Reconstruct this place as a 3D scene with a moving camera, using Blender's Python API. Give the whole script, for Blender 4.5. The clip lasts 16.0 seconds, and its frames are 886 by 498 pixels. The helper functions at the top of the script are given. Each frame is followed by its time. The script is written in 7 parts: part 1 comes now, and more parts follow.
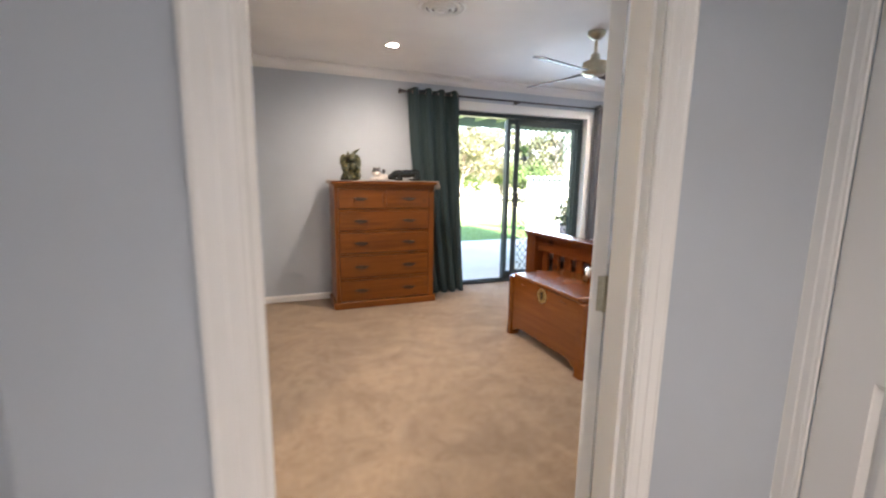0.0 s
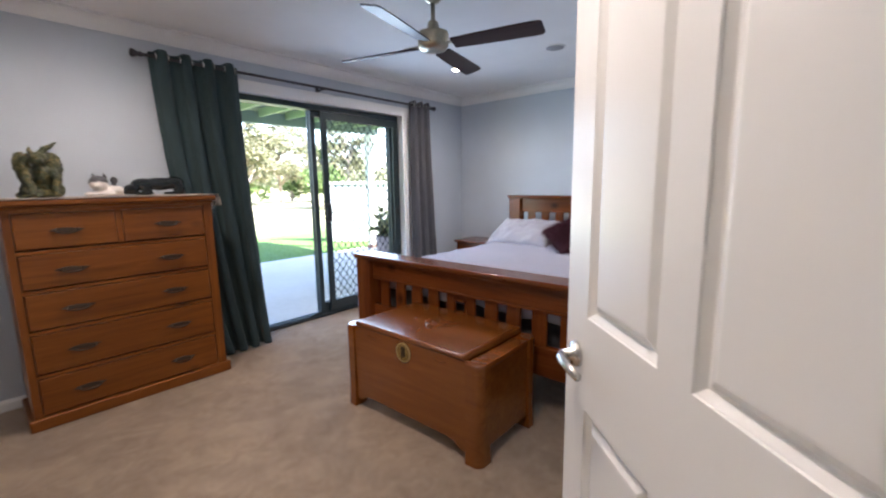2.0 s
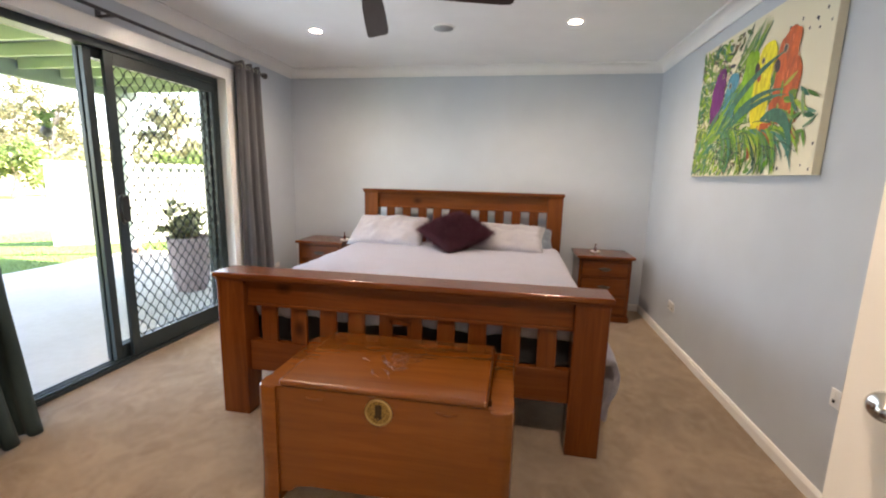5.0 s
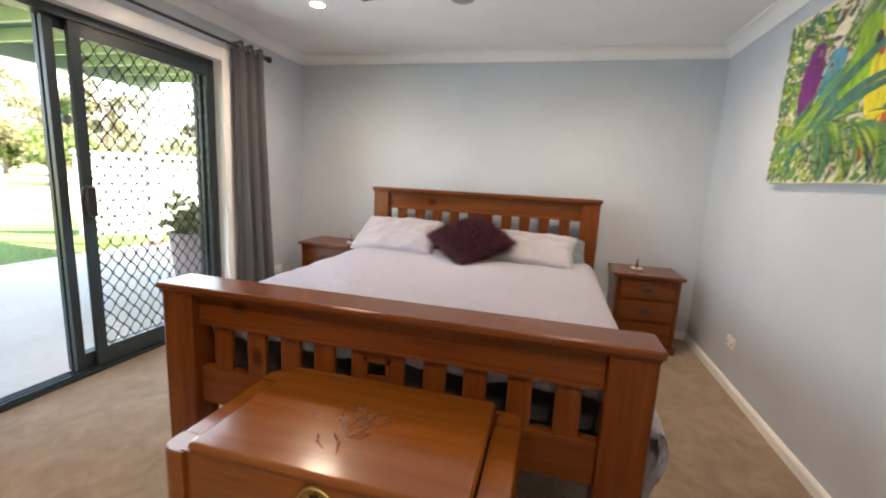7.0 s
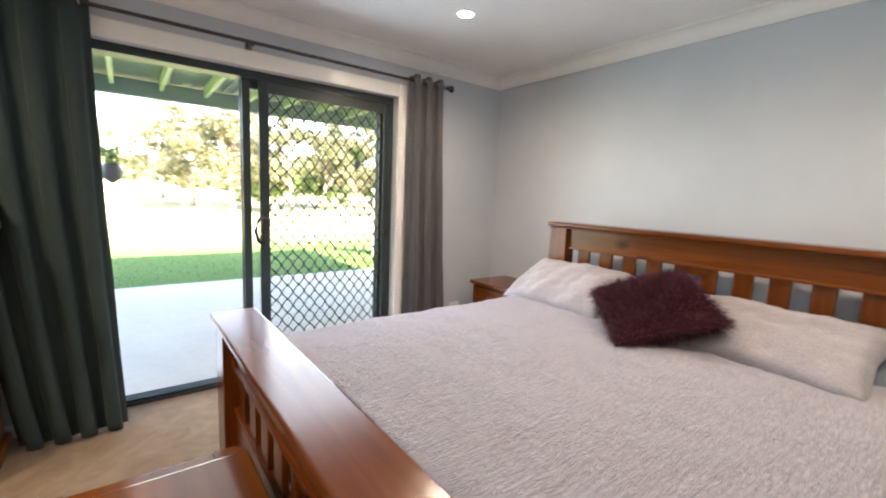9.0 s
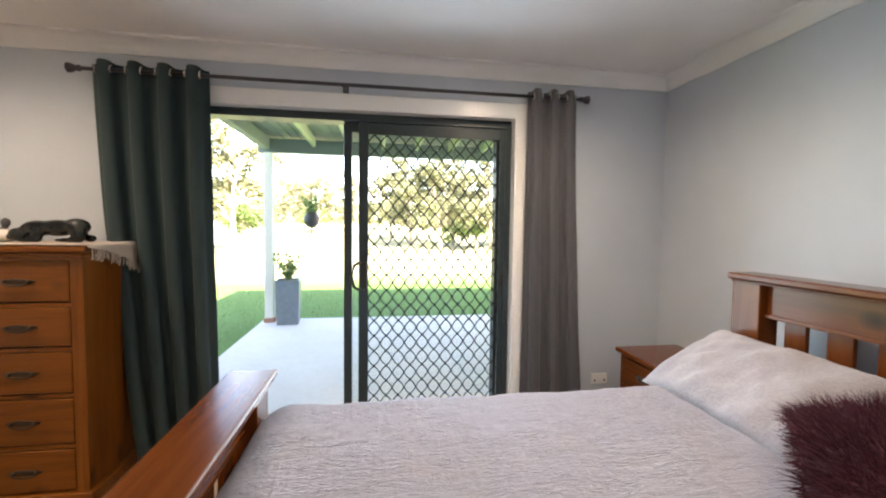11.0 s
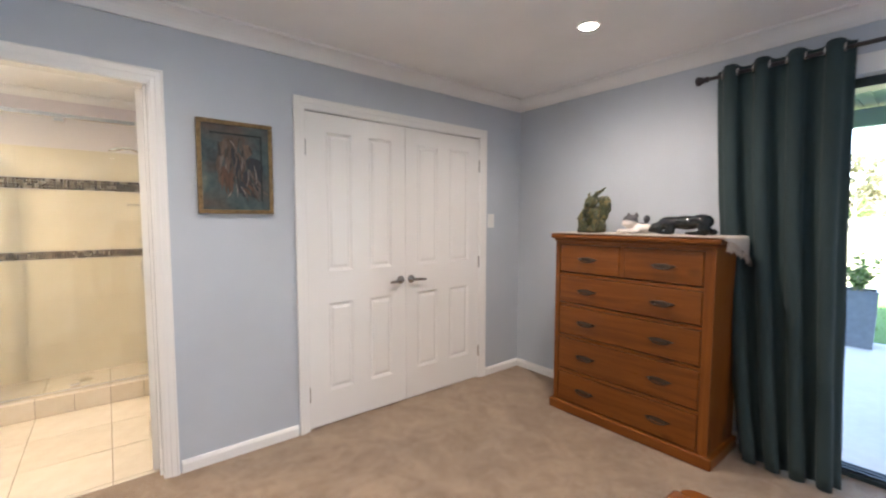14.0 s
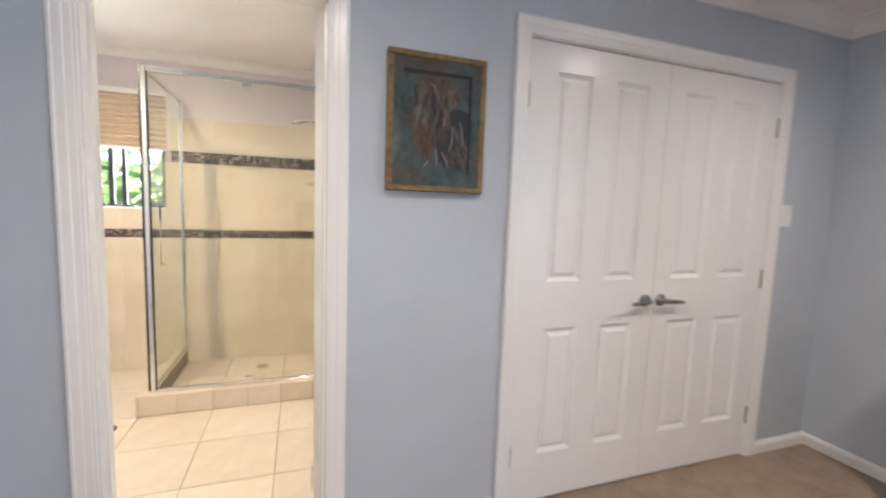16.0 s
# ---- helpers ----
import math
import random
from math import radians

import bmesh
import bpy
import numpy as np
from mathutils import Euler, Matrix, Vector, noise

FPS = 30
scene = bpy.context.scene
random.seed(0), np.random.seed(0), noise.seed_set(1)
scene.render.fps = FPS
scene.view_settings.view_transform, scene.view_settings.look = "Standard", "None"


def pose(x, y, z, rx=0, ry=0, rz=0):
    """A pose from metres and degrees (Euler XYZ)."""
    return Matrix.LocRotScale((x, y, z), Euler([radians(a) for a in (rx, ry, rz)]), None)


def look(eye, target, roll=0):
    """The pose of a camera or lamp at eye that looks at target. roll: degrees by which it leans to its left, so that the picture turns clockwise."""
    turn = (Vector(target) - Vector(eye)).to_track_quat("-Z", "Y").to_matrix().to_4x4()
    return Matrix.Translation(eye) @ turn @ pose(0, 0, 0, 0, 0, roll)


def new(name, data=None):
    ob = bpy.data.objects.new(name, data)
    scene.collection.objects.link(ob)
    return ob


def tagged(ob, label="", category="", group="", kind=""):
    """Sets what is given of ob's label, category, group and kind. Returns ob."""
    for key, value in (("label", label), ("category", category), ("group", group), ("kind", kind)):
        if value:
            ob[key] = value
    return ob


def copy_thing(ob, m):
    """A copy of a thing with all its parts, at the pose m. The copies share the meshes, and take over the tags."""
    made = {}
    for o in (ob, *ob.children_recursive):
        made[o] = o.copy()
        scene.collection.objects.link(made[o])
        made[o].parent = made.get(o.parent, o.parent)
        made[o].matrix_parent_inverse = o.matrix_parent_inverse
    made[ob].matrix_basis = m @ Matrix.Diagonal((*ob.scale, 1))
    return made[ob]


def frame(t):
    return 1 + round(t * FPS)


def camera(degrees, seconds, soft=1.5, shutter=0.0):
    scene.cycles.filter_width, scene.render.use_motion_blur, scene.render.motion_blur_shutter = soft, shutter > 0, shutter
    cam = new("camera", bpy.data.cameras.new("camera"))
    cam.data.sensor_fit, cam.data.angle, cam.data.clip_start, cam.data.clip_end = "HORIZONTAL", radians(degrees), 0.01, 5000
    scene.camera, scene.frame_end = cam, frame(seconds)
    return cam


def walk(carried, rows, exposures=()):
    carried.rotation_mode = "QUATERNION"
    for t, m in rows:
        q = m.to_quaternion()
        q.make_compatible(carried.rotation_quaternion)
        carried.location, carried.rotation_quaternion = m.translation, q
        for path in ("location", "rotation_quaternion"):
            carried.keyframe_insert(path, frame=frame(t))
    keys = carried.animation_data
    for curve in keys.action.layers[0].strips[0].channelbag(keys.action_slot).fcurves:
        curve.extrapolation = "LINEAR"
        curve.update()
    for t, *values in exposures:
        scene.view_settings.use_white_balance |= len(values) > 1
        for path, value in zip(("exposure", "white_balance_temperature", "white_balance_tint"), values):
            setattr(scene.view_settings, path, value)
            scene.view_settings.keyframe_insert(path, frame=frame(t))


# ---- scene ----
cam = camera(93.4, 16.0, 2.1, 0.4)
PATH = [
    (0, (0.363, 0.374, 1.287), (1.085, 2.211, 0.962), 0.8),
    (0.5, (0.461, 0.67, 1.292), (1.44, 2.398, 1.05), 0.9),
    (1, (0.526, 0.931, 1.307), (1.759, 2.488, 1.069), 0.4),
    (1.5, (0.617, 1.167, 1.296), (2.046, 2.538, 1.021), -0.7),
    (2, (0.723, 1.379, 1.313), (2.217, 2.674, 1.009), -0.9),
    (2.5, (0.695, 1.671, 1.323), (2.404, 2.655, 0.987), -0.3),
    (3, (0.702, 1.943, 1.299), (2.524, 2.682, 0.934), -0.4),
    (3.5, (0.785, 2.252, 1.298), (2.675, 2.821, 0.971), 0.6),
    (4, (0.771, 2.451, 1.31), (2.714, 2.781, 0.966), 1.3),
    (6.5, (1.042, 2.426, 1.316), (2.981, 2.798, 0.995), 2.3),
    (7, (1.305, 2.383, 1.307), (3.215, 2.868, 0.964), 3.0),
    (7.5, (1.596, 2.36, 1.324), (3.427, 3.093, 0.995), 2.8),
    (8, (1.839, 2.325, 1.32), (3.44, 3.489, 1.036), 3.1),
    (8.7, (2.22, 2.10, 1.333), (3.56, 3.56, 1.06), 2.6),
    (9.3, (2.58, 1.955, 1.345), (3.62, 3.65, 1.115), 2.1),
    (9.8, (2.81, 2.03, 1.355), (3.60, 3.86, 1.15), 1.6),
    (10.3, (3.032, 2.21, 1.366), (3.603, 4.118, 1.19), 1.1),
    (10.5, (3.146, 2.231, 1.373), (3.588, 4.176, 1.227), 0.4),
    (11, (3.251, 2.259, 1.379), (3.561, 4.232, 1.272), 0.7),
    (11.5, (3.261, 2.252, 1.387), (3.402, 4.246, 1.317), 0.7),
    (12, (3.177, 2.157, 1.383), (2.813, 4.123, 1.342), 1.3),
    (12.5, (2.952, 2.046, 1.405), (2.043, 3.827, 1.357), 1.6),
    (13, (2.811, 1.949, 1.399), (1.527, 3.481, 1.322), 0.8),
    (13.5, (2.766, 1.956, 1.38), (1.304, 3.317, 1.273), 0.5),
    (14, (2.672, 1.975, 1.364), (1.117, 3.225, 1.224), 0.1),
    (14.5, (2.376, 1.857, 1.351), (0.789, 3.061, 1.175), -0.3),
    (15, (2.173, 1.889, 1.358), (0.532, 3.017, 1.17), -0.0),
    (15.5, (1.946, 1.987, 1.345), (0.187, 2.922, 1.165), 1.1),
    (16, (1.662, 2.06, 1.337), (-0.219, 2.71, 1.139), 2.0),
]
EXPOSURES = [
    (0, 3.77, 6510, 18),
    (1, 3.59, 6310, 17),
    (1.5, 3.41, 6110, 17),
    (2, 3.24, 5960, 20),
    (2.5, 3.24, 5910, 19),
    (3, 3.34, 6010, 19),
    (4, 3.54, 7310, 20),
    (6.5, 3.55, 7510, 19),
    (8, 3.59, 7510, 19),
    (10.5, 3.47, 7410, 17),
    (11, 3.43, 7410, 18),
    (12, 3.23, 7710, 20),
    (12.5, 3.15, 8060, 24),
    (13, 3.10, 7360, 23),
    (13.5, 3.40, 6510, 20),
    (14.5, 3.69, 5960, 16),
    (15, 3.73, 6060, 17),
    (15.5, 3.63, 5960, 17),
    (16, 3.52, 5910, 17),
]
walk(cam, [(t, look(eye, target, roll)) for t, eye, target, roll in PATH], EXPOSURES)
# ---- world, sun, large lights ----
world = bpy.data.worlds.new("sky")
world.use_nodes = True
scene.world = world
SUN_EL, SUN_AZ = 40.0, 158.0   # azimuth clockwise from +y, where the sun stands
sky = world.node_tree.nodes.new("ShaderNodeTexSky")
sky.sky_type = "NISHITA"
sky.sun_disc = False
sky.sun_elevation, sky.sun_rotation = radians(SUN_EL), radians(SUN_AZ)
world.node_tree.links.new(sky.outputs[0], world.node_tree.nodes["Background"].inputs[0])
world.node_tree.nodes["Background"].inputs[1].default_value = 0.15


def lamp(name, kind, energy, colour, m, **more):
    data = bpy.data.lights.new(name, kind)
    data.energy, data.color = energy, colour
    ob = new(name, data)
    ob.matrix_world = m
    return data


sun = lamp("sun", "SUN", 5.0, (1.0, 0.95, 0.87), Matrix())
sun.angle = radians(0.5)
_d = Vector((math.sin(radians(SUN_AZ)) * math.cos(radians(SUN_EL)), math.cos(radians(SUN_AZ)) * math.cos(radians(SUN_EL)), math.sin(radians(SUN_EL))))
bpy.data.objects["sun"].matrix_world = look(_d * 50, (0, 0, 0))

# daylight in the openings of the sliding door and of the ensuite window
day = lamp("daylight_door", "AREA", 0.4, (0.60, 0.80, 1.0), look((2.70, 4.975, 1.08), (2.78, 3.0, 0.98)))
day.shape, day.size, day.size_y, day.spread = "RECTANGLE", 0.68, 1.95, radians(135)
day = lamp("daylight_screen", "AREA", 2.5, (0.60, 0.80, 1.0), look((3.60, 4.975, 1.08), (3.60, 3.0, 0.9)))
day.shape, day.size, day.size_y, day.spread = "RECTANGLE", 0.90, 1.85, radians(135)
bath_day = lamp("daylight_window", "AREA", 2.6, (0.95, 1.0, 0.95), look((-2.2, 0.72, 1.5), (-1.0, 0.9, 1.2)))
bath_day.shape, bath_day.size, bath_day.size_y = "RECTANGLE", 0.8, 0.7
DOWNLIGHTS = [(1.33, 4.07), (4.07, 4.06), (4.07, 2.10), (1.33, 2.10)]
for lx, ly in DOWNLIGHTS:
    d = lamp("downlight_lamp", "SPOT", 6.2, (1.0, 0.83, 0.64), pose(lx, ly, 2.40))
    d.spot_size, d.spot_blend, d.shadow_soft_size = radians(160), 1.0, 0.04
for lx, ly in ((-0.65, 1.05),):
    d = lamp("bath_lamp", "SPOT", 10.5, (1.0, 0.75, 0.44), pose(lx, ly, 2.395))
    d.spot_size, d.spot_blend, d.shadow_soft_size = radians(176), 0.6, 0.04
# added fill behind the start of the walk, brightens the hall walls
d = lamp("hall_lamp", "SPOT", 11, (1.0, 0.88, 0.76), pose(0.95, -1.0, 2.39))
d.spot_size, d.spot_blend, d.shadow_soft_size = radians(150), 0.8, 0.05


# ---- materials ----
class Nodes:
    """A short way to write node materials."""

    def __init__(self, name, colour, rough=0.5, metal=0.0, coord="Object"):
        self.m = bpy.data.materials.new(name)
        self.m.use_nodes = True
        self.t = self.m.node_tree
        self.b = self.t.nodes["Principled BSDF"]
        self.b.inputs["Base Color"].default_value = (*colour, 1)
        self.b.inputs["Roughness"].default_value = rough
        self.b.inputs["Metallic"].default_value = metal
        self.co = self.t.nodes.new("ShaderNodeTexCoord").outputs[coord]

    def n(self, kind, **vals):
        nd = self.t.nodes.new(kind)
        for k, v in vals.items():
            nd.inputs[k].default_value = v
        return nd

    def link(self, a, b):
        self.t.links.new(a, b)

    def scaled(self, s, src=None):
        mp = self.n("ShaderNodeMapping", Scale=s)
        self.link(src or self.co, mp.inputs["Vector"])
        return mp.outputs[0]

    def noise(self, scale, detail=4.0, rough=0.6, vec=None, dist=0.0):
        nd = self.n("ShaderNodeTexNoise", Scale=scale, Detail=detail, Roughness=rough, Distortion=dist)
        self.link(vec or self.co, nd.inputs["Vector"])
        return nd.outputs["Fac"]

    def ramp(self, fac, *stops):
        r = self.n("ShaderNodeValToRGB")
        e = r.color_ramp.elements
        while len(e) < len(stops):
            e.new(0.5)
        for k, (p, c) in enumerate(stops):
            e[k].position = p
            e[k].color = (*c, 1) if len(c) == 3 else c
        self.link(fac, r.inputs["Fac"])
        return r.outputs["Color"]

    def mix(self, fac, a, b, how="MIX"):
        m = self.t.nodes.new("ShaderNodeMix")
        m.data_type, m.blend_type = "RGBA", how
        for sock, v in ((m.inputs[0], fac), (m.inputs[6], a), (m.inputs[7], b)):
            if isinstance(v, bpy.types.NodeSocket):
                self.link(v, sock)
            else:
                sock.default_value = (*v, 1) if isinstance(v, tuple) else v
        return m.outputs[2]

    def colour(self, s):
        self.link(s, self.b.inputs["Base Color"])
        return self

    def rough(self, s):
        self.link(s, self.b.inputs["Roughness"])
        return self

    def bump(self, fac, strength=0.2, dist=0.01):
        bp = self.n("ShaderNodeBump", Strength=strength, Distance=dist)
        self.link(fac, bp.inputs["Height"])
        self.link(bp.outputs[0], self.b.inputs["Normal"])
        return self


def painted(name, c, rough=0.55, grain=0.02, var=0.05):
    k = Nodes(name, c, rough)
    big = k.noise(1.3, 3)
    lo, hi = tuple(x * (1 - var) for x in c), tuple(min(1, x * (1 + var)) for x in c)
    k.colour(k.ramp(big, (0.3, lo), (0.7, hi)))
    k.bump(k.noise(220, 3), 0.12, grain * 0.1)
    k.rough(k.ramp(k.noise(5, 4), (0.3, (rough - 0.06 * rough,) * 3), (0.7, (rough + 0.06 * rough,) * 3)))
    return k.m


def timber(name, dark, mid, light, axis="X", rough=0.3, knots=True, coat=0.04):
    """Lacquered pine: grain stretched along one axis of the object, with knots."""
    k = Nodes(name, mid, rough)
    s = {"X": (0.9, 14, 14), "Y": (14, 0.9, 14), "Z": (14, 14, 0.9)}[axis]
    shift = k.t.nodes.new("ShaderNodeObjectInfo").outputs["Random"]
    add = k.t.nodes.new("ShaderNodeVectorMath")
    add.operation = "MULTIPLY_ADD"
    k.link(shift, add.inputs[0])
    add.inputs[1].default_value = (7, 5, 9)
    k.link(k.co, add.inputs[2])
    v = k.scaled(s, add.outputs[0])
    g = k.noise(1.6, 6, 0.65, v, 0.6)
    col = k.ramp(g, (0.25, dark), (0.5, mid), (0.75, light))
    fine = k.noise(9, 4, 0.7, v)
    col = k.mix(0.15 if coat < 0.1 else 0.08, col, k.ramp(fine, (0.35, dark), (0.65, light)))
    blot = k.noise(2.3, 3, 0.5, add.outputs[0])
    col = k.mix(k.ramp(blot, (0.45, (0, 0, 0)), (0.75, (0.4, 0.4, 0.4))), col, tuple(x * 0.72 for x in mid))
    if knots:
        vs = {"X": (2.6, 4, 4), "Y": (4, 2.6, 4), "Z": (4, 4, 2.6)}[axis]
        vo = k.n("ShaderNodeTexVoronoi", Scale=1.0)
        k.link(k.scaled(vs, add.outputs[0]), vo.inputs["Vector"])
        kn = k.ramp(vo.outputs["Distance"], (0.06, (0.85, 0.85, 0.85)), (0.17, (0, 0, 0)))
        col = k.mix(kn, col, tuple(x * 0.25 for x in dark))
    k.colour(col)
    k.rough(k.ramp(fine, (0.3, (rough - 0.03,) * 3), (0.7, (rough + (0.07 if coat < 0.1 else 0.02),) * 3)))
    k.bump(fine, 0.03 if coat < 0.1 else 0.008, 0.004)
    k.b.inputs["Coat Weight"].default_value = coat
    k.b.inputs["Specular IOR Level"].default_value = 0.3 if knots else (0.5 if coat > 0.2 else 0.2)
    k.b.inputs["Coat Roughness"].default_value = 0.15 if knots else 0.08
    return k.m


WALL = painted("blue_grey_wall_paint", (0.485, 0.535, 0.592), 0.6)
CEIL = painted("white_ceiling_paint", (0.80, 0.80, 0.79), 0.75)
WHITE = painted("white_gloss_paint", (0.84, 0.84, 0.82), 0.24, 0.006, 0.02)
LILAC = painted("lilac_bath_paint", (0.66, 0.62, 0.66), 0.6)
OUTWALL = painted("render_outside", (0.62, 0.60, 0.56), 0.8)


def carpet_mat():
    k = Nodes("beige_carpet", (0.411, 0.294, 0.192), 0.95)
    big = k.noise(1.7, 6, 0.66, dist=1.4)
    mid = k.noise(9, 7, 0.74, dist=0.9)
    tuft = k.noise(420, 2, 0.6)
    c = k.ramp(big, (0.40, (0.234, 0.145, 0.073)), (0.60, (0.458, 0.321, 0.192)))
    c = k.mix(0.42, c, k.ramp(mid, (0.38, (0.229, 0.142, 0.073)), (0.62, (0.572, 0.419, 0.268))))
    c = k.mix(0.35, c, k.ramp(tuft, (0.3, (0.229, 0.158, 0.101)), (0.7, (0.526, 0.403, 0.282))))
    spot = k.ramp(k.noise(13, 4, 0.6, dist=0.6), (0.69, (0, 0, 0)), (0.76, (0.6, 0.6, 0.6)))
    k.colour(k.mix(spot, c, (0.218, 0.142, 0.086)))
    s = k.t.nodes.new("ShaderNodeMath")
    s.operation = "ADD"
    k.link(tuft, s.inputs[0])
    k.link(mid, s.inputs[1])
    k.bump(s.outputs[0], 0.9, 0.011)
    k.b.inputs["Sheen Weight"].default_value = 0.25
    return k.m


def plain(name, c, rough=0.4, metal=0.0, bump=0.0, scale=60, var=0.12):
    k = Nodes(name, c, rough, metal)
    n = k.noise(scale, 4)
    k.colour(k.ramp(n, (0.3, tuple(x * (1 - var) for x in c)), (0.7, tuple(min(1, x * (1 + var)) for x in c))))
    if bump:
        k.bump(n, bump, 0.004)
    return k.m


def fabric(name, c, scale=300, var=0.15, stain=0.1, sheen=0.3, bump=0.4):
    k = Nodes(name, c, 0.9)
    w = k.noise(scale, 3, 0.6)
    b = k.noise(5, 4)
    col = k.ramp(b, (0.3, tuple(x * (1 - stain) for x in c)), (0.7, tuple(min(1, x * (1 + stain)) for x in c)))
    col = k.mix(0.5, col, k.ramp(w, (0.3, tuple(x * (1 - var) for x in c)), (0.7, tuple(min(1, x * (1 + var)) for x in c))))
    k.colour(col)
    k.bump(w, bump, 0.004)
    k.b.inputs["Sheen Weight"].default_value = sheen
    return k.m


def glass_mat(name, tint, rough=0.0):
    k = Nodes(name, tint, rough)
    t = k.n("ShaderNodeBsdfTransparent", Color=(*tint, 1))
    g = k.n("ShaderNodeBsdfGlossy", Roughness=0.02)
    lw = k.n("ShaderNodeLayerWeight", Blend=0.5)
    pw = k.t.nodes.new("ShaderNodeMath")
    pw.operation = "POWER"
    k.link(lw.outputs["Facing"], pw.inputs[0])
    pw.inputs[1].default_value = 4.0
    fr = k.n("ShaderNodeMapRange", **{"To Min": 0.03, "To Max": 0.6})
    k.link(pw.outputs[0], fr.inputs["Value"])
    mx = k.t.nodes.new("ShaderNodeMixShader")
    k.link(fr.outputs[0], mx.inputs[0])
    k.link(t.outputs[0], mx.inputs[1])
    k.link(g.outputs[0], mx.inputs[2])
    k.link(mx.outputs[0], k.t.nodes["Material Output"].inputs["Surface"])
    return k.m


def glow(name, c, strength):
    k = Nodes(name, c, 0.5)
    k.b.inputs["Emission Color"].default_value = (*c, 1)
    k.b.inputs["Emission Strength"].default_value = strength
    return k.m


def random_tint(name, stops, rough=0.3, bump_scale=40, bump=0.05, thin=False):
    """Pieces that differ from one another."""
    k = Nodes(name, stops[0][1], rough)
    r = k.t.nodes.new("ShaderNodeObjectInfo").outputs["Random"]
    g = k.t.nodes.new("ShaderNodeNewGeometry").outputs["Random Per Island"]
    a = k.t.nodes.new("ShaderNodeMath")
    a.operation = "ADD"
    k.link(r, a.inputs[0])
    k.link(g, a.inputs[1])
    f = k.t.nodes.new("ShaderNodeMath")
    f.operation = "FRACT"
    k.link(a.outputs[0], f.inputs[0])
    c = k.ramp(f.outputs[0], *stops)
    n = k.noise(bump_scale, 4)
    k.colour(k.mix(0.12, c, k.ramp(n, (0.3, (0.2, 0.2, 0.2)), (0.7, (0.9, 0.9, 0.9))), "OVERLAY"))
    k.bump(n, bump, 0.003)
    if thin:
        tr = k.n("ShaderNodeBsdfTranslucent")
        k.link(k.b.inputs["Base Color"].links[0].from_socket, tr.inputs["Color"])
        mx = k.n("ShaderNodeMixShader", Fac=0.45)
        k.link(k.b.outputs[0], mx.inputs[1])
        k.link(tr.outputs[0], mx.inputs[2])
        k.link(mx.outputs[0], k.t.nodes["Material Output"].inputs["Surface"])
    return k.m


D_, M_, L_ = (0.085, 0.020, 0.005), (0.138, 0.036, 0.008), (0.180, 0.054, 0.012)
WOOD = {a: timber("stained_pine_" + a.lower(), D_, M_, L_, a, 0.22, True, 0.101) for a in "XYZ"}
HONEY = {a: timber("honey_pine_" + a.lower(), (0.098, 0.026, 0.004), (0.186, 0.057, 0.008), (0.252, 0.088, 0.015), a) for a in "XYZ"}
D2, M2, L2 = (0.125, 0.034, 0.005), (0.170, 0.050, 0.007), (0.208, 0.066, 0.011)
CAMPHOR = {a: timber("camphor_wood_" + a.lower(), D2, M2, L2, a, 0.22, False, 0.45) for a in "XYZ"}
WALNUT = timber("dark_fan_blade", (0.018, 0.009, 0.008), (0.030, 0.015, 0.013), (0.042, 0.022, 0.018), "X", 0.38, False, 0.1)
# near-black backing colour that stands in for shade between drawers
RECESS_SHADE = plain("dark_recess", (0.03, 0.015, 0.008), 0.7)
CARPET = carpet_mat()
STEEL = plain("brushed_steel", (0.62, 0.61, 0.58), 0.25, 1.0, var=0.05)
CHROME = plain("chrome", (0.75, 0.75, 0.75), 0.08, 1.0, var=0.03)
BRASS = plain("antique_brass", (0.60, 0.46, 0.20), 0.3, 1.0, 0.05)
NICKEL = plain("dull_nickel", (0.42, 0.39, 0.30), 0.28, 1.0)
PEWTER = plain("dark_pewter", (0.060, 0.040, 0.026), 0.5, 0.45, 0.2)
ALU = plain("dark_green_grey_aluminium", (0.028, 0.042, 0.046), 0.35, 0.2)
BLACK = plain("black_plastic", (0.02, 0.02, 0.02), 0.4)
PLASTIC = plain("white_plastic", (0.78, 0.78, 0.76), 0.35, var=0.03)
GLASS = glass_mat("clear_glass", (0.95, 0.97, 0.96))
SHOWER_GLASS = glass_mat("shower_glass", (0.97, 0.98, 0.96))
CURTAIN = fabric("dark_teal_curtain_cloth", (0.022, 0.043, 0.046), 500, 0.2, 0.12, 0.06, 0.15)
# greyer, lighter copy of the curtain cloth, with the door's glare in its colour
GLARE_CURTAIN = fabric("curtain_cloth_greyed_for_glare", (0.078, 0.079, 0.088), 500, 0.2, 0.12, 0.15, 0.15)
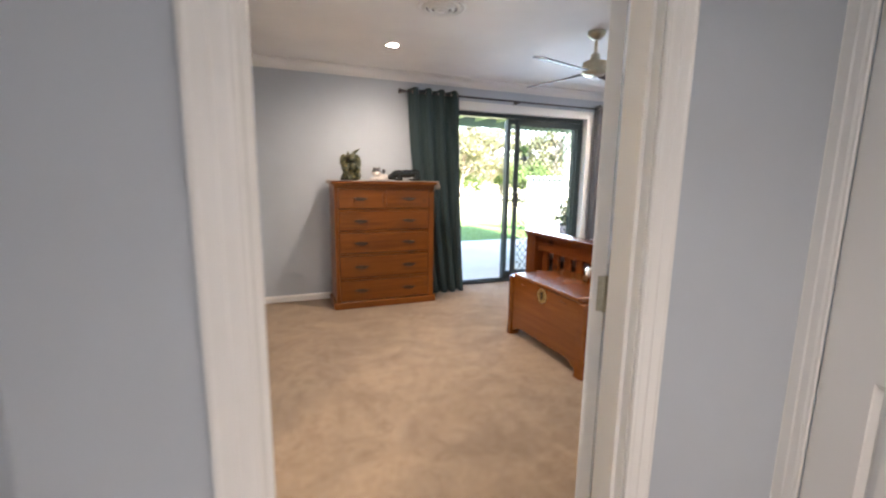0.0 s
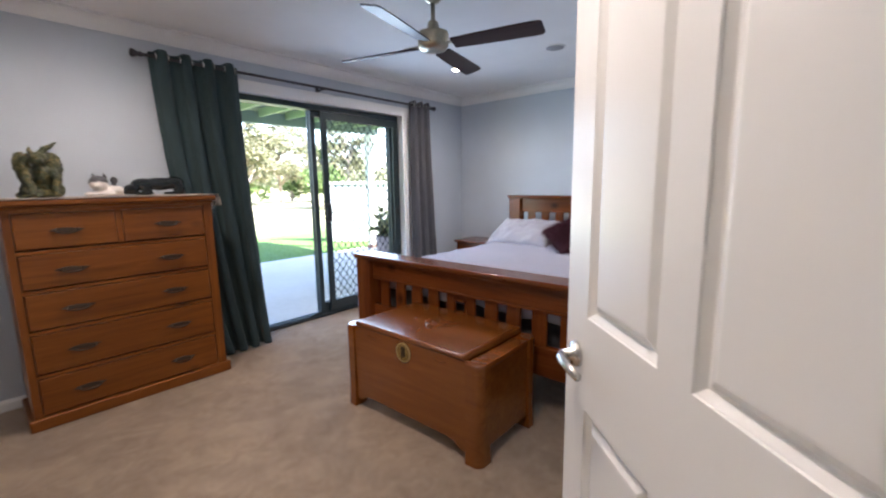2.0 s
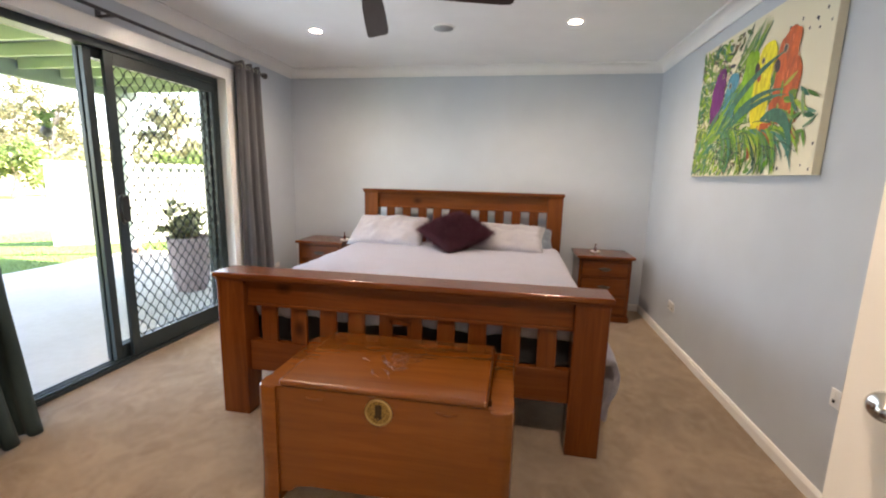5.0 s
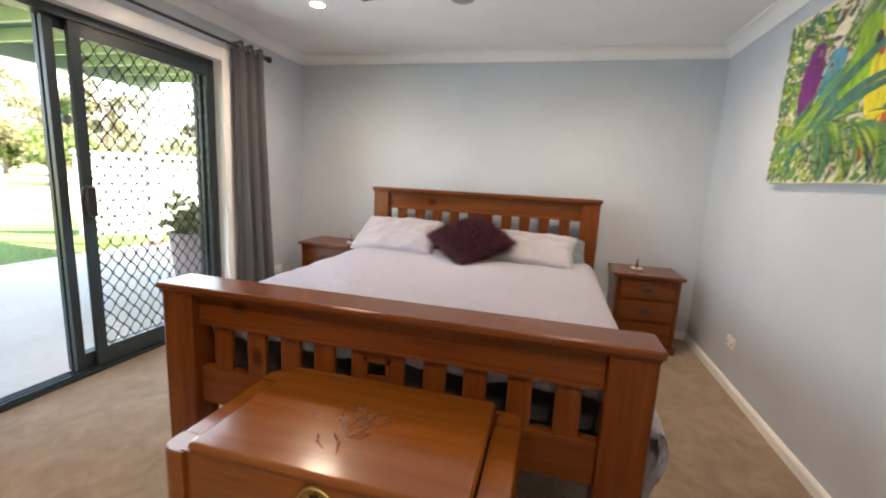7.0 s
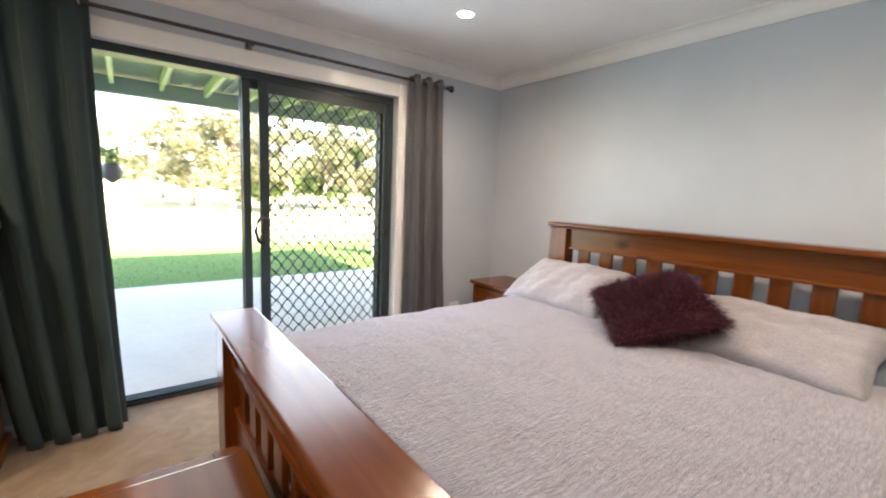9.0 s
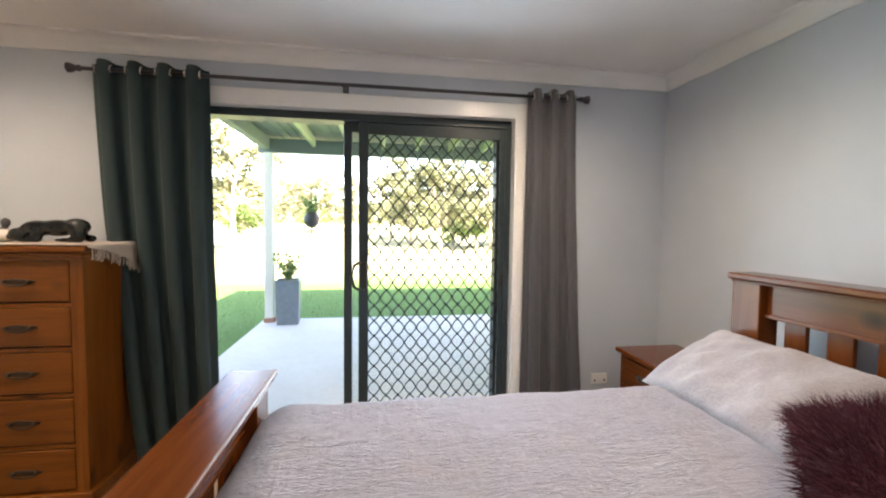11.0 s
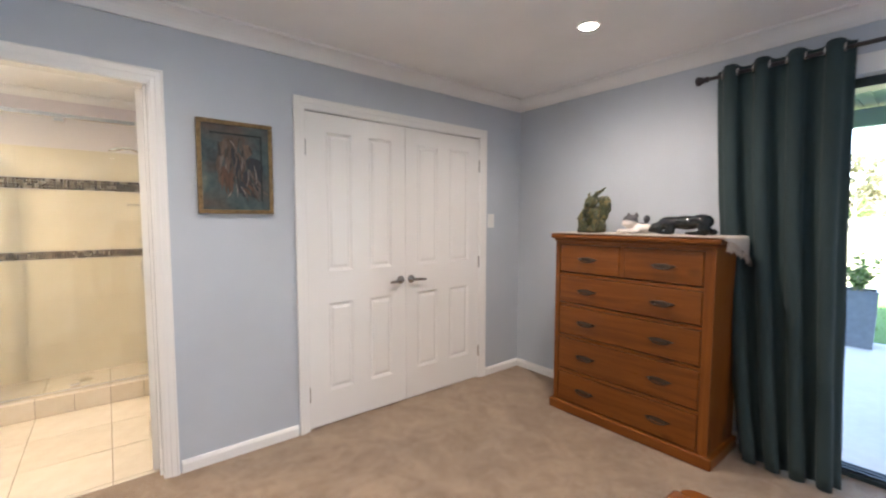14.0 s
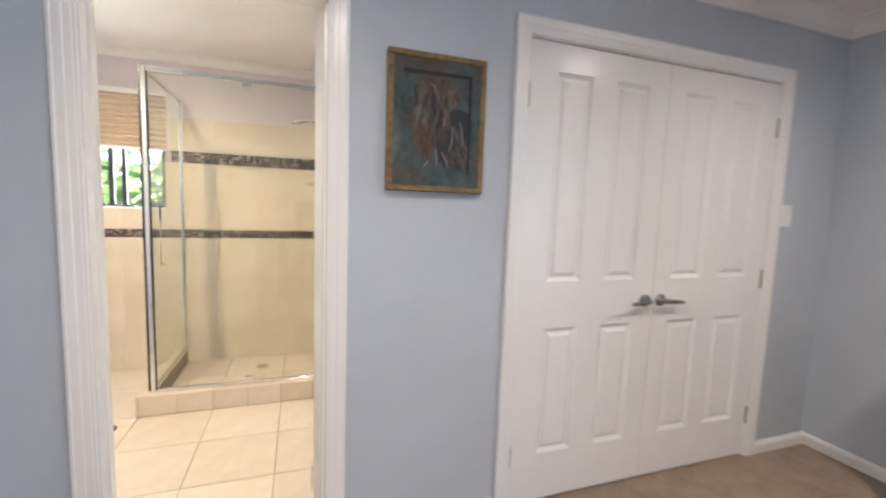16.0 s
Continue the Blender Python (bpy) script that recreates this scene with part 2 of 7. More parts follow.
def plush():
    k = Nodes("pale_grey_plush", (0.479, 0.477, 0.593), 0.9)
    ridge = k.noise(1.0, 5, 0.65, k.scaled((19, 82, 30)), 0.9)
    weave = k.noise(1.0, 3, 0.6, k.scaled((60, 7, 30)), 0.4)
    fine = k.noise(240, 3, 0.6)
    big = k.noise(2.5, 5, 0.65)
    c = k.ramp(big, (0.3, (0.379, 0.380, 0.472)), (0.7, (0.472, 0.471, 0.579)))
    c = k.mix(0.5, c, k.ramp(ridge, (0.34, (0.339, 0.345, 0.427)), (0.62, (0.546, 0.545, 0.656))))
    c = k.mix(0.12, c, k.ramp(weave, (0.35, (0.325, 0.330, 0.408)), (0.65, (0.531, 0.530, 0.633))))
    worn = k.ramp(k.noise(4.5, 4, 0.7, dist=0.8), (0.55, (0, 0, 0)), (0.72, (0.35, 0.35, 0.35)))
    c = k.mix(worn, c, (0.433, 0.377, 0.396))
    k.colour(k.mix(0.2, c, k.ramp(fine, (0.3, (0.257, 0.257, 0.323)), (0.7, (0.497, 0.491, 0.604)))))
    hs = k.t.nodes.new("ShaderNodeMath")
    hs.operation = "ADD"
    k.link(ridge, hs.inputs[0])
    k.link(k.mix(0.7, weave, (0.5, 0.5, 0.5)), hs.inputs[1])
    k.bump(hs.outputs[0], 1.0, 0.026)
    k.b.inputs["Sheen Weight"].default_value = 0.4
    return k.m


SPREAD = plush()
PILLOW = fabric("pale_lilac_cotton", (0.325, 0.318, 0.352), 90, 0.20, 0.14, 0.3, 0.9)
SLATE_PILLOW = fabric("slate_cotton", (0.12, 0.15, 0.19), 260)
FUR = fabric("maroon_fur", (0.052, 0.005, 0.015), 160, 0.5, 0.25, 0.03, 0.6)
LACE = fabric("cream_runner_cloth", (0.50, 0.43, 0.36), 200, 0.2)
VALANCE = fabric("dark_bed_base", (0.018, 0.018, 0.022), 200)
SPOT_GLOW = glow("downlight_glow", (1.0, 0.9, 0.76), 30)


def part(name, bm, mat, parent=None, label="", smooth=False, loc=None):
    me = bpy.data.meshes.new(name)
    bmesh.ops.recalc_face_normals(bm, faces=bm.faces)
    bm.to_mesh(me)
    bm.free()
    me.materials.append(mat)
    if smooth:
        for p in me.polygons:
            p.use_smooth = True
    ob = new(name, me)
    if parent:
        ob.parent = parent
    if loc:
        ob.location = loc
    if label:
        ob["label"] = label
    return ob


def thing(name, label, category, m=None, group="", kind=""):
    ob = new(name)
    ob.empty_display_size = 0.1
    if m is not None:
        ob.matrix_basis = m
    return tagged(ob, label, category, group, kind)


def box(bm, x0, x1, y0, y1, z0, z1, bevel=0.0, seg=2):
    b = bmesh.new() if bevel else bm
    vs = [b.verts.new((x, y, z)) for z in (z0, z1) for y in (y0, y1) for x in (x0, x1)]
    for f in ((0, 2, 3, 1), (4, 5, 7, 6), (0, 1, 5, 4), (2, 6, 7, 3), (0, 4, 6, 2), (1, 3, 7, 5)):
        b.faces.new([vs[i] for i in f])
    if bevel:
        bmesh.ops.bevel(b, geom=b.edges[:], offset=bevel, segments=seg, affect="EDGES", profile=0.5)
        join(bm, b)
    return bm


def join(bm, other):
    me = bpy.data.meshes.new("tmp")
    other.to_mesh(me)
    other.free()
    bm.from_mesh(me)
    bpy.data.meshes.remove(me)


def boxed(*a, bevel=0.0, seg=2):
    return box(bmesh.new(), *a, bevel=bevel, seg=seg)


def lathe(profile, n=24, bm=None, m=None, cap=True):
    """A turned shape from (radius, height) pairs."""
    b = bm or bmesh.new()
    m = m or Matrix()
    rings = [[b.verts.new(m @ Vector((r * math.cos(2 * math.pi * i / n), r * math.sin(2 * math.pi * i / n), z))) for i in range(n)] for r, z in profile]
    for p, q in zip(rings, rings[1:]):
        for i in range(n):
            b.faces.new((p[i], p[(i + 1) % n], q[(i + 1) % n], q[i]))
    if cap:
        b.faces.new(rings[0])
        b.faces.new(rings[-1])
    return b


def tube(points, r, n=10, bm=None, closed=False):
    """A round bar along points; r may be a list."""
    b = bm or bmesh.new()
    pts = [Vector(p) for p in points]
    rs = r if isinstance(r, (list, tuple)) else [r] * len(pts)
    rings, up = [], Vector((0, 0, 1))
    for i, p in enumerate(pts):
        d = (pts[min(i + 1, len(pts) - 1)] - pts[max(i - 1, 0)]).normalized()
        side = d.cross(up)
        if side.length < 1e-3:
            side = d.cross(Vector((0, 1, 0)))
        side.normalize()
        v = side.cross(d)
        rings.append([b.verts.new(p + rs[i] * (math.cos(a) * side + math.sin(a) * v)) for a in (2 * math.pi * k / n for k in range(n))])
    for p, q in zip(rings, rings[1:]):
        for i in range(n):
            b.faces.new((p[i], p[(i + 1) % n], q[(i + 1) % n], q[i]))
    b.faces.new(rings[0])
    b.faces.new(rings[-1])
    return b


def extrude_profile(profile, a, b, bm=None):
    """Sweep a closed (u, v) outline straight from frame a to frame b (matrices mapping (u, v, 0))."""
    bm = bm or bmesh.new()
    r0 = [bm.verts.new(a @ Vector((u, v, 0))) for u, v in profile]
    r1 = [bm.verts.new(b @ Vector((u, v, 0))) for u, v in profile]
    n = len(profile)
    for i in range(n):
        bm.faces.new((r0[i], r0[(i + 1) % n], r1[(i + 1) % n], r1[i]))
    bm.faces.new(r0)
    bm.faces.new(r1)
    return bm


def run_profile(profile, path, z=0.0, bm=None):
    """Sweep an (out, up) outline along a plan polyline, mitred at its corners; out lies to the left of the path."""
    bm = bm or bmesh.new()
    pts = [Vector((*p, 0)) for p in path]
    rings = []
    for i, p in enumerate(pts):
        d0 = (p - pts[i - 1]).normalized() if i else (pts[1] - p).normalized()
        d1 = (pts[i + 1] - p).normalized() if i < len(pts) - 1 else d0
        n0, n1 = Vector((-d0.y, d0.x, 0)), Vector((-d1.y, d1.x, 0))
        mi = (n0 + n1) / (1 + n0.dot(n1))
        rings.append([bm.verts.new(p + mi * u + Vector((0, 0, z + v))) for u, v in profile])
    n = len(profile)
    for a, b in zip(rings, rings[1:]):
        for i in range(n):
            bm.faces.new((a[i], a[(i + 1) % n], b[(i + 1) % n], b[i]))
    bm.faces.new(rings[0])
    bm.faces.new(rings[-1])
    return bm


def structure(name, bm, mat, label, category="", smooth=False):
    ob = part(name, bm, mat, None, "", smooth)
    return tagged(ob, label, category or name.split("_")[0], "", "structure")


# ---- the large structure ----
XW, XE, YS, YN, ZC = 0.105, 5.235, 1.14, 4.935, 2.42     # faces of the bedroom's walls, ceiling
WX0 = 0.015                                               # ensuite face of the west wall
YH = 1.05                                                 # hall face of the south wall
SL, SR, SH = 2.05, 4.15, 2.10                             # opening of the sliding door
EL, ER, EH = 1.44, 2.165, 2.045                           # ensuite doorway
CL, CR, CH = 2.935, 4.44, 2.05                            # wardrobe doorway
DL, DR, DH = 0.31, 1.108, 2.045                           # entry doorway

structure("floor", boxed(WX0, 5.5, -1.7, 5.0, -0.12, 0.0), CARPET, "worn beige cut-pile carpet with soft foot marks", "floor")
bm = boxed(-2.5, SL, YN, 5.14, -0.1, 2.6)
box(bm, SR, 5.5, YN, 5.14, -0.1, 2.6)
box(bm, SL, SR, YN, 5.14, SH, 2.6)
structure("wall_north", bm, WALL, "blue-grey painted wall with the sliding door", "wall")
structure("wall_east", boxed(XE, 5.5, -1.7, YN, -0.1, 2.6), WALL, "blue-grey painted wall behind the bed", "wall")
bm = boxed(WX0, DL, YH, YS, -0.1, 2.6)
box(bm, DR, XE, YH, YS, -0.1, 2.6)
box(bm, DL, DR, YH, YS, DH, 2.6)
structure("wall_south", bm, WALL, "blue-grey painted wall with the entry doorway", "wall")
bm = boxed(WX0, XW, YS, EL, -0.1, 2.6)
box(bm, WX0, XW, ER, CL, -0.1, 2.6)
box(bm, WX0, XW, CR, YN, -0.1, 2.6)
box(bm, WX0, XW, EL, ER, EH, 2.6)
box(bm, WX0, XW, CL, CR, CH, 2.6)
structure("wall_west", bm, WALL, "blue-grey painted wall with wardrobe and ensuite doorways", "wall")
structure("ceiling", boxed(WX0, 5.5, -1.7, YN, ZC, 2.6), CEIL, "flat white plasterboard ceiling", "ceiling")
# hall outside the room
structure("wall_hall_west", boxed(-0.08, WX0, -1.7, YS, -0.1, 2.6), WALL, "blue-grey hall wall", "wall")
bm = boxed(1.71, 1.81, -1.7, 0.16, -0.1, 2.6)
box(bm, 1.71, 1.81, 1.0, YH, -0.1, 2.6)
box(bm, 1.71, 1.81, 0.16, 1.0, 2.045, 2.6)
structure("wall_hall_east", bm, WALL, "blue-grey hall wall with a closed door", "wall")
structure("wall_hall_south", boxed(WX0, 1.71, -1.8, -1.7, -0.1, 2.6), WALL, "blue-grey hall end wall", "wall")
# wardrobe behind its doors
bm = boxed(-0.62, -0.58, CL - 0.3, YN, -0.1, 2.6)
structure("wall_wardrobe", bm, WALL, "wardrobe back wall", "wall")

COVE = [(0, 0), (0.012, 0), (0.012, 0.006)] + [(0.012 + 0.070 * (1 - math.cos(a)), 0.006 + 0.070 * math.sin(a)) for a in (radians(15 * i) for i in range(1, 7))] + [(0.088, 0.076), (0.088, 0.09), (0, 0.09)]
bm = run_profile(COVE, [(XW + 0.6, YS), (XE, YS), (XE, YN), (XW, YN), (XW, YS), (XW + 0.6, YS)], ZC - 0.09)
structure("cornice", bm, CEIL, "white plaster cove cornice", "cornice")

SKIRT = [(0, 0), (0.014, 0), (0.014, 0.048), (0.010, 0.058), (0.006, 0.066), (0, 0.068)]


def skirting(path):
    structure("baseboard", run_profile(SKIRT, path), WHITE, "narrow white painted skirting board", "baseboard")


AW = 0.068                                                # architrave width
skirting([(DR + AW + 0.02, YS), (XE, YS), (XE, YN), (SR + 0.11, YN)])
skirting([(SL - 0.11, YN), (XW, YN), (XW, CR + AW + 0.002)])
skirting([(XW, CL - AW - 0.002), (XW, ER + AW + 0.002)])
skirting([(XW, EL - AW - 0.002), (XW, YS), (DL - AW - 0.004, YS)])
skirting([(DL - AW - 0.004, YH), (WX0, YH), (WX0, -1.7)])
skirting([(1.71, -1.7), (1.71, 0.08)])

ARCH = [(0, 0), (AW, 0), (AW, 0.017), (AW - 0.008, 0.019), (AW - 0.013, 0.0165), (AW - 0.034, 0.015), (AW - 0.038, 0.012), (0.014, 0.0105), (0.008, 0.008), (0.003, 0.008), (0, 0.005)]


def architrave(m, w, h, aw=AW):
    """Three mitred lengths round an opening; m maps (along the wall, out of the wall, up), origin at the opening's lower left."""
    bm = bmesh.new()
    k = aw / AW
    path = [(0, 0), (0, h), (w, h), (w, 0)]
    outs = [(-1, 0), (-1, 1), (1, 1), (1, 0)]
    rings = []
    for (x, z), (ox, oz) in zip(path, outs):
        rings.append([bm.verts.new(m @ Vector((x + ox * u * k, v, z + oz * u * k))) for u, v in ARCH])
    n = len(ARCH)
    for a, b in zip(rings, rings[1:]):
        for i in range(n):
            bm.faces.new((a[i], a[(i + 1) % n], b[(i + 1) % n], b[i]))
    bm.faces.new(rings[0])
    bm.faces.new(rings[-1])
    structure("trim", bm, WHITE, "moulded white door architrave", "trim")


def lining(x0, x1, y0, y1, h, through_x):
    """Jambs and head that line a doorway, with a door stop."""
    t = 0.012
    lin = tagged(new("door_lining"), "white painted door lining with stops", "trim", "", "structure")

    def piece(name, *a):
        part(name, boxed(*a), WHITE, lin)

    if through_x:
        piece("jamb", x0, x1, y0, y0 + t, 0, h)
        piece("jamb", x0, x1, y1 - t, y1, 0, h)
        piece("head", x0, x1, y0 + t, y1 - t, h - t, h)
        c = (x0 + x1) / 2 - 0.01
        piece("stop", c - 0.015, c + 0.015, y0 + t, y0 + 2 * t, 0, h - t)
        piece("stop", c - 0.015, c + 0.015, y1 - 2 * t, y1 - t, 0, h - t)
    else:
        piece("jamb", x0, x0 + t, y0, y1, 0, h)
        piece("jamb", x1 - t, x1, y0, y1, 0, h)
        piece("head", x0 + t, x1 - t, y0, y1, h - t, h)
        c = (y0 + y1) / 2 - 0.01
        piece("stop", x0 + t, x0 + 2 * t, c - 0.015, c + 0.015, 0, h - t)
        piece("stop", x1 - 2 * t, x1 - t, c - 0.015, c + 0.015, 0, h - t)
    return lin


def axes(o, along, out):
    """A frame at o whose x runs along, y out, z up."""
    a, b = Vector(along), Vector(out)
    return Matrix(((a.x, b.x, 0, o[0]), (a.y, b.y, 0, o[1]), (0, 0, 1, o[2]), (0, 0, 0, 1)))


g = 0.002
architrave(axes((XW + g, CL + 0.008, 0), (0, 1, 0), (1, 0, 0)), CR - CL - 0.016, CH - 0.008)
architrave(axes((XW + g, EL + 0.008, 0), (0, 1, 0), (1, 0, 0)), ER - EL - 0.016, EH - 0.008)
architrave(axes((WX0 - g, EL + 0.008, 0), (0, 1, 0), (-1, 0, 0)), ER - EL - 0.016, EH - 0.008)
architrave(axes((DL + 0.008, YS + g, 0), (1, 0, 0), (0, 1, 0)), DR - DL - 0.016, DH - 0.008)
architrave(axes((DL + 0.008, YH - g, 0), (1, 0, 0), (0, -1, 0)), DR - DL - 0.016, DH - 0.008)
architrave(axes((1.71 - g, 0.168, 0), (0, 1, 0), (-1, 0, 0)), 0.824, 2.04)
lining(WX0, XW, CL, CR, CH, True)
ens_lining = lining(WX0, XW, EL, ER, EH, True)
for z in (0.31, 1.05, 1.79):
    part("hinge", boxed(WX0 + 0.004, WX0 + 0.030, ER - 0.0145, ER - 0.0115, z - 0.048, z + 0.048, bevel=0.001), STEEL, ens_lining, "steel butt hinge leaf")
lining(DL, DR, YH, YS, DH, False)
# deep white reveal and flat trim round the sliding door
bm = bmesh.new()
box(bm, SL - 0.10, SL, YN - 0.016, YN - 0.002, 0, SH + 0.085, 0.003)
box(bm, SR, SR + 0.10, YN - 0.016, YN - 0.002, 0, SH + 0.085, 0.003)
box(bm, SL + 0.0005, SR - 0.0005, YN - 0.016, YN - 0.002, SH, SH + 0.085, 0.003)
box(bm, SL, SL + 0.012, YN - 0.0155, 5.0, 0.0, SH)
box(bm, SR - 0.012, SR, YN - 0.0155, 5.0, 0.0, SH)
box(bm, SL + 0.012, SR - 0.012, YN - 0.0155, 5.0, SH - 0.012, SH)
structure("trim", bm, WHITE, "flat white timber trim and reveal of the sliding door", "trim")

# ---- roof and outside ----
ROOF = plain("dark_metal_roof", (0.10, 0.11, 0.12), 0.5, 0.3)
# house roof slabs, never in view, added to close the rooms to the sun
structure("roof_north", boxed(-2.8, 8.0, 3.2, 5.7, 2.62, 2.72), ROOF, "unseen dark metal house roof over the eaves, added to block the sun", "roof")
bm = boxed(-2.8, 8.0, -2.2, 3.2, 2.62, 2.74)
structure("roof_south", bm, ROOF, "unseen dark metal house roof, added to block the sun", "roof")
structure("wall_outside_east", boxed(5.5, 8.0, 4.9, 5.14, -0.1, 2.62), OUTWALL, "rendered outside wall", "wall")


def ground_mat():
    k = Nodes("lawn_grass", (0.08, 0.14, 0.03), 0.95)
    b = k.noise(0.35, 5, 0.6)
    f = k.noise(60, 4, 0.7)
    m = k.noise(4, 5, 0.65)
    sep = k.t.nodes.new("ShaderNodeSeparateXYZ")
    k.link(k.co, sep.inputs[0])
    green = k.ramp(f, (0.3, (0.055, 0.120, 0.018)), (0.7, (0.13, 0.25, 0.045)))
    dry = k.ramp(m, (0.35, (0.27, 0.25, 0.12)), (0.65, (0.44, 0.40, 0.24)))
    # dry paddock tone starts near, also standing in for sun-bleached brightness on lawn
    far = k.n("ShaderNodeMapRange", **{"From Min": 14.0, "From Max": 17.0})
    wav = k.t.nodes.new("ShaderNodeMath")
    wav.operation = "MULTIPLY_ADD"
    k.link(b, wav.inputs[0])
    wav.inputs[1].default_value = 2.4
    k.link(sep.outputs["Y"], wav.inputs[2])
    k.link(wav.outputs[0], far.inputs["Value"])
    p = k.t.nodes.new("ShaderNodeMath")
    p.operation = "MULTIPLY"
    k.link(far.outputs[0], p.inputs[0])
    k.link(k.ramp(k.noise(0.5, 4), (0.34, (0.45, 0.45, 0.45)), (0.46, (1, 1, 1))), p.inputs[1])
    k.colour(k.mix(p.outputs[0], green, dry))
    k.bump(f, 0.8, 0.03)
    return k.m


def concrete_mat():
    k = Nodes("patio_concrete", (0.563, 0.504, 0.433), 0.8)
    a, b, c = k.noise(1.1, 5), k.noise(14, 5, 0.7), k.noise(240, 2)
    col = k.ramp(a, (0.35, (0.600, 0.545, 0.475)), (0.65, (0.680, 0.625, 0.555)))
    col = k.mix(0.3, col, k.ramp(b, (0.35, (0.563, 0.504, 0.425)), (0.65, (0.690, 0.640, 0.570))))
    k.colour(col)
    k.bump(c, 0.3, 0.003)
    return k.m


GRASS, CONC = ground_mat(), concrete_mat()
bm = bmesh.new()
xs = [-400, -200, -100, -60] + [-40 + 2 * i for i in range(41)] + [60, 100, 200, 400]
ys = [-300, -60, -20] + [5.0 + 2.0 * i for i in range(40)] + [110, 160, 300, 600]
gv = [[bm.verts.new((x, y, -0.09 + (0.0 if y < 18 else 0.035 * (min(y, 120) - 18) * (1.0 if x < 8 else 0.55) + 0.25 * noise.noise(Vector((x * 0.08, y * 0.08, 0)))))) for x in xs] for y in ys]
for a, b in zip(gv, gv[1:]):
    for i in range(len(xs) - 1):
        bm.faces.new((a[i], a[i + 1], b[i + 1], b[i]))
structure("ground", bm, GRASS, "green lawn running into dry paddock grass, paled early for the sunlit lawn", "ground", True)
bm = boxed(1.55, 6.95, 5.14, 8.9, -0.3, -0.06, bevel=0.01)
structure("pavement", bm, CONC, "pale trowelled concrete patio slab", "patio")

PALE = painted("weathered_cream_paint", (0.76, 0.73, 0.63), 0.7, 0.03, 0.08)
# the green in these two colours stands in for light bounced off the lawn
UNDER = painted("roof_underside_lawn_lit", (0.20, 0.24, 0.22), 0.6, 0.02, 0.08)
RAFTER = painted("pale_rafter_lawn_lit", (0.50, 0.56, 0.36), 0.65, 0.02, 0.08)
pergola = thing("patio_roof", "cream-posted patio roof over the slab, underside greened as if lawn-lit", "patio roof")
part("roof_sheet", boxed(1.45, 7.1, 5.15, 8.95, 2.66, 2.70), UNDER, pergola, "grey ribbed roof sheeting, greened as if lawn-lit")
part("front_beam", boxed(1.55, 7.0, 8.66, 8.78, 2.42, 2.62, bevel=0.006), UNDER, pergola)
part("side_beam", boxed(1.62, 1.72, 5.15, 8.65, 2.46, 2.62, bevel=0.006), UNDER, pergola)
part("wall_plate", boxed(1.73, 7.0, 5.145, 5.19, 2.50, 2.65), UNDER, pergola)
for i in range(10):
    x = 2.33 + 0.5 * i
    part("rafter", boxed(x - 0.022, x + 0.022, 5.20, 8.65, 2.52, 2.655, bevel=0.003), RAFTER, pergola)
bm = bmesh.new()
for i in range(47):
    x = 1.5 + 0.12 * i
    box(bm, x, x + 0.03, 5.16, 8.94, 2.648, 2.659)
part("rib", bm, UNDER, pergola)
for px in (1.68, 6.75):
    post = part("post", boxed(px - 0.06, px + 0.06, 8.66, 8.78, -0.0, 2.42, bevel=0.006), PALE, pergola)
    part("post_foot", boxed(px - 0.075, px + 0.075, 8.645, 8.795, -0.06, 0.0, bevel=0.004), plain("rusty_brick", (0.42, 0.22, 0.15), 0.8, 0, 0.2), post, "terracotta coloured post foot")

# planter pot with a small shrub beside the post
POT = plain("slate_grey_glaze", (0.170, 0.196, 0.230), 0.4, 0, 0.1, 12)
SOIL = plain("potting_soil", (0.05, 0.035, 0.025), 0.95, 0, 0.6)
LEAF = random_tint("shrub_leaf", [(0.0, (0.08, 0.14, 0.04)), (0.5, (0.15, 0.23, 0.07)), (1.0, (0.25, 0.32, 0.12))], 0.5, thin=True)
GUM = random_tint("gum_leaf", [(0.0, (0.10, 0.115, 0.06)), (0.5, (0.18, 0.19, 0.10)), (1.0, (0.31, 0.29, 0.17))], 0.55, thin=True)
BARK = plain("pale_gum_bark", (0.36, 0.31, 0.26), 0.9, 0, 0.4, 6, 0.35)


def leaf(bm, p, d, size, wide, rnd):
    """A folded leaf at p that points along d."""
    d = d.normalized()
    s = d.cross(Vector((rnd.uniform(-1, 1), rnd.uniform(-1, 1), rnd.uniform(-1, 1)))).normalized() * size * wide
    n = s.cross(d).normalized() * size * 0.12
    a, b, c = bm.verts.new(p), bm.verts.new(p + d * size * 0.5 + s + n), bm.verts.new(p + d * size)
    e = bm.verts.new(p + d * size * 0.5 - s + n)
    bm.faces.new((a, b, c))
    bm.faces.new((a, c, e))


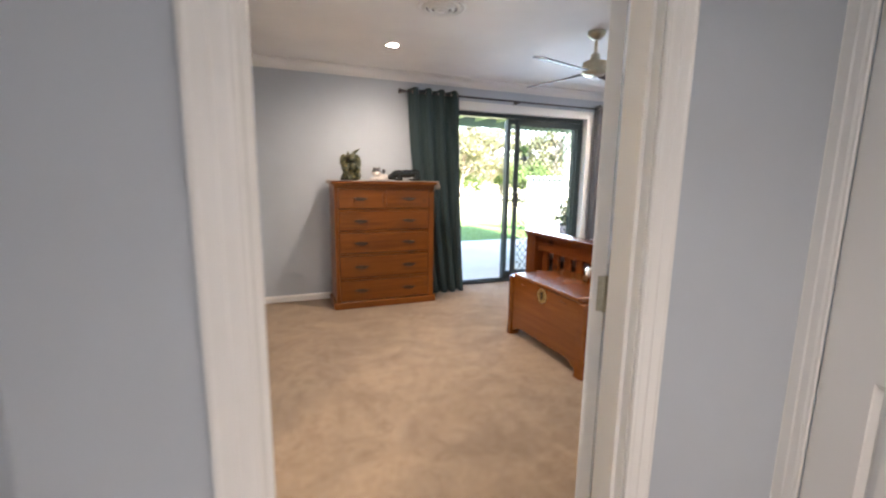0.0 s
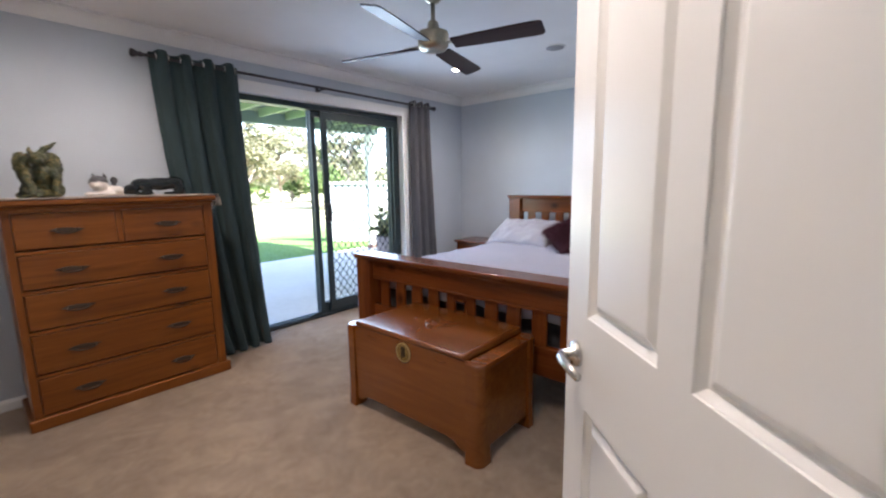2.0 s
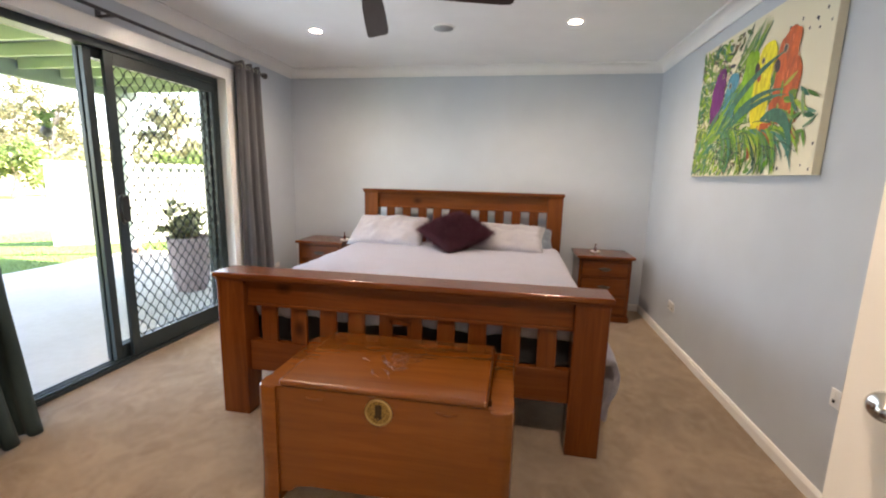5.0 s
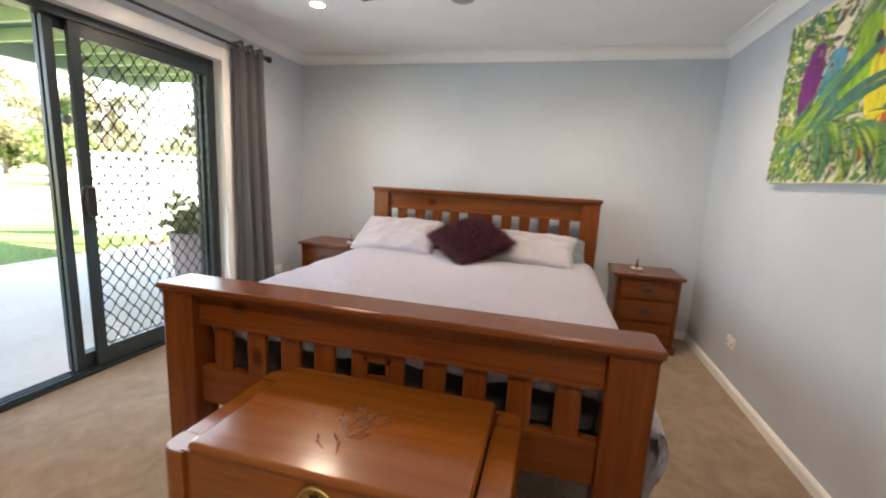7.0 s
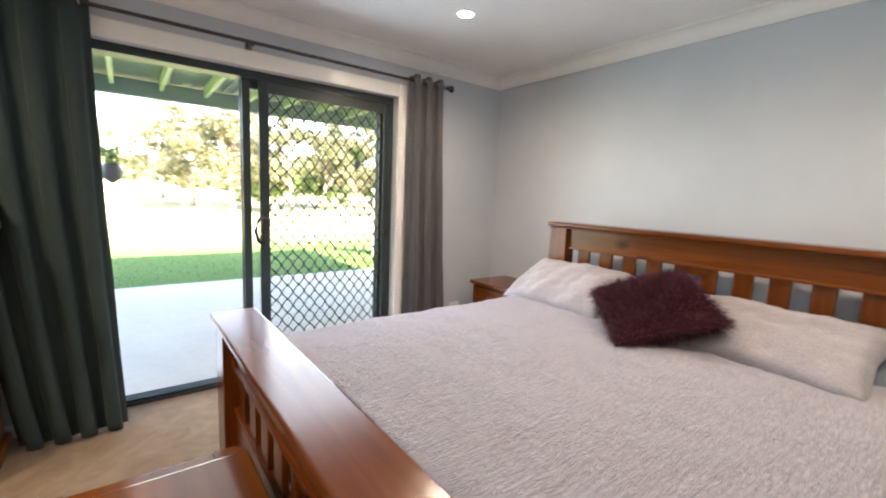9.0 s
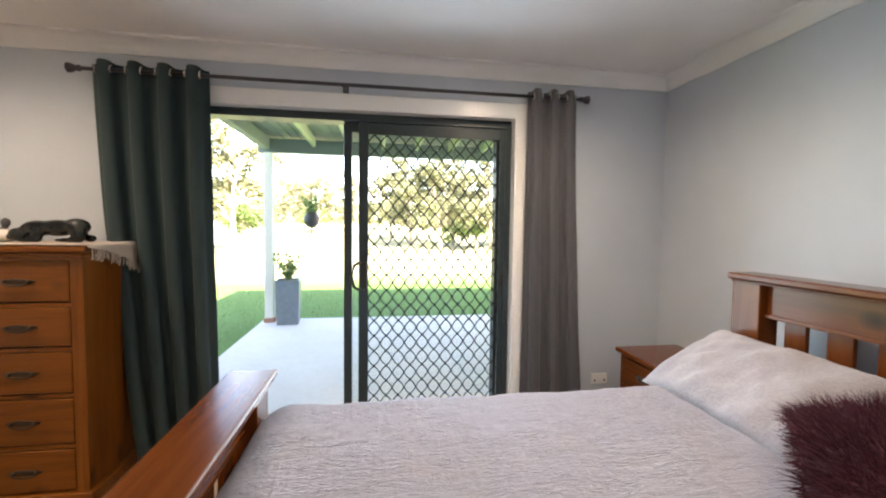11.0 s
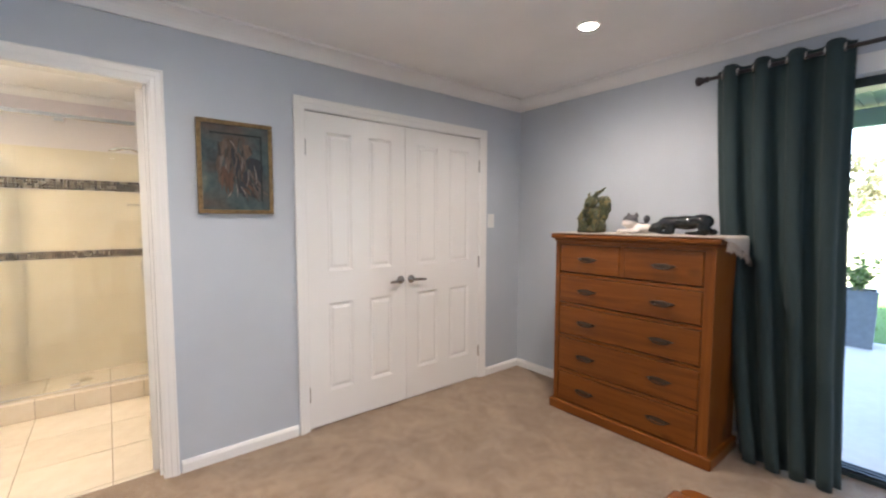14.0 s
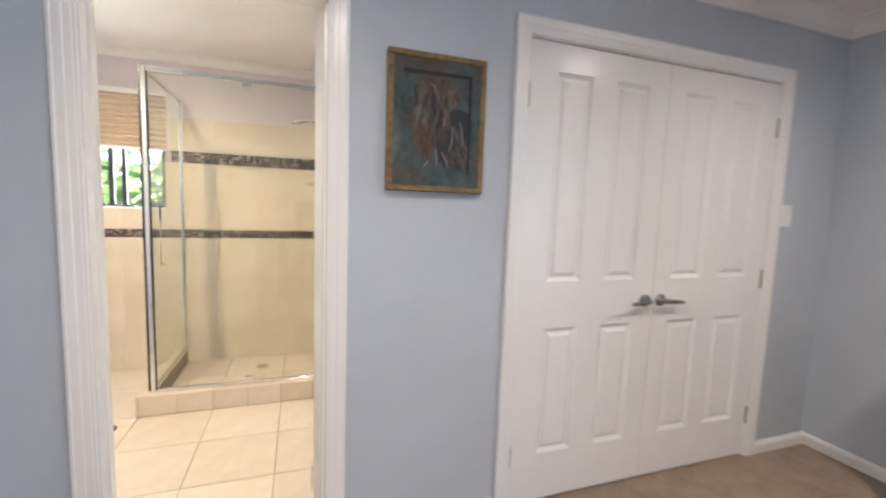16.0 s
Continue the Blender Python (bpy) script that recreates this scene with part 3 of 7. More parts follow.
def planter(m):
    pot = thing("planter_pot", "tall square slate-grey pot with a small green shrub on the patio", "plant pot", m)
    b = bmesh.new()
    w0, w1, h = 0.145, 0.165, 0.64
    vs = []
    for s, z in ((w0, 0), (w1, h), (w1 - 0.02, h), (w1 - 0.025, h - 0.05)):
        vs.append([b.verts.new((x * s, y * s, z)) for x, y in ((-1, -1), (1, -1), (1, 1), (-1, 1))])
    for p, q in zip(vs, vs[1:]):
        for i in range(4):
            b.faces.new((p[i], p[(i + 1) % 4], q[(i + 1) % 4], q[i]))
    b.faces.new(vs[0])
    part("pot", b, POT, pot)
    part("soil", boxed(-0.14, 0.14, -0.14, 0.14, h - 0.06, h - 0.05), SOIL, pot)
    rnd = random.Random(4)
    st, lv = bmesh.new(), bmesh.new()
    for i in range(9):
        top = Vector((rnd.uniform(-0.2, 0.2), rnd.uniform(-0.2, 0.2), h + rnd.uniform(0.12, 0.42)))
        base = Vector((rnd.uniform(-0.04, 0.04), rnd.uniform(-0.04, 0.04), h - 0.05))
        tube([base, base.lerp(top, 0.5) + Vector((0, 0, 0.03)), top], [0.006, 0.004, 0.002], 5, st)
        for j in range(26):
            p = base.lerp(top, rnd.uniform(0.3, 1.0))
            leaf(lv, p, Vector((rnd.uniform(-1, 1), rnd.uniform(-1, 1), rnd.uniform(-0.3, 0.8))), rnd.uniform(0.05, 0.09), 0.3, rnd)
    part("stem", st, BARK, pot)
    part("foliage", lv, LEAF, pot)


planter(pose(1.965, 8.62, -0.06, 0, 0, 4))

MAUVE = plain("mauve_grey_stone_pot", (0.36, 0.27, 0.27), 0.75, 0, 0.3, 18)
bigpot = thing("garden_pot", "large mauve-grey tub with a leafy plant by the door screen", "plant pot", pose(5.0, 6.15, -0.06))
part("tub", lathe([(0.15, 0), (0.18, 0.1), (0.212, 0.4), (0.225, 0.60), (0.238, 0.63), (0.218, 0.63), (0.206, 0.56)], 28), MAUVE, bigpot, smooth=True)
part("soil", lathe([(0.204, 0.55), (0.204, 0.565)], 28), SOIL, bigpot)
rnd = random.Random(9)
lv, st = bmesh.new(), bmesh.new()
for i in range(22):
    a, r = rnd.uniform(0, 6.28), rnd.uniform(0.05, 0.26)
    top = Vector((r * math.cos(a), r * math.sin(a), 0.62 + rnd.uniform(0.1, 0.42)))
    base = Vector((0.3 * top.x, 0.3 * top.y, 0.57))
    tube([base, base.lerp(top, 0.6), top], [0.005, 0.004, 0.002], 5, st)
    for j in range(16):
        leaf(lv, base.lerp(top, rnd.uniform(0.35, 1)), Vector((rnd.uniform(-1, 1), rnd.uniform(-1, 1), rnd.uniform(-0.4, 0.7))), rnd.uniform(0.07, 0.13), 0.28, rnd)
PALE_LEAF = random_tint("pale_leaf", [(0.0, (0.18, 0.20, 0.09)), (0.5, (0.28, 0.28, 0.14)), (1.0, (0.40, 0.37, 0.22))], 0.55, thin=True)
part("stem", st, BARK, bigpot)
part("foliage", lv, PALE_LEAF, bigpot)


DARKPOT = plain("dark_clay_glaze", (0.075, 0.066, 0.066), 0.45, 0, 0.1, 12)


def hanging(m, drop, size, label):
    hang = thing("hanging_ornament", label, "garden ornament", m)
    part("cord", tube([(0, 0, 0), (0, 0, -drop)], 0.004, 6), BLACK, hang)
    part("ball", lathe([(0.02, 0), (0.7 * size, -0.3 * size), (size, -1.0 * size), (0.8 * size, -1.7 * size), (0.25 * size, -2.1 * size), (0.02, -2.15 * size)], 20), DARKPOT, hang, "dark teardrop body", True, (0, 0, -drop))
    rr, lb = random.Random(3), bmesh.new()
    for i in range(60):
        leaf(lb, Vector((rr.uniform(-0.1, 0.1), rr.uniform(-0.1, 0.1), -drop + rr.uniform(-0.02, 0.2))), Vector((rr.uniform(-1, 1), rr.uniform(-1, 1), rr.uniform(-0.6, 0.4))), 0.09, 0.3, rr)
    part("trailing_leaf", lb, LEAF, hang)
    part("pendant", tube([(0, 0, -drop - 2.1 * size), (0, 0, -drop - 2.1 * size - 0.18)], 0.005, 6), BLACK, hang)


hanging(pose(2.28, 8.72, 2.42), 0.83, 0.12, "dark teardrop hanging pot with trailing green leaves")
hanging(pose(5.6, 8.72, 2.42), 0.55, 0.07, "small dark hanging bird feeder under the patio beam")

fence = thing("garden_wall", "sunlit white rendered garden wall with a flat coping", "garden wall", pose(6.9, 10.6, -0.09, 0, 0, -50))
part("wall_panel", boxed(0, 4.6, 0, 0.16, 0, 1.45, bevel=0.01), painted("white_render", (0.72, 0.71, 0.68), 0.8, 0.05, 0.06), fence)
part("coping", boxed(-0.03, 4.63, -0.03, 0.19, 1.45, 1.52, bevel=0.008), PALE, fence)


def gum_tree(name, label, m, seed, h, spread, leaves, leaf_mat, size=0.2):
    rnd = random.Random(seed)
    tree = thing(name, label, "tree", m, "trees beyond the lawn")
    tr, cr = bmesh.new(), bmesh.new()
    lean = Vector((rnd.uniform(-0.4, 0.4), rnd.uniform(-0.3, 0.3), 0))
    trunk = [lean * (t * t) + Vector((0.1 * math.sin(4 * t + seed), 0.08 * math.cos(5 * t), h * 0.75 * t)) for t in (i / 7 for i in range(8))]
    tube(trunk, [0.022 * h * (1.15 - 0.9 * i / 7) for i in range(8)], 8, tr)
    tips = []
    for i in range(17):
        t = rnd.uniform(0.3, 1.0)
        k = min(6, int(t * 7))
        base = trunk[k].lerp(trunk[k + 1], t * 7 - k)
        a = rnd.uniform(0, 6.28)
        r = spread * rnd.uniform(0.45, 1.0) * (1.1 - 0.5 * t)
        tip = base + Vector((r * math.cos(a), r * math.sin(a), h * rnd.uniform(0.05, 0.3)))
        mid = base.lerp(tip, 0.5) + Vector((0, 0, 0.06 * h))
        tube([base, mid, tip], [0.009 * h, 0.006 * h, 0.002 * h], 6, tr)
        tips += [(mid, 0.6), (tip, 1.0), (tip + Vector((rnd.uniform(-1, 1), rnd.uniform(-1, 1), rnd.uniform(-0.5, 0.5))) * spread * 0.25, 0.8)]
    for i in range(leaves):
        c, w = tips[rnd.randrange(len(tips))]
        g3 = Vector((rnd.gauss(0, 1), rnd.gauss(0, 1), rnd.gauss(0, 0.7)))
        p = c + g3 * spread * 0.115 * w
        leaf(cr, p, Vector((rnd.uniform(-1, 1), rnd.uniform(-1, 1), rnd.uniform(-1, 0.35))), size * rnd.uniform(0.7, 1.4), 0.34, rnd)
    part("trunk", tr, BARK, tree, "pale grey gum trunk", True)
    part("crown", cr, leaf_mat, tree)
    return tree


t1 = gum_tree("gum_tree", "spreading olive gum tree with a pale forked trunk", pose(6.5, 24.5, -0.1), 1, 5.6, 2.5, 3600, GUM, 0.19)
t2 = gum_tree("gum_tree", "slender olive gum tree with thin foliage", pose(-1.6, 38, 0.4), 2, 5.0, 2.0, 1700, GUM, 0.22)
t3 = gum_tree("green_shrub", "rounded bright green garden shrub on the lawn edge", pose(12.5, 29, 0.1), 3, 2.3, 1.8, 3000, LEAF, 0.17)
rnd = random.Random(21)
for i in range(11):
    x = -16 + 4.2 * i + rnd.uniform(-1.5, 1.5)
    y = rnd.uniform(44, 60) if x < 4 else rnd.uniform(30, 42)
    src = (t1, t2)[i % 2]
    copy_thing(src, pose(x, y, 0.035 * (y - 18) * (1 if x < 8 else 0.55) - 0.2, 0, 0, rnd.uniform(0, 360)))
for x, y in ((9.0, 26.5), (17.5, 30), (-5.5, 31), (15, 23), (21, 20), (-2.6, 44), (24, 13)):
    copy_thing(t3, pose(x, y, 0.035 * max(0, y - 18) * (1 if x < 8 else 0.55) - 0.15, 0, 0, rnd.uniform(0, 360)))
for x, y in ((9.6, 25.5), (12.2, 27), (15.2, 28.5), (8.0, 29), (5.2, 28.0), (-2.6, 20.5), (19, 26), (23, 22), (27, 17), (30, 11)):
    copy_thing(t1, pose(x, y, 0.0, 0, 0, rnd.uniform(0, 360)))
# far woods on the rise
bm = bmesh.new()
rnd = random.Random(5)
for i in range(9000):
    x = rnd.uniform(-60, 75)
    y = rnd.uniform(62, 85)
    top = 3.2 + 1.6 * noise.noise(Vector((x * 0.11, 3, 0))) + 1.5 * noise.noise(Vector((x * 0.4, 7, 0)))
    leaf(bm, Vector((x, y, 1.2 + 0.6 * (y - 62) * 0.06 + rnd.random() ** 1.3 * top)), Vector((rnd.uniform(-1, 1), rnd.uniform(-1, 1), rnd.uniform(-1, 0.5))), rnd.uniform(0.6, 1.3), 0.4, rnd)
tagged(part("far_woods", bm, GUM), "hazy olive gum woods far beyond the paddock", "woods", "", "stuff")
# short grass along the slab
bm = bmesh.new()
for i in range(9000):
    x, y = rnd.uniform(-1.0, 7.5), rnd.uniform(5.3, 12.5)
    if 1.53 < x < 6.97 and y < 8.92:
        continue
    p = Vector((x, y, -0.092))
    d = Vector((rnd.uniform(-0.4, 0.4), rnd.uniform(-0.4, 0.4), 1)).normalized() * rnd.uniform(0.03, 0.06)
    s = Vector((rnd.uniform(-1, 1), rnd.uniform(-1, 1), 0)).normalized() * 0.006
    bm.faces.new([bm.verts.new(q) for q in (p - s, p + s, p + d)])
tagged(part("grass", bm, LEAF), "short green lawn grass beside the slab", "grass", "", "stuff")

# ---- sliding door with diamond screen ----
slide = thing("door_1", "dark aluminium sliding door, half open behind a diamond security screen", "sliding door", kind="structure")
F0, F1 = 5.0, 5.12
bm = boxed(SL, SL + 0.05, F0, F1, 0.0, SH - 0.012)
box(bm, SR - 0.05, SR, F0, F1, 0.0, SH - 0.012)
box(bm, SL + 0.05, SR - 0.05, F0, F1, SH - 0.06, SH - 0.012)
part("frame", bm, ALU, slide)
bm = boxed(SL + 0.05, SR - 0.05, F0, F1, -0.02, 0.022)
for y in (5.025, 5.06, 5.095):
    box(bm, SL + 0.05, SR - 0.05, y - 0.004, y + 0.004, 0.022, 0.036)
part("track", bm, ALU, slide)


def sash(name, x0, x1, y0, y1, st, z0=0.037, z1=SH - 0.062, bottom=0.09, top=0.055):
    b = boxed(x0, x0 + st, y0, y1, z0, z1, bevel=0.003)
    box(b, x1 - st, x1, y0, y1, z0, z1, 0.003)
    box(b, x0 + st, x1 - st, y0 + 0.001, y1 - 0.001, z0, z0 + bottom, 0.003)
    box(b, x0 + st, x1 - st, y0 + 0.001, y1 - 0.001, z1 - top, z1, 0.003)
    return part(name, b, ALU, slide)


s1 = sash("fixed_sash", 3.03, SR - 0.05, 5.085, 5.115, 0.055)
s2 = sash("sliding_sash", 3.035, SR - 0.052, 5.048, 5.078, 0.05)
pane = part("pane", boxed(3.085, SR - 0.10, 5.062, 5.066, 0.127, SH - 0.117), GLASS, s2)
pane.visible_shadow = False
scr = sash("screen_sash", 3.13, SR - 0.025, 5.008, 5.036, 0.06, bottom=0.11, top=0.075)
bm = bmesh.new()
PW, PH, r = 0.080, 0.101, 0.0040
x0, x1, z0, z1 = 3.19, SR - 0.085, 0.147, SH - 0.137
nx, nz = int((x1 - x0) / PW) + 1, int((z1 - z0) / PH) + 1


def wire(b, p, q, rr):
    d = (q - p).normalized()
    s = Vector((-d.z, 0, d.x)) * rr
    y = Vector((0, rr, 0))
    a = [b.verts.new(p + o) for o in (s, y, -s, -y)]
    c = [b.verts.new(q + o) for o in (s, y, -s, -y)]
    for i in range(4):
        b.faces.new((a[i], a[(i + 1) % 4], c[(i + 1) % 4], c[i]))


for i in range(nx):
    for j in range(nz):
        cx, cz = x0 + (i + 0.5) * PW, z0 + (j + 0.5) * PH
        e = [Vector((cx - PW / 2, 5.022, cz)), Vector((cx, 5.022, cz + PH / 2)), Vector((cx + PW / 2, 5.022, cz)), Vector((cx, 5.022, cz - PH / 2))]
        for a in range(4):
            p, q = e[a], e[(a + 1) % 4]
            bow = (p + q) / 2 + (((p + q) / 2) - Vector((cx, 5.022, cz))).normalized() * 0.0045
            if max(p.x, q.x) < x1 + 0.03 and max(p.z, q.z) < z1 + 0.03:
                wire(bm, p, bow, r)
                wire(bm, bow, q, r)
        for q in (e[1], e[2]):
            if q.x < x1 + 0.02 and q.z < z1 + 0.02:
                box(bm, q.x - 0.0058, q.x + 0.0058, 5.017, 5.027, q.z - 0.009, q.z + 0.009)
part("diamond_grille", bm, plain("black_green_grille", (0.012, 0.018, 0.019), 0.5), scr)
part("fly_mesh_bead", boxed(3.188, 3.192, 5.012, 5.03, 0.147, SH - 0.137), BLACK, scr)
h = part("pull_handle", boxed(3.133, 3.187, 4.978, 5.007, 0.965, 1.145, bevel=0.010), BLACK, scr)
part("pull", tube([(3.14, 4.985, 0.965), (3.105, 4.965, 0.985), (3.088, 4.957, 1.055), (3.105, 4.965, 1.125), (3.14, 4.985, 1.145)], 0.011, 10), BLACK, h, smooth=True)
part("lock", boxed(4.075, 4.105, 4.995, 5.008, 0.98, 1.06, bevel=0.006), BLACK, scr)

# ---- curtains and their rod ----
DARKROD = plain("dark_bronze_rod", (0.06, 0.055, 0.06), 0.35, 0.6)
rod = thing("curtain_rod", "dark metal curtain rod with knob finials above the sliding door", "curtain rod", pose(0, 4.845, 2.212))
part("pole", tube([(1.66, 0, 0), (4.54, 0, 0)], 0.011, 12), DARKROD, rod, smooth=True)
for x, s in ((1.66, -1), (4.54, 1)):
    part("finial", lathe([(0.012, 0), (0.018, 0.004), (0.018, 0.012), (0.012, 0.018), (0.017, 0.028), (0.027, 0.05), (0.027, 0.062), (0.018, 0.068)], 16, None, pose(x, 0, 0, 0, 90 * s, 0)), DARKROD, rod, smooth=True)
for x in (1.75, 3.055, 4.50):
    b = boxed(x - 0.008, x + 0.008, 0.0, 0.088, -0.022, -0.008)
    box(b, x - 0.018, x + 0.018, 0.082, 0.0895, -0.055, 0.03, 0.003)
    box(b, x - 0.013, x + 0.013, -0.014, 0.014, -0.02, 0.0)
    part("bracket", b, DARKROD, rod)


def curtain(label, top, bottom, waves, amp, seed, cloth, lean=0.0, z0=0.012, z1=2.262):
    """A pleated drop hung by eyelets; top and bottom give its ends along the rod."""
    rnd = random.Random(seed)
    cur = thing("curtain", label, "curtain", pose(0, 4.845, 0), "curtains on the rod")
    b = bmesh.new()
    nu, nv = waves * 12, 36
    ph = [rnd.uniform(-0.4, 0.4) for _ in range(waves + 2)]
    rows = []
    for j in range(nv + 1):
        v = j / nv
        e = v ** 1.6
        ring = []
        for i in range(nu + 1):
            u = i / nu
            k = int(u * waves)
            wob = ph[k] * (u * waves - k) + ph[max(0, k - 1)] * (1 - u * waves + k)
            x = (top[0] + (top[1] - top[0]) * u) * (1 - e) + (bottom[0] + (bottom[1] - bottom[0]) * u) * e
            a = 2 * math.pi * waves * u + 0.9 * wob * v
            y = amp * math.cos(a) * (0.75 + 0.35 * v) + 0.012 * noise.noise(Vector((x * 5, v * 3, seed))) * (0.3 + v)
            y -= lean * e
            x += 0.018 * math.sin(2 * a) * (0.4 + 0.6 * v) + 0.012 * noise.noise(Vector((u * 9, v * 4, seed + 4))) * v
            z = z1 - (z1 - z0) * v - 0.008 * (1 + math.cos(a)) * (v < 0.01) + 0.006 * noise.noise(Vector((u * 14, 1, seed))) * (j == nv)
            ring.append(b.verts.new((x, y, z)))
        rows.append(ring)
    for p, q in zip(rows, rows[1:]):
        for i in range(nu):
            b.faces.new((p[i], p[i + 1], q[i + 1], q[i]))
    ob = part("drop", b, cloth, cur, smooth=True)
    s = ob.modifiers.new("thick", "SOLIDIFY")
    s.thickness = 0.003
    for i in range(waves * 2):
        u = (i + 0.5) / (waves * 2)
        x = top[0] + (top[1] - top[0]) * u
        part("eyelet", lathe([(0.019, -0.003), (0.026, -0.004), (0.027, 0.0), (0.026, 0.004), (0.019, 0.003)], 14, None, Matrix.Translation((x, 0, 2.212)) @ pose(0, 0, 0, 0, 90, 0), False), STEEL, cur, "small steel eyelet", True)
    return cur


curtain("dark teal blockout curtain gathered beside the chest of drawers", (1.70, 2.30), (1.935, 2.36), 4, 0.036, 3, CURTAIN, 0.10)
curtain("blockout curtain gathered beside the bed, cloth greyed for the glare on it", (4.20, 4.53), (4.20, 4.66), 3, 0.030, 8, GLARE_CURTAIN)

# ---- panelled doors ----
def lever(parent, x, z, side, to, mat=None):
    """A round rose with a lever on the face at side (+1 / -1 along y), the lever running towards to (+1 / -1 along x)."""
    mat = mat or STEEL
    y0 = side * 0.0175
    b = lathe([(0.030, 0), (0.031, 0.005), (0.027, 0.012), (0.014, 0.014), (0.012, 0.038)], 20, None, Matrix.Translation((x, y0, z)) @ pose(0, 0, 0, -90 * side, 0, 0))
    rose = part("handle", b, mat, parent, "satin steel lever handle", True)
    pts = [(x, y0 + side * 0.036, z), (x + to * 0.02, y0 + side * 0.046, z), (x + to * 0.06, y0 + side * 0.048, z - 0.002), (x + to * 0.108, y0 + side * 0.044, z - 0.006)]
    part("lever", tube(pts, [0.012, 0.0115, 0.0105, 0.009], 10), mat, rose, smooth=True)


def panel_door(door, w, h, cols, rows, mat, t=0.035):
    """A moulded door leaf: hinge edge at x = 0, faces along y; cols and rows are the panels' (from, to)."""
    d = 0.013
    c = t / 2
    b = boxed(0, w, -c + d, c - d, 0, h)
    edges_x = [0] + [e for p in cols for e in p] + [w]
    edges_z = [0] + [e for p in rows for e in p] + [h]
    for s in (-1, 1):
        ya, yb = sorted((s * (c - d), s * c))
        for i in range(0, len(edges_x), 2):
            box(b, edges_x[i], edges_x[i + 1], ya, yb, 0, h)
        for p in cols:
            for i in range(0, len(edges_z), 2):
                box(b, p[0], p[1], ya, yb, edges_z[i], edges_z[i + 1])
    part("leaf", b, mat, door)
    for px0, px1 in cols:
        for pz0, pz1 in rows:
            b = bmesh.new()
            for s in (-1, 1):
                rings = []
                for ins, out in ((0.0, 0.0), (0.002, -0.003), (0.016, -d + 0.0006), (0.022, -d + 0.0006), (0.037, -0.0025), (0.042, -0.0018)):
                    y = s * (c + out)
                    rings.append([b.verts.new(q) for q in ((px0 + ins, y, pz0 + ins), (px1 - ins, y, pz0 + ins), (px1 - ins, y, pz1 - ins), (px0 + ins, y, pz1 - ins))])
                for p, q in zip(rings, rings[1:]):
                    for i in range(4):
                        b.faces.new((p[i], p[(i + 1) % 4], q[(i + 1) % 4], q[i]))
                b.faces.new(rings[-1])
            part("panel", b, mat, door)


def hinges(door, zs, y, x=0.0):
    for z in zs:
        hb = boxed(x - 0.002, x + 0.001, y - 0.004, y + 0.018, z - 0.045, z + 0.045)
        tube([(x, y, z - 0.047), (x, y, z + 0.047)], 0.006, 8, hb)
        part("hinge", hb, NICKEL, door, "dull nickel butt hinge")


DW = 0.843
entry = thing("door_2", "white four-panel entry door standing wide open into the bedroom", "door", pose(1.098, 1.180, 0.012, 0, 0, 45.9), kind="structure")
panel_door(entry, DW, 2.02, [(0.130, 0.396), (0.478, 0.733)], [(0.22, 0.79), (1.006, 1.90)], WHITE)
lever(entry, DW - 0.062, 0.905, 1, -1)
lever(entry, DW - 0.062, 0.905, -1, -1)
part("latch_plate", boxed(DW - 0.001, DW + 0.0015, -0.011, 0.011, 0.85, 0.96), STEEL, entry)
hinges(entry, (0.22, 1.0, 1.80), -0.0175)

wr = thing("door_3", "white four-panel wardrobe door, closed", "door", axes((XW - 0.022, CL + 0.014, 0.010), (0, 1, 0), (-1, 0, 0)), "wardrobe doors", "structure")
DWD = (CR - CL - 0.032) / 2
panel_door(wr, DWD, 2.022, [(0.135, 0.312), (0.44, 0.622)], [(0.222, 0.806), (1.018, 1.908)], WHITE)
DARK_CHROME = plain("dark_chrome", (0.36, 0.35, 0.34), 0.12, 1.0, var=0.03)
lever(wr, DWD - 0.045, 0.912, -1, -1, DARK_CHROME)
for z in (0.23, 1.80):
    part("hinge", tube([(-0.004, -0.021, z - 0.05), (-0.004, -0.021, z + 0.05)], 0.006, 8), STEEL, wr, "steel butt hinge")
wr2 = thing("door_4", "white four-panel wardrobe door, closed", "door", axes((XW - 0.022, CR - 0.014, 0.010), (0, -1, 0), (-1, 0, 0)), "wardrobe doors", "structure")
panel_door(wr2, DWD, 2.022, [(0.112, 0.318), (0.435, 0.632)], [(0.222, 0.806), (1.018, 1.908)], WHITE)
lever(wr2, DWD - 0.045, 0.912, -1, -1, DARK_CHROME)
for z in (0.23, 1.00, 1.80):
    part("hinge", tube([(-0.004, -0.021, z - 0.05), (-0.004, -0.021, z + 0.05)], 0.006, 8), STEEL, wr2, "steel butt hinge")
bd = thing("door_5", "white panelled ensuite door standing open against the room", "door", pose(WX0 - 0.006, ER - 0.034, 0.012, 0, 0, 171), kind="structure")
panel_door(bd, 0.70, 2.015, [(0.1, 0.31), (0.39, 0.6)], [(0.22, 0.79), (1.02, 1.90)], WHITE)
for z in (0.25, 1.10, 1.80):
    part("hinge", boxed(-0.052, -0.022, 0.0185, 0.0195, z - 0.045, z + 0.045), STEEL, bd, "steel butt hinge")
hd = thing("door_6", "white flush hall door, closed", "door", axes((1.71 + 0.03, 0.165, 0.012), (0, 1, 0), (-1, 0, 0)), kind="structure")
panel_door(hd, 0.83, 2.015, [(0.115, 0.365), (0.475, 0.72)], [(0.22, 0.79), (1.02, 1.90)], WHITE)

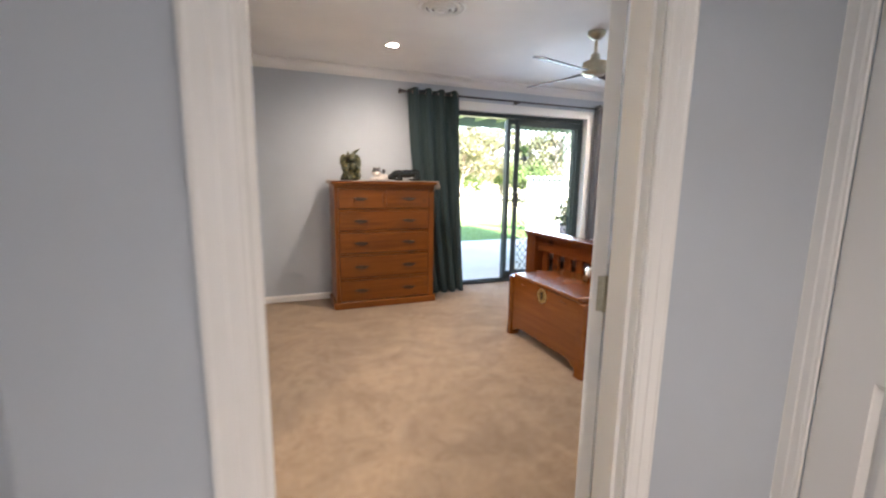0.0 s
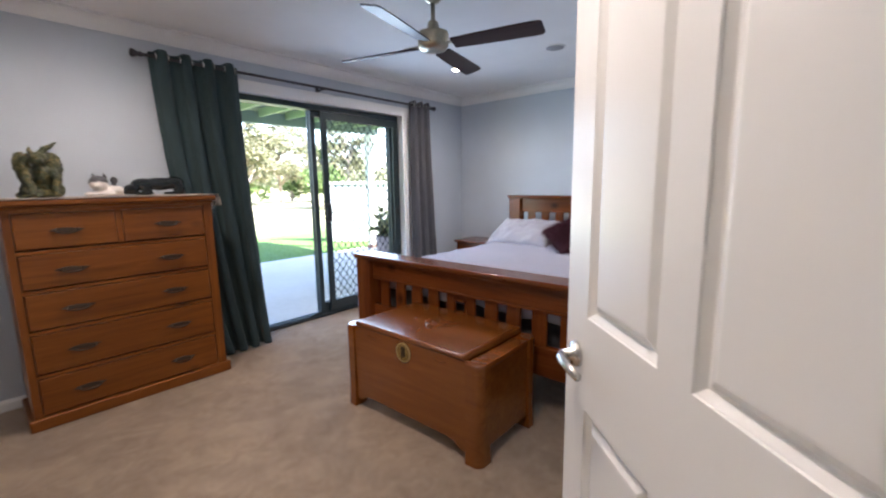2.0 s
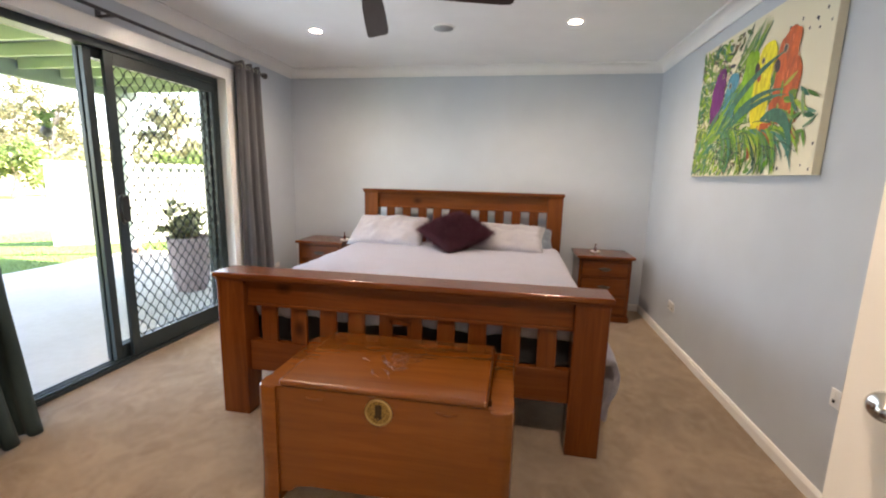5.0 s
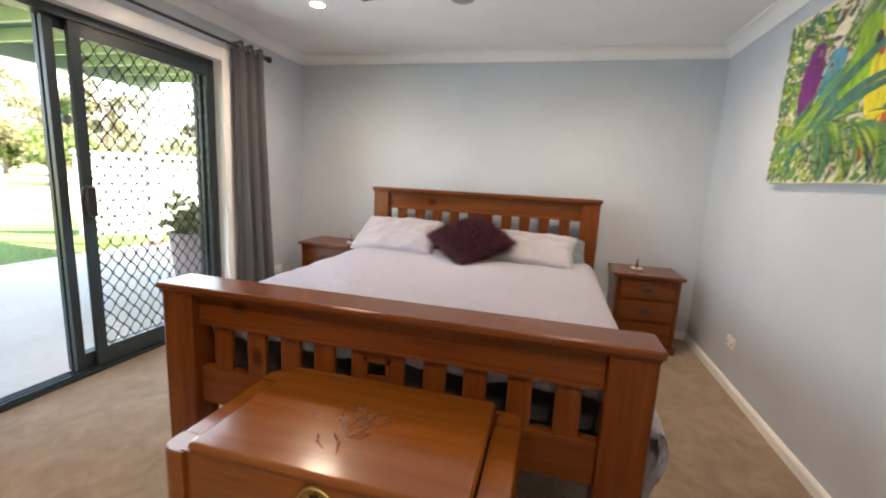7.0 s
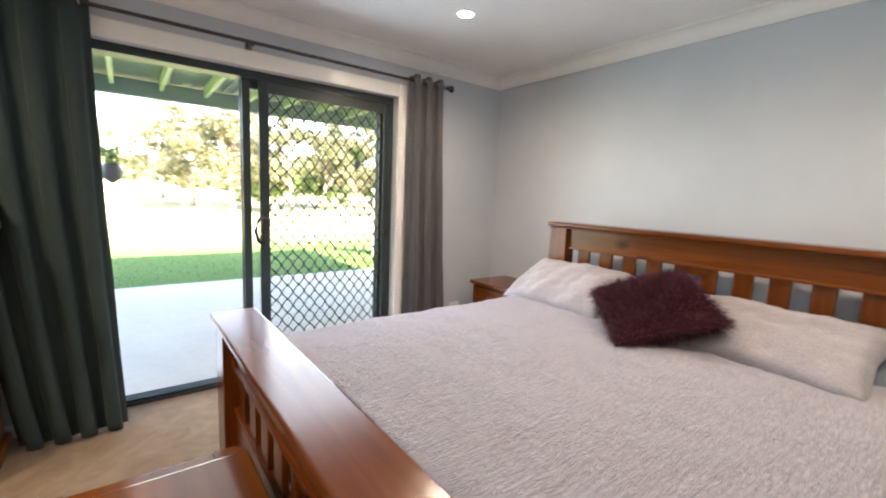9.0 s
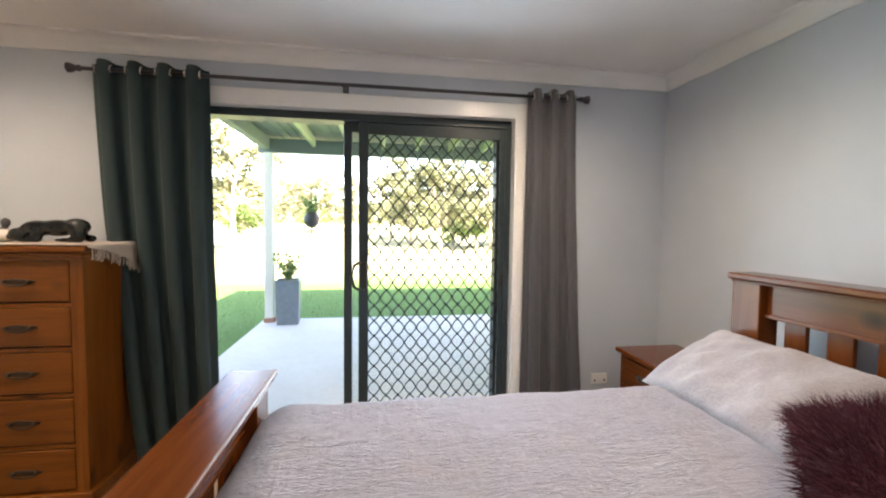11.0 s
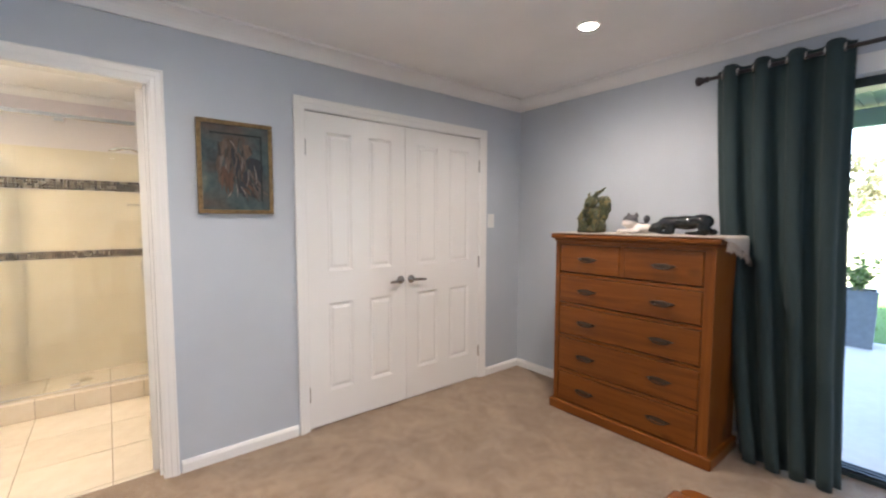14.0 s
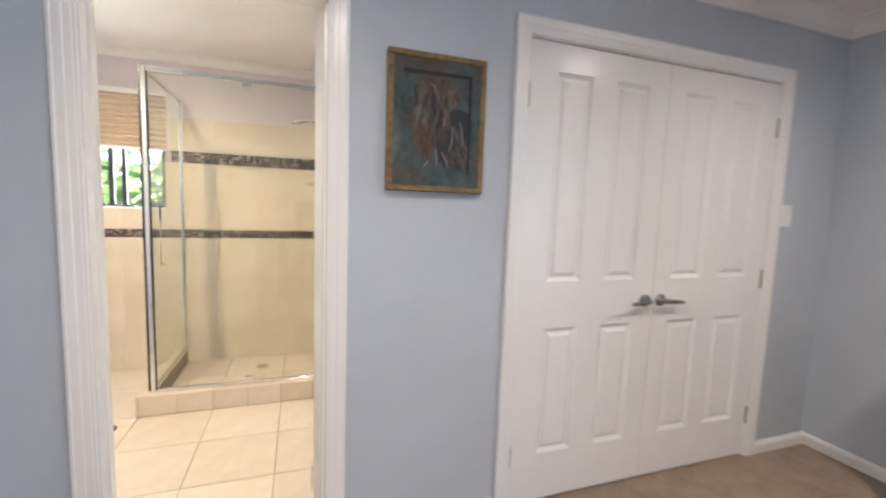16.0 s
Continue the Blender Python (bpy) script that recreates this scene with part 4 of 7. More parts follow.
# ---- chest of drawers ----
def bail(parent, x, y, z, w=0.13):
    """A dark backplate with a drop pull, on a front that faces -y."""
    b = bmesh.new()
    n = 20
    rings = []
    for out, k in ((0.0, 1.0), (0.003, 1.0), (0.005, 0.86)):
        ring = []
        for i in range(n):
            q = 2 * math.pi * i / n
            u = math.cos(q)
            ring.append(b.verts.new((x + 0.5 * w * u * k, y - out, z + k * 0.014 * math.sin(q) * (1 - 0.35 * abs(u)) + 0.002 * math.cos(3 * q))))
        rings.append(ring)
    for p, q in zip(rings, rings[1:]):
        for i in range(n):
            b.faces.new((p[i], p[(i + 1) % n], q[(i + 1) % n], q[i]))
    b.faces.new(rings[-1])
    for sx in (-1, 1):
        lathe([(0.009, 0), (0.008, 0.010), (0.004, 0.013)], 10, b, Matrix.Translation((x + sx * w * 0.33, y - 0.004, z)) @ pose(0, 0, 0, 90, 0, 0))
    h = part("handle", b, PEWTER, parent, "dark pewter drop handle")
    pts = [(x + w * 0.35 * math.cos(q), y - 0.017, z + 0.002 - 0.020 * math.sin(q)) for q in (math.pi * i / 8 for i in range(9))]
    part("bail", tube(pts, 0.0042, 6), PEWTER, h, smooth=True)


def drawer(parent, x0, x1, y, z0, z1, handles, wood, w=0.152):
    d = part("drawer", boxed(x0, x1, y - 0.012, y + 0.03, z0, z1, bevel=0.005), wood, parent)
    for hx in handles:
        bail(d, hx, y - 0.0125, (z0 + z1) / 2, w)
    return d


DX0, DX1, DY, DZ = 0.0, 1.01, 0.0, 1.268
dr = thing("chest_of_drawers", "tall stained pine chest of six drawers with dark handles", "chest of drawers", pose(0.855, 4.485, 0))
W, WZ, WY = HONEY["X"], HONEY["Z"], HONEY["Y"]
part("side", boxed(0.0, 0.03, 0.0, 0.385, 0.07, 1.235), WZ, dr)
part("side", boxed(0.98, 1.01, 0.0, 0.385, 0.07, 1.235), WZ, dr)
part("back", boxed(0.03, 0.98, 0.37, 0.38, 0.07, 1.235), WZ, dr)
# dark sheet behind the drawers, shade put into its colour
part("carcass", boxed(0.03, 0.98, 0.032, 0.06, 0.07, 1.235), RECESS_SHADE, dr, "backing coloured dark to stand in for shade between drawers")
part("top", boxed(-0.03, 1.04, -0.035, 0.40, 1.235, DZ, bevel=0.010, seg=3), W, dr)
part("top_moulding", boxed(-0.012, 1.022, -0.016, 0.388, 1.215, 1.2355, bevel=0.006), W, dr)
part("plinth", boxed(-0.025, 1.035, -0.028, 0.392, 0.0, 0.07, bevel=0.010, seg=3), W, dr)
for x0, x1 in ((0.0, 0.034), (0.956, 1.01)):
    part("stile", boxed(x0, x1, -0.008, 0.0, 0.07, 1.215), WZ, dr)
rails = [1.205, 0.985, 0.772, 0.545, 0.296]
part("stile", boxed(0.476, 0.504, -0.003, 0.03, 1.0, 1.20), WZ, dr)
for z in rails:
    part("rail", boxed(0.034, 0.956, -0.004, 0.031, z - 0.008, z + 0.008 + 0.002), W, dr)
drawer(dr, 0.038, 0.474, 0.004, 1.003, 1.195, (0.25,), W)
drawer(dr, 0.506, 0.952, 0.004, 1.003, 1.195, (0.74,), W)
for z0, z1 in ((0.788, 0.973), (0.561, 0.758), (0.312, 0.531), (0.078, 0.282)):
    drawer(dr, 0.038, 0.952, 0.004, z0, z1, (0.25, 0.74), W)


def drape_cloth():
    """A runner along the top that falls over the right end, with a ragged fringe."""
    cl = thing("runner_cloth", "cream fringed runner cloth draped over the chest of drawers", "cloth", pose(0.855, 4.485, DZ))
    b = bmesh.new()
    n, m = 44, 14
    rows = []
    for j in range(m + 1):
        v = j / m
        ring = []
        for i in range(n + 1):
            s = -0.045 + 1.26 * i / n
            drop_len = 0.012 + 0.12 * v ** 1.5
            y = -0.036 + 0.425 * v + 0.004 * noise.noise(Vector((s * 14, v * 5, 2)))
            if s <= 1.046:
                x, z = s, 0.004 + 0.003 * abs(noise.noise(Vector((s * 20, v * 8, 1))))
            else:
                k = min(1.0, (s - 1.046) / 0.169)
                x, z = 1.048 + 0.012 * abs(math.sin(v * 17)) * k + 0.004, 0.004 - k * (drop_len + 0.05 * abs(noise.noise(Vector((v * 11, 5, 3)))))
            ring.append(b.verts.new((x, y, z)))
        rows.append(ring)
    for p, q in zip(rows, rows[1:]):
        for i in range(n):
            b.faces.new((p[i], p[i + 1], q[i + 1], q[i]))
    ob = part("cloth", b, LACE, cl, smooth=True)
    sol = ob.modifiers.new("thick", "SOLIDIFY")
    sol.thickness = 0.003
    sol.offset = 1
    fr = bmesh.new()
    rnd = random.Random(2)
    for i in range(70):
        y = -0.03 + 0.41 * rnd.random()
        L = 0.014 + 0.125 * ((y + 0.03) / 0.41) ** 1.5
        p = Vector((1.064, y, -L * 0.9))
        tube([p, p + Vector((rnd.uniform(-0.004, 0.008), rnd.uniform(-0.008, 0.008), -0.03)), p + Vector((rnd.uniform(-0.004, 0.01), rnd.uniform(-0.012, 0.012), -0.03 - rnd.uniform(0.005, 0.035)))], 0.0018, 4, fr)
    part("fringe", fr, LACE, cl)


drape_cloth()


def blob(balls):
    """One mesh from overlapping ellipsoids (centre, radii)."""
    b = bmesh.new()
    for (c, r) in balls:
        m = Matrix.Translation(c) @ Matrix.Diagonal((*r, 1))
        bmesh.ops.create_icosphere(b, subdivisions=3, radius=1.0, matrix=m)
    return b


def figurine(name, balls, mat, label, category, m, voxel=0.006, rough=None, extra=None):
    b = blob(balls)
    if extra:
        extra(b)
    ob = part(name, b, mat, None, "", True)
    tagged(ob, label, category)
    ob.matrix_basis = m
    rm = ob.modifiers.new("merge", "REMESH")
    rm.mode, rm.voxel_size, rm.use_smooth_shade = "VOXEL", voxel, True
    if rough:
        tx = bpy.data.textures.new(name + "_relief", "CLOUDS")
        tx.noise_scale = rough[0]
        dm = ob.modifiers.new("relief", "DISPLACE")
        dm.texture, dm.strength, dm.mid_level = tx, rough[1], 0.5
    else:
        sm = ob.modifiers.new("soften", "SMOOTH")
        sm.iterations = 6
    return ob


def mossy():
    k = Nodes("mossy_gilt_glaze", (0.10, 0.09, 0.04), 0.45)
    n = k.noise(26, 5, 0.7, dist=1.0)
    k.colour(k.ramp(n, (0.34, (0.008, 0.012, 0.006)), (0.50, (0.040, 0.050, 0.016)), (0.62, (0.16, 0.125, 0.040)), (0.76, (0.44, 0.34, 0.16))))
    k.bump(k.noise(70, 4), 0.7, 0.01)
    return k.m


def husky():
    """White below and on the muzzle, grey above."""
    k = Nodes("grey_and_white_figurine", (0.6, 0.6, 0.6), 0.5)
    n = k.noise(18, 3, 0.5)
    sep = k.t.nodes.new("ShaderNodeSeparateXYZ")
    k.link(k.co, sep.inputs[0])
    a = k.t.nodes.new("ShaderNodeMath")
    a.operation = "MULTIPLY_ADD"
    k.link(n, a.inputs[0])
    a.inputs[1].default_value = 0.06
    back = k.t.nodes.new("ShaderNodeMath")
    back.operation = "MULTIPLY_ADD"
    k.link(sep.outputs["Y"], back.inputs[0])
    back.inputs[1].default_value = 0.4
    k.link(sep.outputs["Z"], back.inputs[2])
    k.link(back.outputs[0], a.inputs[2])
    k.colour(k.ramp(a.outputs[0], (0.074, (0.66, 0.62, 0.58)), (0.082, (0.05, 0.05, 0.055))))
    return k.m


PY = 4.685
TOPZ = DZ + 0.007


def gargoyle(b):
    """Horns, ridged wings folded behind the shoulders, forelegs and claws."""
    tube([(0.010, -0.02, 0.235), (0.030, -0.01, 0.270), (0.062, 0.0, 0.290), (0.085, 0.005, 0.312)], [0.020, 0.016, 0.010, 0.004], 8, b)
    tube([(-0.015, -0.02, 0.235), (-0.035, -0.01, 0.258), (-0.030, 0.0, 0.285)], [0.018, 0.012, 0.004], 8, b)
    for sx in (-1, 1):
        for i in range(5):
            a = radians(58 + 16 * i)
            base = Vector((sx * 0.045, 0.035, 0.10 + 0.012 * i))
            tip = base + Vector((sx * 0.055 * math.cos(a - 0.75), 0.015, 0.125 * math.sin(a)))
            tube([base, base.lerp(tip, 0.55) + Vector((sx * 0.018, 0, 0)), tip], [0.016, 0.014, 0.006], 7, b)
        tube([(sx * 0.045, -0.03, 0.155), (sx * 0.062, -0.062, 0.10), (sx * 0.048, -0.075, 0.045), (sx * 0.052, -0.090, 0.012)], [0.024, 0.022, 0.018, 0.016], 8, b)
    tube([(-0.07, 0.03, 0.02), (-0.098, -0.02, 0.018), (-0.07, -0.07, 0.014), (-0.01, -0.085, 0.010)], [0.02, 0.016, 0.012, 0.006], 8, b)


figurine("dragon_figurine", [((0, 0, 0.02), (0.088, 0.075, 0.026)), ((0.0, 0.01, 0.095), (0.062, 0.050, 0.095)), ((0.0, -0.025, 0.130), (0.040, 0.034, 0.060)), ((-0.002, -0.03, 0.212), (0.042, 0.042, 0.040)), ((-0.004, -0.070, 0.196), (0.022, 0.026, 0.018)), ((0.058, -0.01, 0.045), (0.036, 0.05, 0.045)), ((-0.058, -0.01, 0.045), (0.036, 0.05, 0.045)), ((0.060, 0.025, 0.150), (0.036, 0.030, 0.085)), ((-0.060, 0.025, 0.145), (0.034, 0.030, 0.080)), ((0.05, 0.02, 0.225), (0.030, 0.025, 0.030)), ((-0.045, 0.02, 0.215), (0.030, 0.025, 0.030))], mossy(), "mossy green and gilt crouching gargoyle figurine on the runner", "figurine", pose(1.048, 4.63, TOPZ), 0.005, (0.016, 0.014), gargoyle)


def ears(b):
    for x in (-0.035, 0.012):
        tube([(x, -0.02, 0.095), (x - 0.004, -0.015, 0.125)], [0.015, 0.003], 6, b)


figurine("husky_figurine", [((-0.02, -0.03, 0.070), (0.042, 0.04, 0.040)), ((-0.030, -0.062, 0.055), (0.02, 0.02, 0.015)), ((0.03, 0, 0.03), (0.07, 0.05, 0.032)), ((-0.05, -0.05, 0.014), (0.04, 0.02, 0.014)), ((0.01, -0.06, 0.014), (0.04, 0.02, 0.014)), ((0.085, 0.0, 0.022), (0.04, 0.03, 0.02)), ((0.055, 0.01, 0.085), (0.018, 0.018, 0.022))], husky(), "small grey and white lying husky figurine on the runner", "figurine", pose(1.325, PY, TOPZ) @ Matrix.Scale(1.15, 4), 0.005, None, ears)
GLOSSBLACK = plain("black_glazed_ceramic", (0.006, 0.008, 0.009), 0.08)
figurine("panther_figurine", [((-0.135, -0.02, 0.04), (0.042, 0.034, 0.034)), ((-0.165, -0.02, 0.028), (0.022, 0.022, 0.02)), ((-0.06, 0, 0.07), (0.075, 0.045, 0.042)), ((0.03, 0, 0.073), (0.10, 0.042, 0.043)), ((0.115, 0, 0.08), (0.065, 0.045, 0.045)), ((0.14, -0.03, 0.04), (0.035, 0.022, 0.045)), ((0.10, -0.035, 0.012), (0.07, 0.018, 0.012)), ((-0.05, -0.03, 0.03), (0.03, 0.02, 0.035)), ((-0.07, -0.045, 0.012), (0.06, 0.016, 0.012)), ((0.165, 0.02, 0.02), (0.03, 0.02, 0.02))], GLOSSBLACK, "glossy black ceramic panther crouching on the runner", "figurine", pose(1.60, PY, TOPZ), 0.006)

# ---- bed ----
bed = thing("bed", "stained pine king bed frame with slatted head and foot boards", "bed", pose(2.672, 2.99, 0))
HW = 1.003                                            # half width over the caps


def board(x0, depth, cap_w, top, rail_lo, low_lo, low_hi, post_w):
    """A slatted end: posts, cap, two rails and slats, across y."""
    xp0, xp1 = x0 + 0.02, x0 + 0.02 + depth
    for s in (-1, 1):
        a, b = sorted((s * (HW - 0.012), s * (HW - 0.012 - post_w)))
        part("post", boxed(xp0, xp1, a, b, 0, top - 0.03, bevel=0.006), WOOD["Z"], bed)
    cp = boxed(x0, x0 + cap_w, -HW, HW, top - 0.03, top, bevel=0.009, seg=3)
    part("cap_rail", cp, WOOD["Y"], bed)
    part("cap_moulding", boxed(x0 + 0.012, x0 + cap_w - 0.012, -HW + 0.01, HW - 0.01, top - 0.042, top - 0.0305, bevel=0.004), WOOD["Y"], bed)
    iy = HW - 0.012 - post_w
    xr = xp0 + 0.035
    part("top_rail", boxed(xr, xr + 0.045, -iy, iy, rail_lo, top - 0.042, bevel=0.004), WOOD["Y"], bed)
    part("bead", boxed(xr - 0.010, xr + 0.055, -iy, iy, rail_lo - 0.014, rail_lo + 0.004, bevel=0.004), WOOD["Y"], bed)
    part("low_rail", boxed(xr, xr + 0.045, -iy, iy, low_lo, low_hi, bevel=0.004), WOOD["Y"], bed)
    lo, hi = low_hi - 0.004, rail_lo - 0.008
    for s in (-1, 1):
        for c in (0.234, 0.39, 0.555, 0.725):
            part("slat", boxed(xr + 0.012, xr + 0.033, s * c - 0.045, s * c + 0.045, lo, hi, bevel=0.003), WOOD["Z"], bed)
    fr = boxed(xr + 0.012, xr + 0.033, -0.112, -0.05, lo, hi, bevel=0.003)
    box(fr, xr + 0.012, xr + 0.033, 0.05, 0.112, lo, hi, 0.003)
    box(fr, xr + 0.0125, xr + 0.0325, -0.05, 0.05, lo, lo + (hi - lo) * 0.45)
    box(fr, xr + 0.0125, xr + 0.0325, -0.05, 0.05, hi - 0.035, hi)
    part("centre_splat", fr, WOOD["Z"], bed)
    ins = boxed(xr + 0.004, xr + 0.020, -0.055, -0.04, lo + (hi - lo) * 0.45, hi - 0.035)
    box(ins, xr + 0.004, xr + 0.020, 0.04, 0.055, lo + (hi - lo) * 0.45, hi - 0.035)
    box(ins, xr + 0.004, xr + 0.020, -0.055, 0.055, hi - 0.05, hi - 0.035)
    part("splat_frame", ins, WOOD["Y"], bed)


board(0.0, 0.13, 0.185, 0.80, 0.632, 0.25, 0.42, 0.155)
board(2.214, 0.10, 0.15, 1.182, 1.01, 0.45, 0.60, 0.145)
for s in (-1, 1):
    a, b = sorted((s * 0.93, s * 0.965))
    part("side_rail", boxed(0.15, 2.234, a, b, 0.22, 0.40, bevel=0.004), WOOD["X"], bed)
bed_base = part("slat_base", boxed(0.155, 2.23, -0.92, 0.92, 0.30, 0.36), VALANCE, bed, "dark fabric covered bed base")
mat_ = thing("mattress", "thick dark-edged mattress under the bedspread", "mattress", pose(2.672, 2.99, 0))
part("body", boxed(0.178, 2.20, -0.915, 0.915, 0.361, 0.625, bevel=0.05, seg=3), VALANCE, mat_)


def bedspread():
    sp = thing("bedspread", "pale grey-lilac plush bedspread smoothed over the bed", "bedspread", pose(2.672, 2.99, 0))
    b = bmesh.new()
    n, m = 130, 110
    half, r = 0.955, 0.075
    rows = []
    for j in range(-7, m + 1):
        x = 0.158 + 1.827 * max(0, j) / m
        end = max(0.0, 1 - (x - 0.158) / 0.10)
        ring = []
        for i in range(n + 1):
            s = -1 + 2 * i / n
            side = 1 if s > 0 else -1
            hang = 0.33 + 0.05 * noise.noise(Vector((x * 2.2, side, 5))) + (0.07 if side < 0 else 0) * max(0, 1 - (x - 0.158) / 0.5)
            flat = half - r
            total = flat + r * math.pi / 2 + hang
            d = abs(s) * total
            if d < flat:
                y, z = d, 0.676
            elif d < flat + r * math.pi / 2:
                a = (d - flat) / r
                y, z = flat + r * math.sin(a), 0.676 - r + r * math.cos(a)
            else:
                k = d - flat - r * math.pi / 2
                bulge = 0.035 * math.sin(min(1, k / 0.3) * math.pi) + 0.022 * math.sin(x * 13 + 3 * noise.noise(Vector((x * 3, 0, side)))) * min(1, k / 0.2)
                foot = max(0.0, 1 - (x - 0.158) / 0.55) if side < 0 else 0.0
                y, z = half + 0.012 + bulge + 0.06 * foot * math.sin(min(1, k / 0.36) * math.pi * 0.75), 0.676 - r - k
            z += 0.012 * noise.noise(Vector((x * 3.2, side * y * 3.2, 1))) + 0.006 * noise.noise(Vector((x * 9, side * y * 8, 4)))
            z += 0.005 * noise.noise(Vector((x * 7, side * y * 28, 9))) + 0.003 * noise.noise(Vector((x * 22, side * y * 45, 2)))
            z -= 0.055 * end ** 2
            if j < 0:
                z = max(z + (0.011 + 0.003 * noise.noise(Vector((s * 9, 2, 6)))) * j, min(z, 0.44))
                x = 0.158 - 0.012 * math.sin(-j * 0.45) + 0.008 * noise.noise(Vector((s * 14, j * 0.5, 3)))
            ring.append(b.verts.new((x, side * y, z)))
        rows.append(ring)
    for p, q in zip(rows, rows[1:]):
        for i in range(n):
            b.faces.new((p[i], p[i + 1], q[i + 1], q[i]))
    hems = [[r[k].co.copy() for r in rows[7:]] for k in (0, n)]
    ob = part("cover", b, SPREAD, sp, smooth=True)
    for hem in hems:
        part("hem", tube(hem[::2], 0.007, 6), PILLOW, sp, smooth=True)
    s = ob.modifiers.new("thick", "SOLIDIFY")
    s.thickness, s.offset = 0.016, 1


bedspread()


def cushion_mesh(w, h, t, seed, crumple=0.02, pw=0.38):
    """A stuffed pillow: w by h, t thick, corners drawn out."""
    b = bmesh.new()
    n = 34
    for s in (-1, 1):
        grid = []
        for j in range(n + 1):
            row = []
            for i in range(n + 1):
                u, v = -1 + 2 * i / n, -1 + 2 * j / n
                k = max(0.0, (1 - u * u) * (1 - v * v)) ** pw
                pinch = 1 - 0.07 * (1 - abs(u)) * abs(v) ** 3, 1 - 0.07 * (1 - abs(v)) * abs(u) ** 3
                x, y = u * w / 2 * pinch[1], v * h / 2 * pinch[0]
                cr = crumple * (noise.noise(Vector((x * 7, y * 7, seed + s))) + 0.6 * noise.noise(Vector((x * 18, y * 14, seed + s))))
                fold = crumple * 0.55 * math.sin(26 * x + 9 * noise.noise(Vector((x * 4, y * 6, seed)))) * abs(v) ** 2 * abs(noise.noise(Vector((x * 3, s, seed * 2.0)))) * 2
                row.append(b.verts.new((x, y, s * (t / 2) * k + (cr + fold) * k)))
            grid.append(row)
        for p, q in zip(grid, grid[1:]):
            for i in range(n):
                b.faces.new((p[i], p[i + 1], q[i + 1], q[i]))
    bmesh.ops.remove_doubles(b, verts=b.verts[:], dist=0.0005)
    return b


def pillow(label, m, mat, w=0.72, h=0.46, t=0.19, seed=1):
    ob = part("pillow", cushion_mesh(w, h, t, seed, 0.030), mat, None, "", True)
    tagged(ob, label, "pillow", "pillows on the bed")
    ob.matrix_basis = m


# x of the pillow lies along the headboard; it leans back on it
pillow("plump pale lilac pillow leaning on the headboard", axes((4.67, 3.64, 0.785), (0, -1, 0), (1, 0, 0)) @ pose(0, 0, 0, 29, 0, 0), PILLOW, seed=3)
pillow("creased pale lilac pillow leaning on the headboard", axes((4.65, 2.57, 0.765), (0, -1, 0), (1, 0, 0)) @ pose(0, 0, 0, 23, 0, -4), PILLOW, 0.80, seed=7)
pillow("slate blue pillow tucked behind the pale one", axes((4.78, 2.36, 0.745), (0, -1, 0), (1, 0, 0)) @ pose(0, 0, 0, 30, 0, 0), SLATE_PILLOW, 0.55, 0.40, 0.13, 5)


def fur_cushion(m):
    cu = thing("fur_cushion", "shaggy maroon faux fur cushion set on its corner", "cushion", m)
    b = cushion_mesh(0.48, 0.48, 0.16, 11, 0.006, 0.45)
    b.normal_update()
    rnd = random.Random(6)
    fb = bmesh.new()
    faces = b.faces[:]
    for f in faces:
        if f.calc_area() < 1e-7:
            continue
        c0 = f.calc_center_median()
        nrm = Vector((c0.x * 0.8, c0.y * 0.8, 3.0 * c0.z)).normalized()
        for q in range(5):
            p = c0 + Vector((rnd.uniform(-0.007, 0.007), rnd.uniform(-0.007, 0.007), 0))
            d = (nrm + Vector((rnd.uniform(-0.6, 0.6), rnd.uniform(-0.6, 0.6), rnd.uniform(-0.3, 0.3)))).normalized() * rnd.uniform(0.028, 0.062)
            s = d.cross(Vector((rnd.uniform(-1, 1), rnd.uniform(-1, 1), rnd.uniform(-1, 1)))).normalized() * 0.0016
            fb.faces.new([fb.verts.new(x) for x in (p - s, p + s, p + d)])
    part("body", b, FUR, cu, smooth=True)
    part("fur", fb, FUR, cu)


fur_cushion(axes((4.46, 2.97, 0.835), (0, -1, 0), (1, 0, 0)) @ pose(0, 0, 0, 24, 0, 0) @ pose(0, 0, 0, 0, 0, 45))

# ---- bedside tables ----
def bedside(m, label):
    """A small three-drawer cabinet that faces -y in its own frame."""
    bs = thing("bedside_table", label, "bedside table", m, "bedside tables")
    w, d, h = 0.47, 0.40, 0.63
    for x0 in (-w / 2, w / 2 - 0.025):
        part("side", boxed(x0, x0 + 0.025, 0, d, 0.06, h - 0.028), WOOD["Z"], bs)
    # same dark sheet as in the chest, painted as shade
    part("carcass", boxed(-w / 2 + 0.025, w / 2 - 0.025, 0.03, d, 0.06, h - 0.03), RECESS_SHADE, bs)
    part("top", boxed(-w / 2 - 0.025, w / 2 + 0.025, -0.03, d + 0.005, h - 0.028, h, bevel=0.009, seg=3), WOOD["X"], bs)
    part("plinth", boxed(-w / 2 - 0.015, w / 2 + 0.015, -0.018, d, 0, 0.06, bevel=0.008), WOOD["X"], bs)
    for z in (0.062, 0.242, 0.418, 0.585):
        part("rail", boxed(-w / 2 + 0.026, w / 2 - 0.026, 0.0, 0.03, z, z + 0.015), WOOD["X"], bs)
    for z0, z1 in ((0.08, 0.239), (0.26, 0.415), (0.436, 0.582)):
        drawer(bs, -w / 2 + 0.03, w / 2 - 0.03, 0.003, z0, z1, (0.0,), WOOD["X"], 0.12)
    return bs


